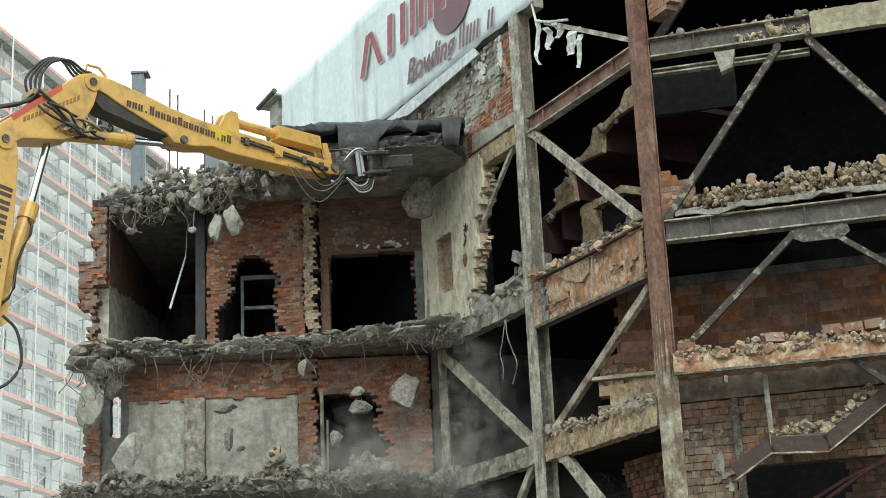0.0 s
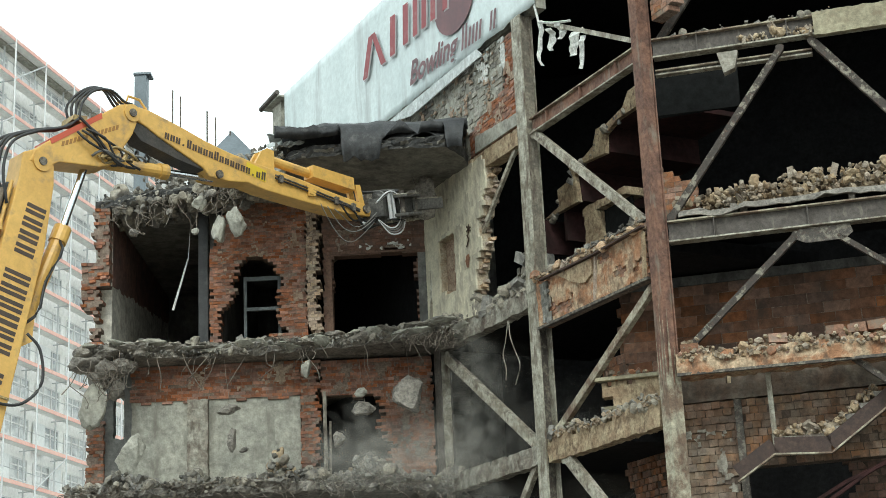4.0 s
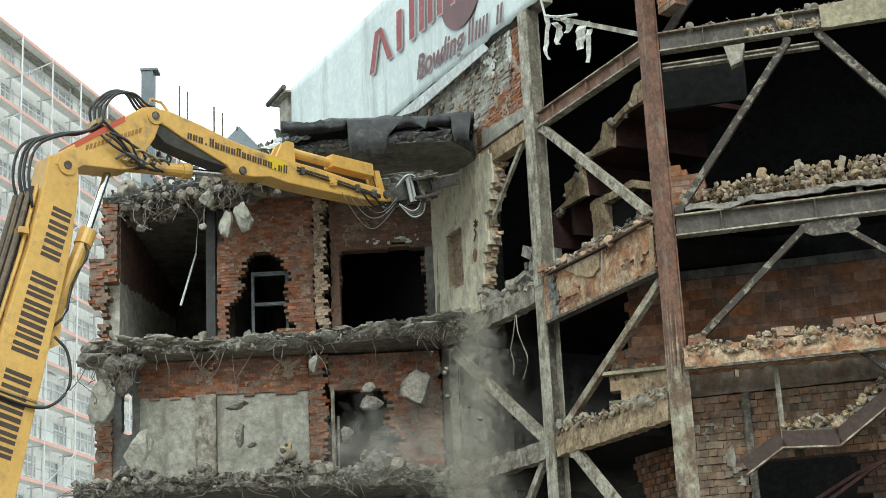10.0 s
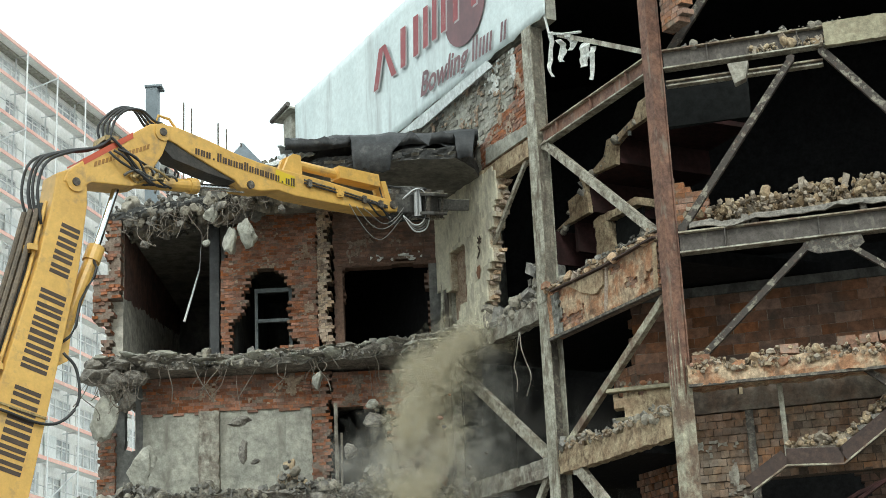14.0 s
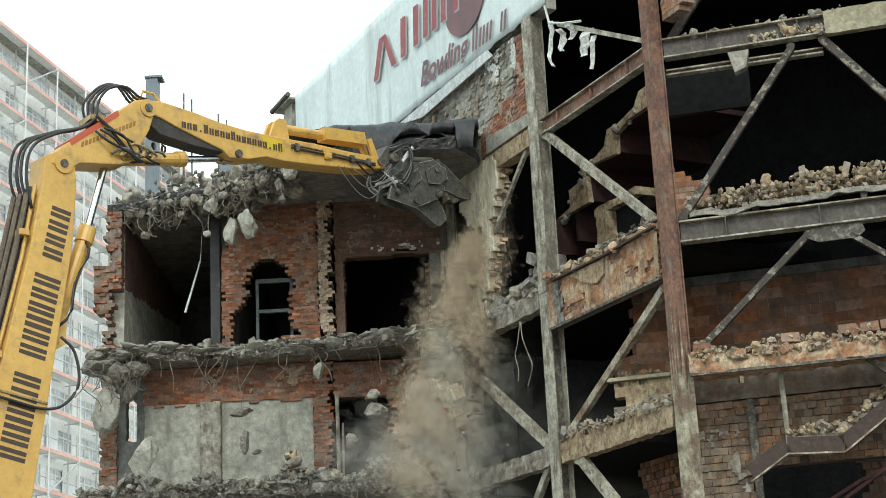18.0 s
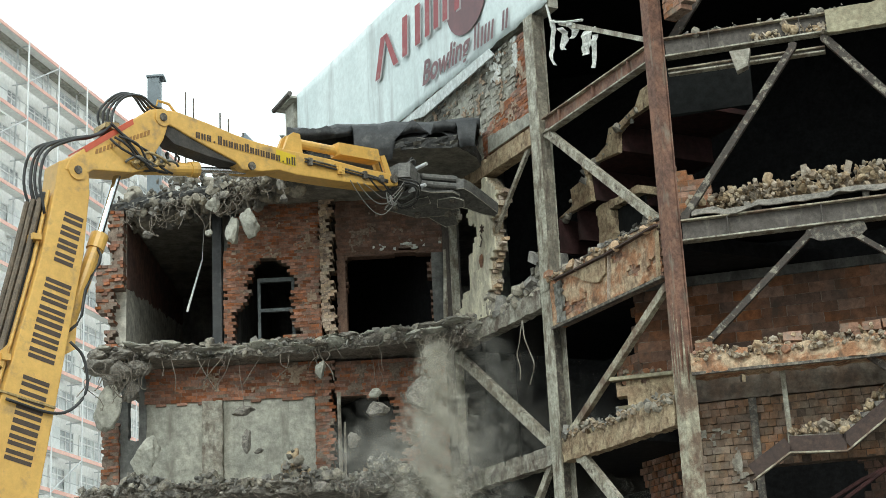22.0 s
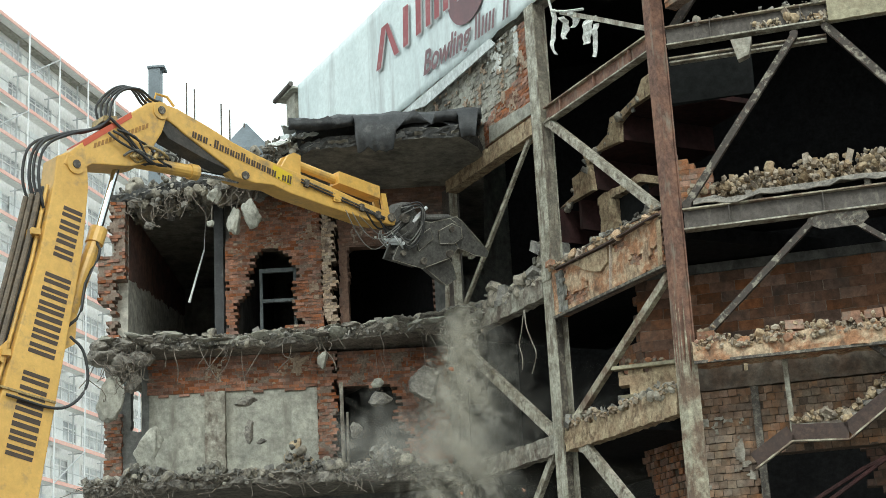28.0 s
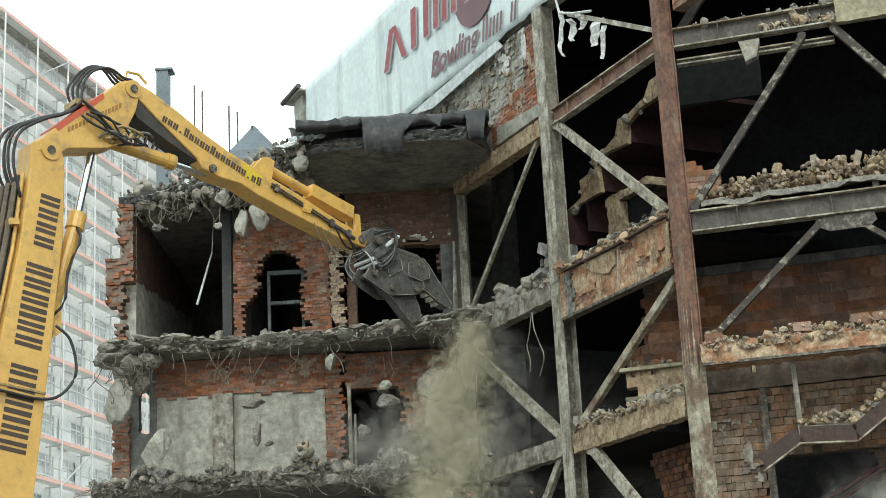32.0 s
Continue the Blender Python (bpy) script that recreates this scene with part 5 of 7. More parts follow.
STROKES = [((5.69, 5.97), (6.12, 6.4)), ((6.83, 7.11), (6.3, 6.52)), ((7.38, 7.66), (7.46, 7.76)), ((8.14, 8.42), (8.22, 8.5)), ((8.71, 8.96), (8.8, 9.05)), ((9.2, 9.45), (9.3, 9.55)), ((9.7, 9.95), (9.8, 10.05)),
           ((10.35, 10.6), (10.45, 10.7)), ((11.3, 11.55), (11.4, 11.65))]
for low, high in STROKES:
    for dx, mat, y in ((0.07, GREY_PRINT, -0.094), (0, RED_PRINT, -0.1)):
        q = [(low[0] + dx, 1.6 - dx * 0.8), (low[1] + dx, 1.59 - dx * 0.8), (high[1] + dx, 2.66 - dx * 0.8), (high[0] + dx, 2.68 - dx * 0.8)]
        part("print_block", Soup().plate(q, y, y + 0.004), mat, banner)
ring = [(10.95 + 1.05 * math.cos(a * math.tau / 28), 1.75 + 0.95 * math.sin(a * math.tau / 28)) for a in range(28)]
part("print_disc", Soup().plate(ring, -0.09, -0.087), DARK_PRINT, banner, "faded dark red printed disc")
word = bpy.data.curves.new("word", "FONT")
word.body, word.size, word.shear, word.extrude, word.offset = "Bowling", 0.86, 0.25, 0.002, 0.018
word_ob = new("word", word)
bpy.context.view_layer.update()
word_me = bpy.data.meshes.new_from_object(word_ob.evaluated_get(bpy.context.evaluated_depsgraph_get()))
bpy.data.objects.remove(word_ob)
wide = max(v.co.x for v in word_me.vertices)
word_me.transform(pose(8.42, -0.104, 0.4, 0, 4.2, 0) @ pose(0, 0, 0, 90, 0, 0) @ Matrix.Diagonal((2.62 / wide, 1, 1, 1)))
word_me.materials.append(DARK_PRINT)
part("printed_word", word_me, None, banner, "dark red slanted lettering")
for i in range(8):
    x0 = 11.2 + i * 0.17 + (0.35 if i > 5 else 0)
    h = 0.6 if i in (0, 1) else 0.45
    part("print_bar", Soup().plate([(x0, 0.2 - 0.012 * i), (x0 + 0.09, 0.2 - 0.012 * i), (x0 + 0.2, 0.2 - 0.012 * i + h), (x0 + 0.11, 0.2 - 0.012 * i + h)], -0.104, -0.1), DARK_PRINT, banner)
solid("flashing_strip", Soup().plate([(-6.7, 16.98), (-5.2, 16.66), (-1.5, 16.8), (-1.75, 17.04)], -0.2, -0.17), TIN, FACE_B, "loose white sheet-metal strip below the banner", "flashing")
solid("eave", Soup().box(-14.7, -14.02, -0.1, 0.3, 18.6, 20.42).box(-15.0, -13.7, -0.3, 0.6, 20.42, 20.48), PLASTER, FACE_B, "grey rendered eaves corner under a gutter", "eaves")
solid("gutter", Soup().tube([(-15.1, -0.32, 20.5), (-14.4, -0.32, 20.53), (-13.75, -0.32, 20.57)], 0.08, 8), STEEL_DARK, FACE_B, "dark gutter along the eaves", "gutter")
rail = solid("bent_rail", Soup().beam((1.2, -0.05, 16.45), (4.3, -0.05, 14.75), rect(0.07, 0.1)), STEEL_PALE, FACE_B, "bent pale steel rail hanging at the column", "rail")
torn = holder("torn_membrane", FACE_B @ Matrix.Translation((0.85, -0.1, 16.0)), "torn white membrane hanging in shreds", "membrane")
for x, z, w, h in ((0.0, 0.25, 0.16, 1.05), (0.35, -0.1, 0.3, 0.5), (0.75, -0.15, 0.28, 0.35), (1.25, -0.55, 0.42, 0.55), (1.6, -0.75, 0.16, 0.75)):
    sv, n = [], 8
    for i in range(n + 1):
        f = i / n
        xa, ya, za, wa = x + 0.12 * nz1(f * 2.2, x * 3), 0.12 * nz1(f * 3.1, x, 2.0), z + 0.4 - h * f, w * (1 - 0.5 * f) * (0.8 + 0.5 * nz1(f * 4, x, 6.0))
        sv += [(xa, ya, za), (xa + wa, ya + 0.05, za - 0.03)]
    s = Soup().add(sv, [(2 * i, 2 * i + 1, 2 * i + 3, 2 * i + 2) for i in range(n)])
    part("shred", s, CLOTH, torn).modifiers.new("thick", "SOLIDIFY").thickness = 0.01
part("cord", Soup().tube([(-0.1, 0, 1.1), (0.05, 0, 0.6), (0.6, 0, 0.35), (1.3, 0, 0.1)], 0.03, 5), CLOTH, torn)
brick_wall("wall_stub", FACE_B @ Matrix.Translation((0, 0.1, 0)), 4.75, 5.5, 15.0, 16.2, lambda x, z: x < 5.4 - 0.3 * nz1(z * 4, 2), 0.25, BRICK_ORANGE, BRICK_J, MORTAR,
           "stub of orange brick wall beside the column", length=0.2, height=0.11)
brace(FACE_C, (0.25, 14.7), (1.5, 16.4), 0.16, BRACE_DIRTY, "dark diagonal strut above the girder", y=0.3)


# ---- roofing felt on the wing ----
def felt(name, x0, x1, profile, label, seed, hang):
    n = int((x1 - x0) / 0.08)
    pts = []
    for i in range(n + 1):
        x = x0 + (x1 - x0) * i / n
        row = []
        for j, (y, z) in enumerate(profile):
            dz = 0.07 * nz1(x * 1.1 + seed, j * 0.5, 2.0) + 0.035 * nz1(x * 4 + seed, j, 6.0)
            dy = 0.12 * nz1(x * 1.4 + seed, j * 0.4, 8.0)
            if j == len(profile) - 1:
                dz += hang(x) + 0.09 * nz1(x * 7 + seed, 3.3, 1.0)
            row.append((x, y + dy, z + dz))
        pts.append(row)
    m = len(profile)
    s = Soup().add([p for r in pts for p in r], [(i * m + j, i * m + j + 1, (i + 1) * m + j + 1, (i + 1) * m + j) for i in range(n) for j in range(m - 1)])
    ob = smooth(solid(name, s, BITUMEN, None, label, "roofing felt"))
    ob.modifiers.new("thick", "SOLIDIFY").thickness = 0.025
    return ob


felt("roofing_felt", -3.7, 0.62, [(38.0, 15.18), (37.1, 15.3), (36.1, 15.36), (35.2, 15.28), (34.65, 15.2), (34.4, 15.03), (34.3, 14.78), (34.26, 14.48)], "black roofing felt folded over the torn roof edge", 0.0,
     lambda x: (-0.3 + 0.1 * nz1(x * 5, 3.0) if -2.25 < x < -1.35 else 0.6 - 1.1 * abs(x + 0.9) if -1.35 < x < -0.45 else -0.12 if 0.12 < x < 0.5 else 0.5 + 0.15 * nz1(x * 3, 7.0)))
felt("roofing_felt", -1.1, 0.5, [(35.5, 14.88), (34.8, 14.9), (34.45, 14.84), (34.3, 14.68)], "loose flap of black roofing felt", 5.0, lambda x: -0.1 * math.sin(x * 5))
# Added black box: gives the dark hollow under the felt by colour.
solid("roof_upstand", Soup().box(-3.6, 0.3, 35.1, 36.7, 14.7, 15.13), BITUMEN, None, "added black box standing for the dark hollow under the felt", "upstand", kind="structure")
heap("roof_scraps", Matrix(), "pale scraps and shreds at the end of the felt", lambda r: (r.uniform(-4.4, -2.9), r.uniform(35.1, 36.1), 14.66 + r.random() ** 2 * 0.3), 220, 20, (0.05, 0.16), (0.15, 0.35), (CONCRETE_J, CLOTH), seed=31)
felt("zinc_flap", -4.0, -2.6, [(36.1, 15.33), (35.7, 15.38), (35.4, 15.28)], "bent grey sheet on the roof edge", 2.0, lambda x: 0).data.materials[0] = TIN

rs = random.Random(58)
for k in range(7):
    x, y, z = -4.0 + 0.21 * k, 34.95 + rs.uniform(-0.15, 0.2), 14.78 + rs.uniform(-0.08, 0.2)
    w, d = rs.uniform(0.3, 0.6), rs.uniform(0.2, 0.4)
    v = [(x + w * (i / 5 - 0.5), y + d * (j / 3 - 0.5), z + 0.1 * nz1(i * 0.7 + k, j * 0.8, 3.0) - 0.12 * (j == 0) + 0.25 * (i / 5 - 0.5) * rs.uniform(-0.2, 0.6)) for j in range(4) for i in range(6)]
    scrap = solid("torn_sheet", Soup().add(v, [(j * 6 + i, j * 6 + i + 1, j * 6 + i + 7, j * 6 + i + 6) for j in range(3) for i in range(5)]), (CLOTH, TIN, STONE_GREY_J)[k % 3], None, "torn pale scrap of roofing at the roof's edge", "roofing scrap", "torn sheets")
    scrap.modifiers.new("thick", "SOLIDIFY").thickness = 0.015

# things beyond the roof
duct = holder("ventilation_duct", pose(-8.62, 44.2, 14.55), "tall blue-grey sheet-metal ventilation duct", "duct")
part("shaft", Soup().box(-0.17, 0.17, -0.2, 0.2, 0, 6.1), DUCT, duct)
part("cap", Soup().box(-0.2, 0.3, -0.24, 0.24, 6.1, 6.16), DUCT, duct)
for x, h in ((-7.47, 5.4), (-6.46, 4.7), (-6.04, 4.25), (-7.7, 5.6), (-6.7, 4.9)):
    solid("steel_rod", Soup().tube([(x, 44.1, 14.5), (x, 44.1, 14.55 + h)], 0.024, 5), STEEL, None, "thin dark steel rod standing on the roof", "rod", "roof rods")
solid("roof_cowl", Soup().add([(-6.6, 43.6, 17.9), (-5.3, 43.6, 17.9), (-5.3, 44.8, 17.9), (-6.6, 44.8, 17.9), (-6.0, 44.2, 18.85), (-6.6, 43.6, 14.5), (-5.3, 43.6, 14.5), (-5.3, 44.8, 14.5), (-6.6, 44.8, 14.5)],
      [(0, 1, 4), (1, 2, 4), (2, 3, 4), (3, 0, 4), (5, 6, 1, 0), (6, 7, 2, 1), (7, 8, 3, 2), (8, 5, 0, 3)]), DUCT, None, "blue-grey metal cowl with a pyramid top", "cowl")

# ---- hanging lumps, rebar and wires on the torn edges ----
rnd = random.Random(21)
LUMPS = [(-5.75, 14.1, .17, .22), (-5.42, 14.3, .13, .13), (-3.96, 14.08, .13, .15), (-5.85, 13.43, .09, .11), (-5.25, 13.3, .2, .4), (-4.83, 13.5, .28, .42), (-3.69, 14.3, .22, .22),
         (-6.48, 13.98, .1, .1), (-7.38, 13.62, .13, .13), (-3.34, 10.11, .13, .25), (-5.18, 9.2, .34, .16), (-2.05, 9.12, .29, .2), (-2.11, 9.5, .16, .13), (-0.96, 9.35, .42, .44), (-2.65, 8.4, .17, .2),
         (-8.3, 9.5, .33, .6), (-5.06, 8.5, .13, .28), (-4.81, 8.28, .12, .07), (-7.4, 8.3, .35, .5), (-3.9, 13.7, .1, .12)]
for i, (x, z, w, h) in enumerate(LUMPS):
    y = float(np.interp(x, [p[0] for p in ROOF_EDGE[:8]], [p[1] for p in ROOF_EDGE[:8]])) - 0.2 if z > 12 else 37.0
    t = holder("hanging_lump", pose(x, y, z), "grey concrete lump hanging from bent rebar" if z > 12 else "pale concrete lump caught on bent rebar", "concrete lump", "hanging lumps")
    part("lump", Soup().rock((0, 0, 0), (w, min(w, h) * 0.9, h), rnd, 7, fine=True), PLASTER if i in (4, 5) or i % 3 == 0 else CONCRETE, t)
    for _ in range(2 if z > 12 else 1 if z > 9 else 0):
        end = (rnd.uniform(-.3, .3), 0.35, 14.5 - z) if z > 12 else (rnd.uniform(-.25, .25), 0.5, (10.6 if z < 10.2 else 0.0) - z)
        part("rebar", Soup().tube(wire((0.03, 0, h * 0.4), end, -0.05, 0.1, 9, rnd), 0.011 if z > 12 else 0.007, 4), REBAR, t)
s = Soup()
knots = [rnd.uniform(-8.2, -3.5) for _ in range(13)]
for _ in range(48):
    x = rnd.choice(knots) + rnd.gauss(0, 0.17)
    x = max(-8.3, min(-3.4, x))
    _, y = along(ROOF_EDGE, (x + 8.35) / 4.9 * 0.42)
    L = rnd.uniform(0.25, 0.9)
    s.tube(wire((x, y - 0.05, 14.5), (x + rnd.uniform(-.6, .6), y - rnd.uniform(0.1, 0.45), 14.48 - L * rnd.uniform(0.4, 1.1)), rnd.uniform(-.15, .25), 0.18, 10, rnd), rnd.uniform(0.007, 0.014), 4)
solid("roof_rebar", s, REBAR, None, "tangle of bent rebar hanging from the roof edge", "rebar", kind="stuff")
s = Soup()
for _ in range(30):
    x, y = along(UPPER_EDGE, min(1, max(0, rnd.choice((0.04, 0.13, 0.24, 0.3, 0.47, 0.66)) + rnd.gauss(0, 0.035))))
    L = rnd.uniform(0.2, 0.95)
    s.tube(wire((x, y - 0.05, 10.68), (x + rnd.choice((-1, 1)) * rnd.uniform(0.05, 0.75) * L, y - rnd.uniform(0.05, 0.3), 10.66 - L), rnd.uniform(-.08, .1), 0.07, 8, rnd), rnd.uniform(0.007, 0.014), 4)
for _ in range(60):  # fine matted wires near the broken corner
    x, y = along(UPPER_EDGE, min(1, max(0, 0.8 + rnd.gauss(0, 0.045))))
    L = rnd.uniform(0.1, 0.55)
    s.tube(wire((x, y - 0.05, 10.72), (x + rnd.uniform(-.35, .35), y - rnd.uniform(0.05, 0.3), 10.7 - L), rnd.uniform(-.1, .2), 0.12, 8, rnd), rnd.uniform(0.005, 0.009), 4)
for line_ in ([(-0.83, 10.3), (-1.0, 9.85), (-1.12, 9.62), (-1.02, 9.3), (-1.06, 9.05)], [(-0.8, 10.3), (-0.77, 9.94), (-0.6, 9.6), (-0.43, 9.24), (-0.66, 8.87)]):
    solid("loose_wire", Soup().tube(spline([(x, -0.3, z) for x, z in line_]), 0.013, 5), CLADDING, FACE_B, "pale loose wire dangling below the slab", "wire", "loose wires")
solid("floor_rebar", s, REBAR, None, "bent rebar and wires hanging from the floor edge", "rebar", kind="stuff")
s = Soup()
for _ in range(150):
    x, y = along(LOWER_EDGE, rnd.random())
    s.tube(wire((x, y - 0.05, rnd.uniform(7.2, 7.5)), (x + rnd.uniform(-.9, .9), y - rnd.uniform(0.05, 0.3), 7.3 - rnd.uniform(-0.1, 0.5)), rnd.uniform(-.1, .15), 0.1, 6, rnd), rnd.uniform(0.006, 0.012), 4)
solid("lower_rebar", s, REBAR, None, "mat of bent rebar along the lower floor edge", "rebar", kind="stuff")
solid("loose_tube", Soup().tube([(-6.24, 38.4, 14.42), (-6.3, 38.4, 13.34), (-6.3, 38.4, 13.33), (-6.66, 38.3, 12.0)], 0.003, 6, 0.032), FLAT_FRAME, None, "white lamp tube hanging askew in the room", "tube")
solid("downpipe", Soup().tube([(-3.0, 37.75, 7.4), (-3.0, 37.75, 9.7)], 0.05, 6).tube([(-2.9, 37.8, 7.4), (-2.88, 37.8, 9.0)], 0.03, 6), CLADDING, None, "pale pipe casing beside the brick pier", "pipe")
solid("edge_angle", Soup().tube([(-0.42, 37.55, 10.9), (-0.36, 37.55, 12.2), (-0.33, 37.55, 13.0)], 0.06, 6), STEEL_PALE, None, "pale bent steel strip beside the doorway", "strip")

# the window in the torn wall
win = holder("window_1", FACE_A @ Matrix.Translation((-4.89, 0.22, 11.0)), "old grey window frame, its glass gone", "window", kind="structure")
for b in ((0, 0.07, 0, 1.62), (0.82, 0.89, 0, 1.62), (0.07, 0.82, 1.52, 1.62), (0.07, 0.82, 0.78, 0.86), (0.07, 0.82, 0, 0.07)):
    part("frame", Soup().box(b[0], b[1], -0.04, 0.06, b[2], b[3]), FRAME_OLD, win)

# ---- block of flats behind ----
FL = pose(-28.9, 117, 0, rz=77)
flats = holder("apartment_building", FL, "tall pale block of flats with pink bands, wrapped in scaffolding", "building")
X0, X1, SH, TOP = -24.0, 40.0, 2.85, 50.9
part("wall", Soup().box(X0, X1, 0.0, 14, 0, TOP - 0.3), FLAT_WALL, flats)
part("roof", Soup().box(X0 - 0.4, X1 + 0.4, -0.6, 14.4, TOP - 0.3, TOP), PLASTER, flats)
pane_me = mesh_of("window", Soup().box(0, 3.6, -0.03, -0.004, 0, 1.55), FLAT_PANE)
up_me = mesh_of("mullion", Soup().box(-0.06, 0.06, -0.09, -0.031, 0, 1.55), FLAT_FRAME)
side_me = mesh_of("transom", Soup().box(0.06, 3.54, -0.08, -0.031, -0.05, 0.05), FLAT_FRAME)
decks = [TOP - 0.1 - SH * i for i in range(14)]
for z in decks[1:]:
    for k in range(8):
        w = part("window", pane_me, None, flats, m=pose(-17.0 + k * 4.6, 0, z + 0.75))
        for x in (0.0, 1.2, 2.4, 3.6):
            part("mullion", up_me, None, w, m=pose(x, 0, 0))
        for h in (0.05, 1.0, 1.5):
            part("transom", side_me, None, w, m=pose(0, 0, h))
scaf = holder("scaffolding", FL @ Matrix.Translation((0, -1.3, 0)), "galvanised scaffolding with pink-edged decks on the facade", "scaffolding")
post = mesh_of("standard", Soup().tube([(0, 0, 0), (0, 0, TOP + 0.2)], 0.07, 5), SCAFFOLD)
for k in range(9):
    part("standard", post, None, scaf, m=pose(-19.1 + k * 4.6, 0, 0))
    part("standard", post, None, scaf, m=pose(-19.1 + k * 4.6, 0.9, 0))
deck = mesh_of("deck", Soup().box(-19.1, 22.3, 0.05, 0.8, 0, 0.06), FLAT_WALL)
toe = mesh_of("toe_board", Soup().box(-19.1, 22.3, 0.0, 0.045, 0.0, 0.26), FLAT_PINK)
beam_me = mesh_of("transverse_tube", Soup().tube([(0, 0, -0.1), (0, 1.25, -0.1)], 0.05, 5), SCAFFOLD)
railm = mesh_of("rail", Soup().tube([(-19.1, 0, 1.0), (22.3, 0, 1.0)], 0.04, 4), SCAFFOLD)
for i, z in enumerate(decks):
    part("deck", deck, None, scaf, m=pose(0, 0, z))
    part("toe_board", toe, None, scaf, m=pose(0, 0, z))
    if i:
        part("rail", railm, None, scaf, m=pose(0, 0, z))
    for k in range(9):
        part("transverse_tube", beam_me, None, scaf, m=pose(-19.1 + k * 4.6, 0, z))
    if i % 2:
        part("diagonal", Soup().tube([(-14.5 + (i % 3) * 4.6, -0.03, z), (-9.9 + (i % 3) * 4.6, -0.03, z + SH)], 0.05, 4), SCAFFOLD, scaf)
board_me = mesh_of("board", Soup().box(0, 1.7, 0.0, 0.08, 0, 2.2), FLAT_BOARD)
for x, i in ((-12.5, 2), (-7.6, 3), (-15.4, 3), (-13.0, 5), (-3.0, 8), (-9.5, 9), (-1.0, 11), (-6.0, 12), (-10.2, 5), (-15.6, 4), (-5.5, 6), (-12.0, 7), (-7.4, 8), (-3.6, 10), (-8.6, 11), (-14.6, 6)):
    part("board", board_me, None, scaf, m=pose(x, 1.1, decks[i] + 0.1), label="white insulation board leaning on the facade")
EXCAVATOR = [  # seconds, elbow pin along the boom's plane, its height, lean of the boom, pitch of the arm
    (0, -1.173, 14.788, 4.68, -3.27),
    (0.5, -1.192, 14.779, 4.66, -4.60),
    (1, -1.270, 14.784, 5.02, -6.64),
    (1.5, -1.244, 14.710, 4.82, -7.87),
    (2, -1.206, 14.652, 4.74, -8.23),
    (2.5, -0.884, 14.564, 2.64, -7.30),
    (3, -0.292, 14.384, -0.20, -6.37),
    (3.5, -0.263, 14.342, -0.29, -6.92),
    (5.5, -0.457, 14.457, 0.65, -5.48),
    (6, -0.473, 14.413, 0.68, -6.20),
    (6.5, -0.493, 14.390, 0.87, -6.59),
    (7, -0.485, 14.426, 0.88, -5.77),
    (7.5, -0.458, 14.447, 0.65, -4.79),
    (8, -0.372, 14.469, 0.45, -2.69),
    (8.5, -0.374, 14.482, 0.45, -2.79),
    (9, -0.109, 14.382, 0.26, -3.40),
    (9.5, 0.046, 14.321, -0.50, -3.46),
    (10, 0.087, 14.291, 0.21, -3.30),
    (10.5, 0.231, 14.216, -0.48, -4.05),
    (11, 0.383, 14.155, -1.36, -4.48),
    (11.5, 0.229, 14.228, -0.43, -3.52),
    (12, 0.039, 14.329, 0.57, -2.62),
    (12.5, 0.051, 14.305, 0.40, -2.75),
    (13, 0.071, 14.310, 0.43, -3.09),
    (13.5, 0.089, 14.309, 0.50, -2.47),
    (14, 0.176, 14.312, 0.53, -1.91),
    (14.5, 0.325, 14.289, 0.64, -0.35),
    (16.5, 0.017, 14.477, 2.66, 1.93),
    (17, -0.002, 14.466, 2.67, 1.68),
    (17.5, -0.063, 14.514, 3.11, 1.45),
    (18, -0.189, 14.560, 3.72, 2.49),
    (18.5, -0.298, 14.610, 4.26, 2.34),
    (19, -0.279, 14.587, 4.02, 2.08),
    (19.5, -0.424, 14.610, 4.86, 1.90),
    (20, -0.541, 14.610, 5.42, 2.60),
    (20.5, -0.482, 14.599, 4.97, 2.32),
    (21, -0.214, 14.527, 3.51, 1.63),
    (21.5, 0.022, 14.458, 2.38, 0.81),
    (22, 0.127, 14.406, 1.97, 0.46),
    (22.5, 0.261, 14.388, 1.54, 0.57),
    (23, 0.541, 14.296, 0.00, 0.00),
    (23.5, 0.758, 14.193, -1.39, -1.22),
    (24, 0.540, 14.230, -0.09, -1.41),
    (24.5, 0.479, 14.248, 0.31, -1.91),
    (25, 0.458, 14.262, 0.34, -2.90),
    (25.5, 0.329, 14.306, 0.98, -3.48),
    (27.5, -0.018, 14.382, 2.65, -7.94),
    (28, 0.059, 14.342, 2.21, -10.00),
    (28.5, 0.044, 14.299, 2.36, -12.00),
    (29, 0.117, 14.265, 1.90, -13.92),
    (29.5, 0.094, 14.277, 2.06, -13.91),
    (30, -0.177, 14.385, 2.91, -17.64),
    (30.5, -0.133, 14.346, 2.92, -17.57),
    (31, -0.258, 14.435, 3.38, -19.78),
    (31.5, -0.480, 14.544, 4.52, -20.38),
    (32, -0.797, 14.670, 6.40, -19.16)]


# ---- the high-reach excavator ----
SLEW, REACH = 44.3, 0.93


def exc_pose(s, z, lean):
    a = radians(SLEW)
    return pose(REACH * (-6.1 + s * math.cos(a)), REACH * (31.5 + s * math.sin(a)), 1.7 + REACH * (z - 1.7), 0, -lean, SLEW)


EXC = holder("excavator", exc_pose(*EXCAVATOR[0][1:4]), "yellow high-reach demolition excavator boom with black lettering", "excavator")
EXC.scale = (REACH,) * 3
W = 0.56


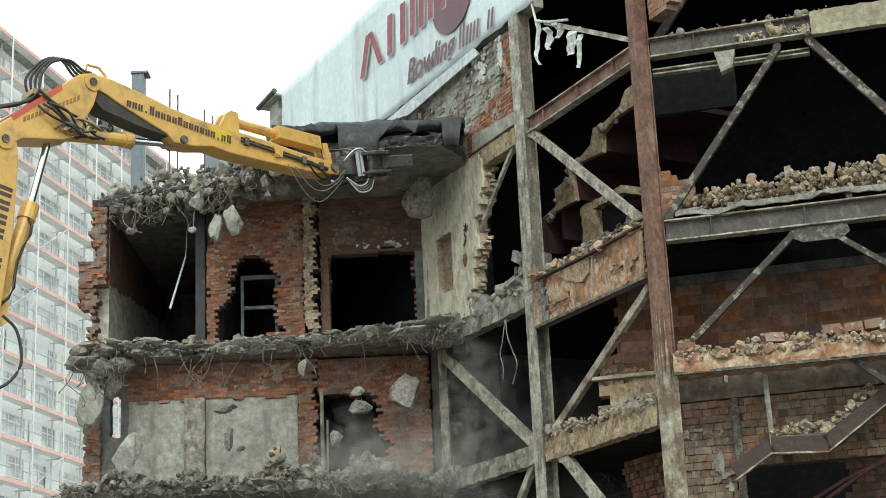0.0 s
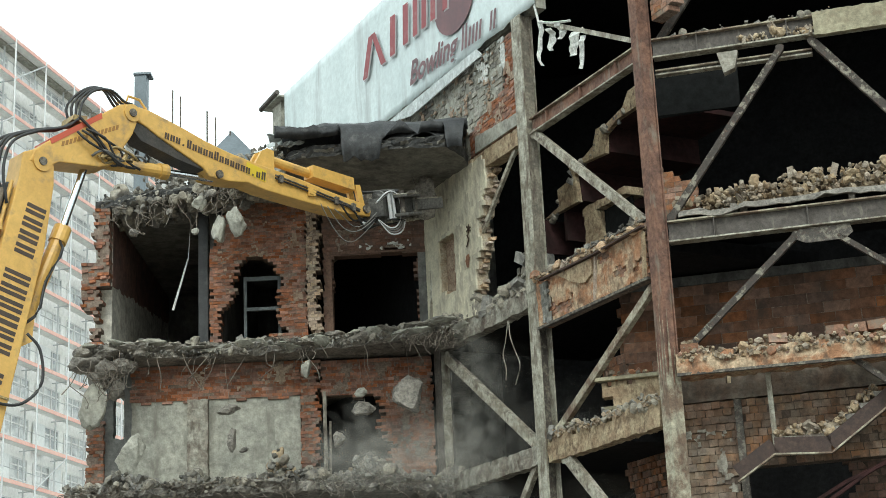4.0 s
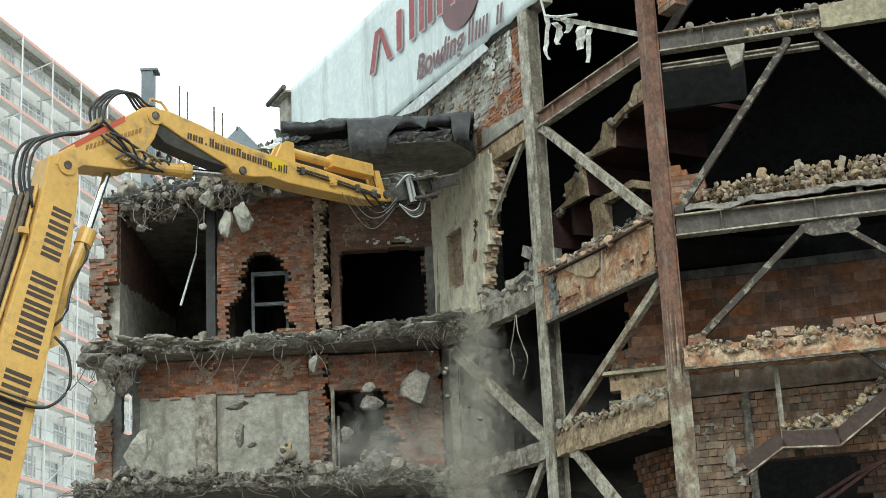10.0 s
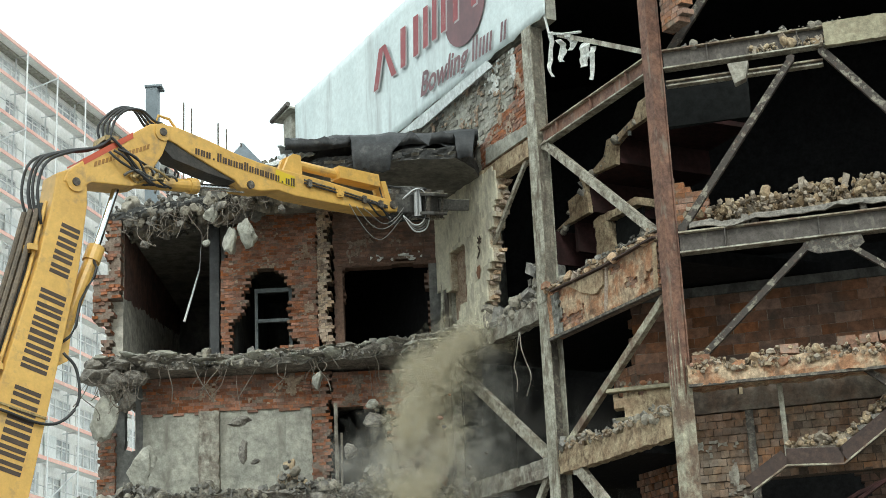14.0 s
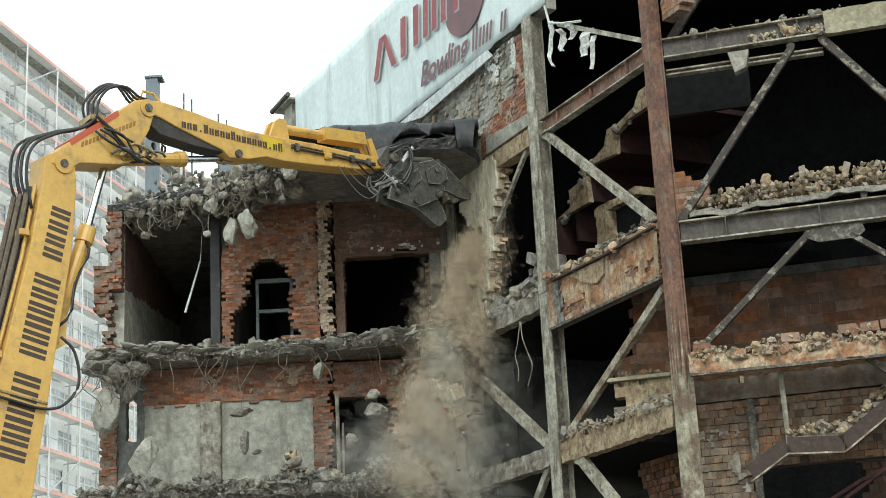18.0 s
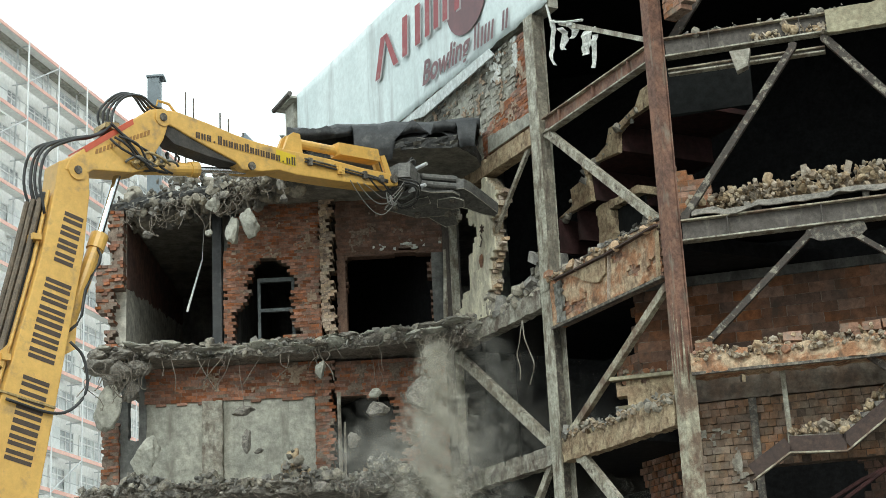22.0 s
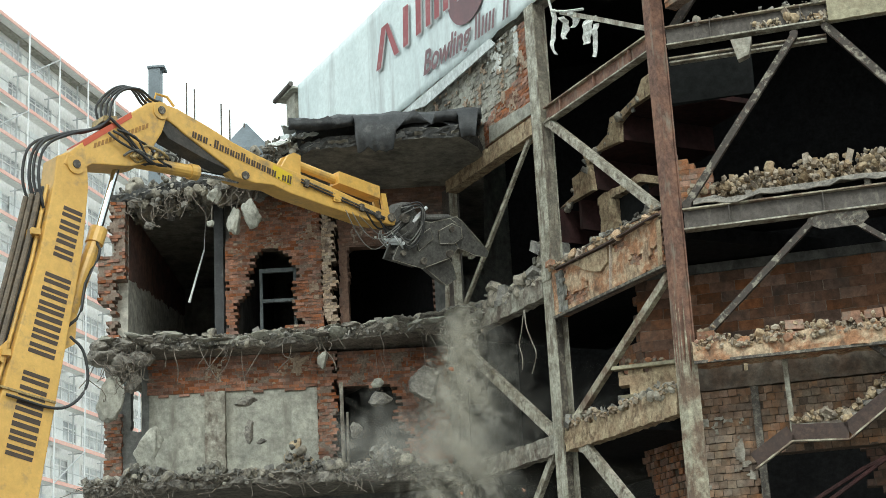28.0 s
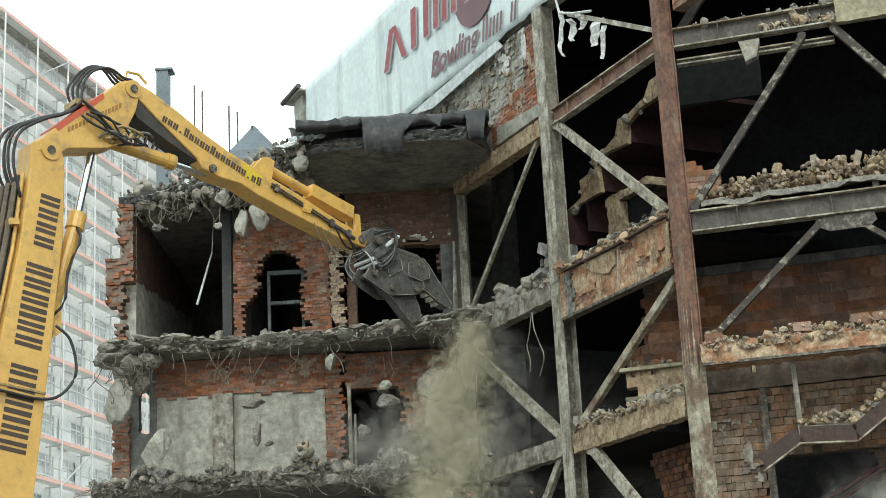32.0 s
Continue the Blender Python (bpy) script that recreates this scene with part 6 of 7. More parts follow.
def bevel_plate(name, poly, y0, y1, material, parent, label=""):
    ob = part(name, Soup().plate(poly, y0, y1), material, parent, label)
    b = ob.modifiers.new("edge", "BEVEL")
    b.width, b.segments, b.limit_method = 0.025, 2, "ANGLE"
    return ob


# lower boom
LB = [(-1.75, -1.46), (-1.74, -1.95), (-1.9, -3.25), (-2.42, -5.68), (-2.97, -8.2), (-4.33, -14.8), (-5.75, -14.8), (-4.3, -8.3), (-3.86, -6.77), (-3.45, -5.47), (-2.83, -3.4), (-2.5, -1.95),
      (-2.42, -1.4), (-2.1, -1.25)]
boom = bevel_plate("boom", LB, 0, W, YELLOW, EXC, "yellow box-section lower boom")
EL = [(-2.3, -1.55), (-2.2, -1.32), (-1.92, -1.08), (-1.18, -0.55), (-0.28, 0.1), (-0.05, 0.16), (0.1, 0.05), (0.13, -0.2), (0.02, -0.5), (-0.45, -1.25), (-0.75, -1.36), (-1.65, -1.45), (-1.9, -1.62)]
elbow = bevel_plate("elbow_section", EL, -0.02, W + 0.02, YELLOW, EXC, "yellow knee section of the boom")
part("red_stripe", Soup().plate([(-1.86, -1.06), (-0.72, -0.25), (-0.7, -0.31), (-1.83, -1.12)], -0.03, -0.022), RED_PAINT, elbow)
part("top_stripe", Soup().plate([(-1.86, -1.0), (-0.72, -0.19), (-0.72, -0.25), (-1.86, -1.06)], -0.03, W + 0.03), RED_PAINT, elbow)
for i in range(15):
    x = -1.62 + i * 0.088
    if i in (7,):
        continue
    part("lettering_bar", Soup().plate([(x, -1.12 + i * 0.045), (x + 0.055, -1.10 + i * 0.045), (x + 0.075, -0.99 + i * 0.045), (x + 0.02, -1.01 + i * 0.045)], -0.03, -0.022), INK_FAINT, elbow)


def disc(name, x, z, r, y0, y1, material, parent, label=""):
    return part(name, Soup().plate([(x + r * math.cos(a * math.tau / 18), z + r * math.sin(a * math.tau / 18)) for a in range(18)], y0, y1), material, parent, label)


disc("pin", -2.02, -1.52, 0.085, -0.06, W + 0.06, STEEL, EXC, "steel pivot pin")
disc("pin", 0.0, -0.03, 0.085, -0.08, W + 0.08, STEEL, EXC, "steel pivot pin")
disc("pin_boss", -2.02, -1.52, 0.2, -0.035, W + 0.035, YELLOW, EXC)
disc("pin_boss", 0.0, -0.03, 0.19, -0.05, W + 0.05, YELLOW, EXC)
# lettering on the lower boom, as plain bars that climb it
for i in range(18):
    if i in (6, 13):
        continue
    f = i / 17.0
    cx, cz = -3.32 + 1.2 * f, -7.25 + 4.7 * f
    w = 0.56 if i < 14 else 0.42
    h = 0.20 if i not in (2, 9) else 0.24
    ux, uz = 0.247, 0.969
    vx, vz = 0.969, -0.247
    for k in (-0.31, 0.31):
        q = [(cx + ux * (k * h + a * h * 0.2) + vx * b * w / 2, cz + uz * (k * h + a * h * 0.2) + vz * b * w / 2) for a, b in ((-1, -1), (-1, 1), (1, 1), (1, -1))]
        part("lettering_bar", Soup().plate(q, -0.008, -0.002), INK, boom)
# side rail and pipes on the boom's back edge
for dy in (0.1, 0.25, 0.42):
    part("hydraulic_pipe", Soup().tube([(-2.6, dy, -2.0), (-2.95, dy, -3.5), (-3.55, dy, -5.5), (-4.0, dy, -6.9), (-4.5, dy, -8.6)], 0.04, 6), YELLOW if dy < 0.2 else RUBBER, EXC)
for z, x in ((-3.0, -2.85), (-5.4, -3.5), (-6.3, -3.72)):
    part("pipe_clamp", Soup().box(x - 0.16, x + 0.02, -0.03, W + 0.02, z - 0.06, z + 0.06), YELLOW, EXC)
part("cylinder_lug", Soup().plate([(-2.0, -4.55), (-2.05, -5.1), (-2.5, -5.35), (-2.3, -4.4)], 0.12, 0.44), YELLOW, EXC)
# boom cylinder
barrel = part("boom_cylinder", Soup().tube([(-2.28, 0.28, -5.0), (-1.42, 0.28, -2.85)], 0.15, 14), YELLOW, EXC, "yellow hydraulic cylinder")
part("gland", Soup().tube([(-1.48, 0.28, -3.0), (-1.36, 0.28, -2.68)], 0.18, 14), YELLOW, barrel)
part("rod", Soup().tube([(-1.38, 0.28, -2.72), (-0.92, 0.28, -1.35)], 0.075, 12), CHROME, barrel, "chrome piston rod")
smooth(part("cylinder_hose", Soup().tube(wire((-1.5, 0.15, -3.0), (-2.25, 0.1, -4.8), -0.1, 0.15, 9), 0.03, 6), RUBBER, EXC))
# hose bundles round the knee
rnd = random.Random(5)
for i in range(5):
    y = 0.04 + i * 0.1 + rnd.uniform(-.03, .03)
    k = i * 0.03 + rnd.uniform(-.05, .06)
    pts = [(-2.72, y, -2.5), (-2.78 - k, y, -1.8), (-2.6 - k, y, -1.25 + k), (-2.1, y, -0.92 + k), (-1.5, y, -0.68 + k * 0.5), (-1.2, y, -0.42)]
    smooth(part("hose", Soup().tube(spline(pts), 0.031, 7), RUBBER, EXC, "black hydraulic hose"))
for i in range(4):
    y = 0.06 + i * 0.12
    k = i * 0.05
    pts = [(-1.2, y, -0.42), (-1.1 - k, y, -0.02), (-0.85, y, 0.28 + k), (-0.45, y, 0.38 + k), (-0.15, y, 0.22), (0.05, y, 0.2)]
    smooth(part("hose", Soup().tube(spline(pts), 0.028, 7), RUBBER, EXC, "black hydraulic hose"))
part("hose_guard", Soup().tube([(-0.1, 0.1, 0.15), (-0.02, 0.1, 0.38), (0.25, 0.1, 0.36), (0.42, 0.1, 0.18)], 0.03, 6).tube([(-0.1, 0.46, 0.15), (-0.02, 0.46, 0.38), (0.25, 0.46, 0.36), (0.42, 0.46, 0.18)], 0.04, 6), YELLOW, EXC)
for k in range(4):
    smooth(part("hose", Soup().tube(wire((-1.3 + k * 0.1, -0.08, -0.75 + k * 0.05), (-0.2 + k * 0.12, -0.1, -1.25), 0.12, 0.12, 10, rnd), 0.026, 6), RUBBER, EXC))

for k in range(4):
    a_ = (-0.95 + 0.13 * k, -0.06 - 0.03 * (k % 3), -1.18 + 0.03 * (k % 2))
    b_ = (-0.3 + 0.2 * k, -0.1, -1.12 + 0.02 * k)
    smooth(part("fitting_hose", Soup().tube(wire(a_, b_, rnd.uniform(-0.15, 0.1), 0.07, 10, rnd), 0.028, 6), BRASS if k % 3 else HOSE_GREY, EXC, "dusty hydraulic hose with ochre fittings"))
for k in range(5):
    part("fitting", Soup().tube([(-0.75 + 0.17 * k, -0.09, -1.2 + 0.02 * k), (-0.68 + 0.17 * k, -0.09, -1.06 + 0.02 * k)], 0.05, 8), BRASS, EXC)
part("side_hose", Soup().tube(spline([(-1.25, -0.06, -0.42), (-1.0, -0.08, -0.62), (-0.72, -0.08, -0.9), (-0.4, -0.08, -1.2), (-0.25, -0.08, -1.25)]), 0.032, 7), RUBBER, EXC, "black hose crossing the knee")
part("hose_block", Soup().box(-1.32, -1.0, 0.05, W - 0.05, -0.48, -0.34, worn=0.02), BRASS, EXC)
for k, (dx, dy) in enumerate(((-0.12, 0.1), (-0.2, 0.22), (-0.1, 0.34), (-0.22, 0.42))):
    part("boom_hose", Soup().tube(spline([(-2.66 + dx, dy, -2.2), (-3.0 + dx, dy, -3.5), (-3.58 + dx, dy, -5.5), (-4.02 + dx, dy, -6.9), (-4.5 + dx, dy, -8.6)]), 0.055, 7), BOOM_DIRT, EXC, "grimy hose running along the boom")
part("lifting_lug", Soup().plate([(-3.62, -5.6), (-3.85, -5.45), (-3.5, -5.15)], 0.02, 0.08), YELLOW, EXC)
smooth(part("looped_hose", Soup().tube(spline([(-2.25, -0.04, -5.0), (-2.0, -0.1, -5.3), (-1.95, -0.12, -5.9), (-2.25, -0.1, -6.3), (-2.7, -0.06, -6.4), (-3.6, -0.06, -6.2)]), 0.03, 7), RUBBER, EXC, "black hose looping off the boom"))
part("clamp_band", Soup().plate([(-3.72, -6.02), (-2.56, -6.27), (-2.57, -6.31), (-3.73, -6.06)], -0.03, W + 0.02), BRASS, EXC)

# the arm
ARM = part("arm", Soup().plate([(-0.14, -0.1), (-0.02, 0.12), (0.2, 0.2), (0.42, 0.21), (1.18, 0.13), (1.89, 0.02), (2.54, -0.03), (3.27, -0.03), (4.49, 0.0), (5.4, -0.02), (6.35, 0.0), (6.57, -0.08), (6.55, -0.25),
                           (5.87, -0.39), (4.44, -0.51), (3.53, -0.57), (3.07, -0.55), (2.6, -0.68), (2.08, -0.74), (1.9, -0.6), (1.3, -0.44), (0.75, -0.29), (0.36, -0.16), (0.05, -0.1)], 0.03, W - 0.03), YELLOW, EXC,
           "yellow box-section arm")
# Recessed belly; its black holds the underside's shade as well as grease.
part("arm_belly", Soup().plate([(0.0, -0.12), (2.0, -0.3), (2.02, -0.66), (1.97, -0.63), (1.23, -0.6), (0.34, -0.5), (0.04, -0.28)], 0.07, W - 0.07), GREASE_SHADE, ARM, "black belly holding the arm's underside shade and grease")
bv = ARM.modifiers.new("edge", "BEVEL")
bv.width, bv.segments, bv.limit_method = 0.025, 2, "ANGLE"
part("bracket", Soup().plate([(3.25, -0.05), (3.42, 0.36), (3.55, 0.46), (3.74, 0.46), (3.8, 0.02)], 0.12, 0.2).plate([(3.25, -0.05), (3.42, 0.36), (3.55, 0.46), (3.74, 0.46), (3.8, 0.02)], W - 0.2, W - 0.12), YELLOW, ARM)
part("tool_cylinder_guard", Soup().plate([(4.86, 0.2), (4.82, 0.48), (6.02, 0.56), (6.08, 0.27)], 0.08, W - 0.14), YELLOW, ARM)
part("tool_cylinder", Soup().tube([(3.6, W / 2, 0.28), (4.95, W / 2, 0.34)], 0.11, 12), YELLOW, ARM)
part("tool_rod", Soup().tube([(5.8, W / 2, 0.42), (6.2, W / 2, 0.4)], 0.06, 10), CHROME, ARM)
for y0 in (0.1, W - 0.18):
    part("tipping_link", Soup().plate([(6.1, 0.42), (6.24, 0.46), (6.45, -0.08), (6.3, -0.13)], y0, y0 + 0.08), YELLOW, ARM)
part("side_rib", Soup().plate([(4.62, -0.1), (4.9, -0.08), (4.88, -0.3), (4.7, -0.34)], -0.03, 0.03), YELLOW, ARM)
disc("arm_pin", 2.3, -0.62, 0.09, -0.02, W + 0.02, STEEL, ARM)
disc("arm_pin", 6.4, -0.12, 0.1, -0.03, W + 0.03, STEEL, ARM)
part("highlight_patch", Soup().plate([(2.98, -0.09), (3.52, -0.13), (3.52, -0.4), (2.98, -0.36)], 0.022, 0.028), YELLOW_HI, ARM)
for i in range(19):
    x = 0.86 + i * 0.141
    zc = -0.18 - 0.005 * i
    if i in (3, 16):
        q = [(x + 0.03, zc - 0.1), (x + 0.07, zc - 0.1), (x + 0.07, zc - 0.06), (x + 0.03, zc - 0.06)]
    else:
        h = 0.13 if i in (4, 9, 18) else 0.095
        q = [(x, zc - 0.1), (x + 0.095, zc - 0.104), (x + 0.095, zc - 0.1 + h * 1.45), (x, zc - 0.096 + h * 1.45)]
    if i in (3, 16):
        part("lettering_bar", Soup().plate(q, 0.014, 0.021), INK, ARM)
        continue
    for k in (0.0, 0.062):
        part("lettering_bar", Soup().plate([(x + k, q[0][1]), (x + k + 0.042, q[0][1]), (x + k + 0.042, q[2][1]), (x + k, q[2][1])], 0.014, 0.021), INK, ARM)
for dz in (0.0, 0.07):
    part("hydraulic_line", Soup().tube([(3.75, -0.01, -0.16 - dz), (5.0, -0.01, -0.17 - dz), (6.2, -0.01, -0.2 - dz * 0.6)], 0.022, 6), RUBBER if dz else STEEL, ARM, "steel hydraulic line")
for x in (3.9, 4.75, 5.5, 6.0):
    part("line_clamp", Soup().box(x - 0.05, x + 0.05, -0.045, 0.035, -0.29, -0.12), STEEL if x != 4.75 else YELLOW, ARM)
for k in range(3):
    smooth(part("arm_hose", Soup().tube(wire((5.6 + k * 0.15, 0.0, -0.2), (6.9, 0.1, 0.1 - k * 0.1), 0.35, 0.1, 10, rnd), 0.024, 6), RUBBER, ARM))
part("grease_line", Soup().tube([(0.4, W - 0.1, 0.24), (1.2, W - 0.1, 0.17), (2.5, W - 0.1, 0.02), (3.3, W - 0.1, 0.03)], 0.03, 5), RUBBER, ARM)

# arm cylinder: barrel and rod turn by themselves
CYL_A, CYL_B = Vector((-0.45, 0.28, -1.12)), Vector((2.3, 0.28, -0.66))
ACYL = part("arm_cylinder", Soup().tube([(-0.1, 0, 0), (1.35, 0, 0)], 0.14, 14).tube([(1.3, 0, 0), (1.5, 0, 0)], 0.17, 14), YELLOW, EXC, "yellow hydraulic cylinder under the knee")
AROD = part("arm_rod", Soup().tube([(0, 0, 0), (-1.5, 0, 0)], 0.07, 12), CHROME, EXC, "chrome piston rod")
for k in range(5):
    smooth(part("cylinder_hose", Soup().tube(wire((0.1 + k * 0.2, -0.1, 0.12), (0.5 + k * 0.14, 0.05, 0.13), -0.16, 0.08, 9, rnd), 0.024, 6), RUBBER, ACYL))

for k in range(3):
    a, b = (5.05 + k * 0.2, -0.01, -0.42), (6.55, -0.1 - 0.04 * k, -0.45 + 0.12 * k)
    smooth(part("arm_hose", Soup().tube(wire(a, b, 0.62 - 0.13 * k, 0.05, 14, rnd), 0.011, 6), HOSE_GREY, ARM, "dusty grey hose looping below the arm"))

# the crusher at the arm's nose: x runs along the tool
TOOL = part("crusher", Soup().plate([(-0.2, -0.25), (-0.15, 0.3), (0.06, 0.54), (0.4, 0.45), (0.55, 0.1), (0.5, -0.3), (0.2, -0.38)], -0.22, 0.22), TOOLSTEEL, EXC, "dusty steel demolition crusher with two jaws")
part("rotator", Soup().tube([(0.3, 0, 0.03), (0.72, 0, -0.02)], 0.36, 18), TOOLSTEEL, TOOL)
part("rotator_flange", Soup().tube([(0.44, 0, 0.02), (0.52, 0, 0.01)], 0.42, 18), TOOLSTEEL, TOOL)


def rimmed(name, poly, y0, y1, rim=True):
    ob = part(name, Soup().plate(poly, y0, y1), TOOLSTEEL, TOOL)
    b = ob.modifiers.new("edge", "BEVEL")
    b.width, b.segments, b.limit_method = 0.02, 2, "ANGLE"
    if rim:
        part("worn_edge", Soup().tube([(x, y0, z) for x, z in poly + poly[:1]], 0.01, 5), STEEL_PALE, ob, "bright worn edge")
    return ob


BODY = [(0.5, 0.28), (0.48, -0.6), (0.56, -0.92), (1.45, -0.58), (1.98, 0.12), (2.03, 0.48), (1.75, 0.6), (1.55, 0.95), (1.3, 0.92), (0.9, 0.5)]
for y in (-0.27, 0.19):
    rimmed("side_plate", BODY, y, y + 0.08, y < 0)
rimmed("stiffener_plate", [(1.2, 0.45), (1.42, 0.84), (1.72, 0.93), (1.93, 0.74), (1.8, 0.45), (1.45, 0.22)], -0.33, -0.275)
rimmed("stiffener_plate", [(0.75, -0.1), (0.95, 0.35), (1.2, 0.2), (1.05, -0.3)], -0.31, -0.275)
part("jaw_body", Soup().plate([(0.7, -0.5), (0.7, 0.25), (1.5, 0.55), (1.7, 0.2), (1.35, -0.45)], -0.18, 0.18), TOOLSTEEL, TOOL)
rimmed("upper_jaw", [(1.35, 0.92), (1.5, 1.12), (1.75, 1.14), (2.4, 1.08), (2.97, 1.02), (3.02, 0.86), (2.65, 0.68), (2.2, 0.56), (1.9, 0.4), (1.6, 0.5)], -0.16, 0.16)
rimmed("lower_jaw", [(1.2, -0.5), (1.66, -0.47), (2.2, -0.46), (2.46, -0.44), (2.6, -0.12), (2.3, 0.08), (1.9, 0.2), (1.5, 0.1)], -0.14, 0.14)
for k in range(3):
    part("tooth", Soup().plate([(2.18 + k * 0.14, 0.06 - k * 0.05), (2.32 + k * 0.14, 0.0 - k * 0.06), (2.3 + k * 0.13, 0.16 - k * 0.05)], -0.09, 0.09), STEEL_PALE, TOOL)
    part("tooth", Soup().plate([(2.2 + k * 0.2, 0.57 + k * 0.04), (2.36 + k * 0.2, 0.6 + k * 0.05), (2.3 + k * 0.2, 0.48 + k * 0.05)], -0.09, 0.09), STEEL_PALE, TOOL)
for x, z, r in ((1.33, -0.42, 0.09), (1.88, 0.2, 0.1), (1.5, 0.72, 0.08), (0.68, -0.62, 0.07), (0.15, 0.1, 0.12)):
    disc("jaw_pin", x, z, r, -0.36, 0.34, STEEL, TOOL)
for side in (-1, 1):
    for z in (0.26, 0.38):
        part("jaw_ram", Soup().tube([(0.42, side * 0.3, z - 0.1), (0.5, side * 0.33, z + 0.32)], 0.05, 8), SCAFFOLD, TOOL, "bright steel ram")
for z in (-0.28, -0.05, 0.2):
    part("jaw_ram", Soup().tube([(0.9, 0.34, z), (1.75, 0.34, z + 0.3)], 0.06, 8).tube([(1.7, 0.34, z + 0.28), (2.05, 0.34, z + 0.4)], 0.035, 8), STEEL_PALE, TOOL, "worn steel ram")
rimmed("stiffener_plate", [(1.2, 0.45), (1.42, 0.84), (1.72, 0.93), (1.93, 0.74), (1.8, 0.45), (1.45, 0.22)], 0.275, 0.33)
part("upper_ram", Soup().tube([(0.6, -0.1, 0.42), (1.35, -0.1, 0.98)], 0.085, 10).tube([(0.6, 0.12, 0.42), (1.35, 0.12, 0.98)], 0.085, 10), TOOLSTEEL, TOOL)
for k in range(9):
    side = 1 if k > 4 else -1
    pts = [(-0.1 + 0.05 * k, -0.24, 0.3 - 0.04 * k), (0.25, -0.36 - 0.02 * k, 0.62 - 0.02 * k), (0.55, -0.42, 0.45 - 0.03 * k), (0.66 + 0.03 * k, -0.42, 0.05), (0.6 + 0.03 * k, -0.38, -0.25 - 0.05 * k), (0.38, -0.3, -0.3 - 0.03 * k)]
    smooth(part("tool_hose", Soup().tube(spline([(x + rnd.uniform(-.05, .05), -side * y, z * (1 if side < 0 else 0.8) + rnd.uniform(-.05, .05)) for x, y, z in pts]), 0.02, 6), HOSE_GREY if k % 2 else RUBBER, TOOL))

for x in (0.36, 0.5):
    part("jaw_ram", Soup().tube([(x, -0.36, -0.44), (x + 0.02, 0.3, -0.46)], 0.05, 8), SCAFFOLD, TOOL, "bright steel ram")
for k in range(4):
    e = 0.05 * k
    smooth(part("tool_hose", Soup().tube(spline([(0.0, -0.1, -0.3), (0.3 + e, -0.36, -0.5), (0.62 + e, -0.25 + e, -0.53), (0.7 + e, 0.15, -0.52), (0.6 + e, 0.45 + e, -0.48), (0.35, 0.52 + e, -0.42), (0.05, 0.3, -0.3)]), 0.02, 6), HOSE_GREY if k % 3 else SCAFFOLD, TOOL))

for ob in [TOOL] + list(TOOL.children_recursive):
    ob.data.transform(Matrix.Diagonal((0.86, 0.95, 0.92, 1)))

# seconds, pitch of the crusher, its turn about its own axis
CRUSHER = [(0, 15, -80), (1, 11, -80), (2, 18, -80), (3, 17, -80), (6, 9, -80), (7, 13, -80), (8, 15, -80), (9, 20, -80), (10, 20, -80), (11, 22, -80), (12, 17, -80), (13, 14, -80), (14, 10, -75), (15.5, 3, -25), (16.5, -5, 15),
           (17, -8, 30), (18, -28, 5), (19, -50, 0), (20, -44, 0), (21, -24, 40), (22, -16, 80), (23, -14, 82), (24, -12, 78), (24.5, -20, 45), (25, -38, 30), (25.5, -34, 30), (27.5, -30, 25), (28, -29, 20), (29, -32, 10),
           (30, -56, 0), (31, -46, 0), (31.5, -40, 0), (32, -45, 0)]


# ---- the plastered wall that comes down, in pieces ----
RIGHT_EDGE = [(10.85, -2.4), (11.3, -2.45), (11.85, -2.33), (12.4, -1.98), (12.9, -2.2), (13.2, -1.9), (13.6, -1.75), (14.05, -1.65), (14.6, -1.9)]
SEEDS = [(-4.0, 11.6), (-3.9, 12.7), (-4.0, 13.7), (-3.1, 14.1), (-3.2, 12.9), (-3.1, 11.7), (-2.0, 14.1), (-2.4, 12.7), (-2.7, 11.3), (-3.6, 14.3), (-2.7, 13.4), (-2.2, 13.6), (-2.6, 14.2),
         (-2.2, 13.1), (-2.7, 12.3), (-2.5, 11.9), (-3.4, 11.2), (-3.4, 12.3)]
FALLS = [12.5, 15.9, 16.6, 18.85, 17.2, 24.3, 18.95, 24.1, 24.45, 16.9, 24.0, 24.05, 18.9, 24.05, 24.15, 24.25, 24.35, 23.6]
CS = 0.115
GX, GZ = -4.78, 10.86
NXC, NZC = 28, 31


def owner(i, k):
    if not (0 <= i < NXC and 0 <= k < NZC):
        return -1
    x, z = GX + (i + 0.5) * CS, GZ + (k + 0.5) * CS
    if -4.12 < x < -3.28 and 11.75 - 0.2 * (x + 4) < z < 13.0 + (0.1 if x > -3.5 else 0):
        return -1
    lim = np.interp(z, [p[0] for p in RIGHT_EDGE], [p[1] for p in RIGHT_EDGE])
    if x > lim + 0.12 * nz1(z * 5, 3.0):
        return -1
    jx, jz = x + 0.22 * nz1(x * 2.6, z * 2.6, 1.0), z + 0.22 * nz1(x * 2.6, z * 2.6, 7.0)
    return min(range(len(SEEDS)), key=lambda q: (jx - SEEDS[q][0]) ** 2 + (jz - SEEDS[q][1]) ** 2)


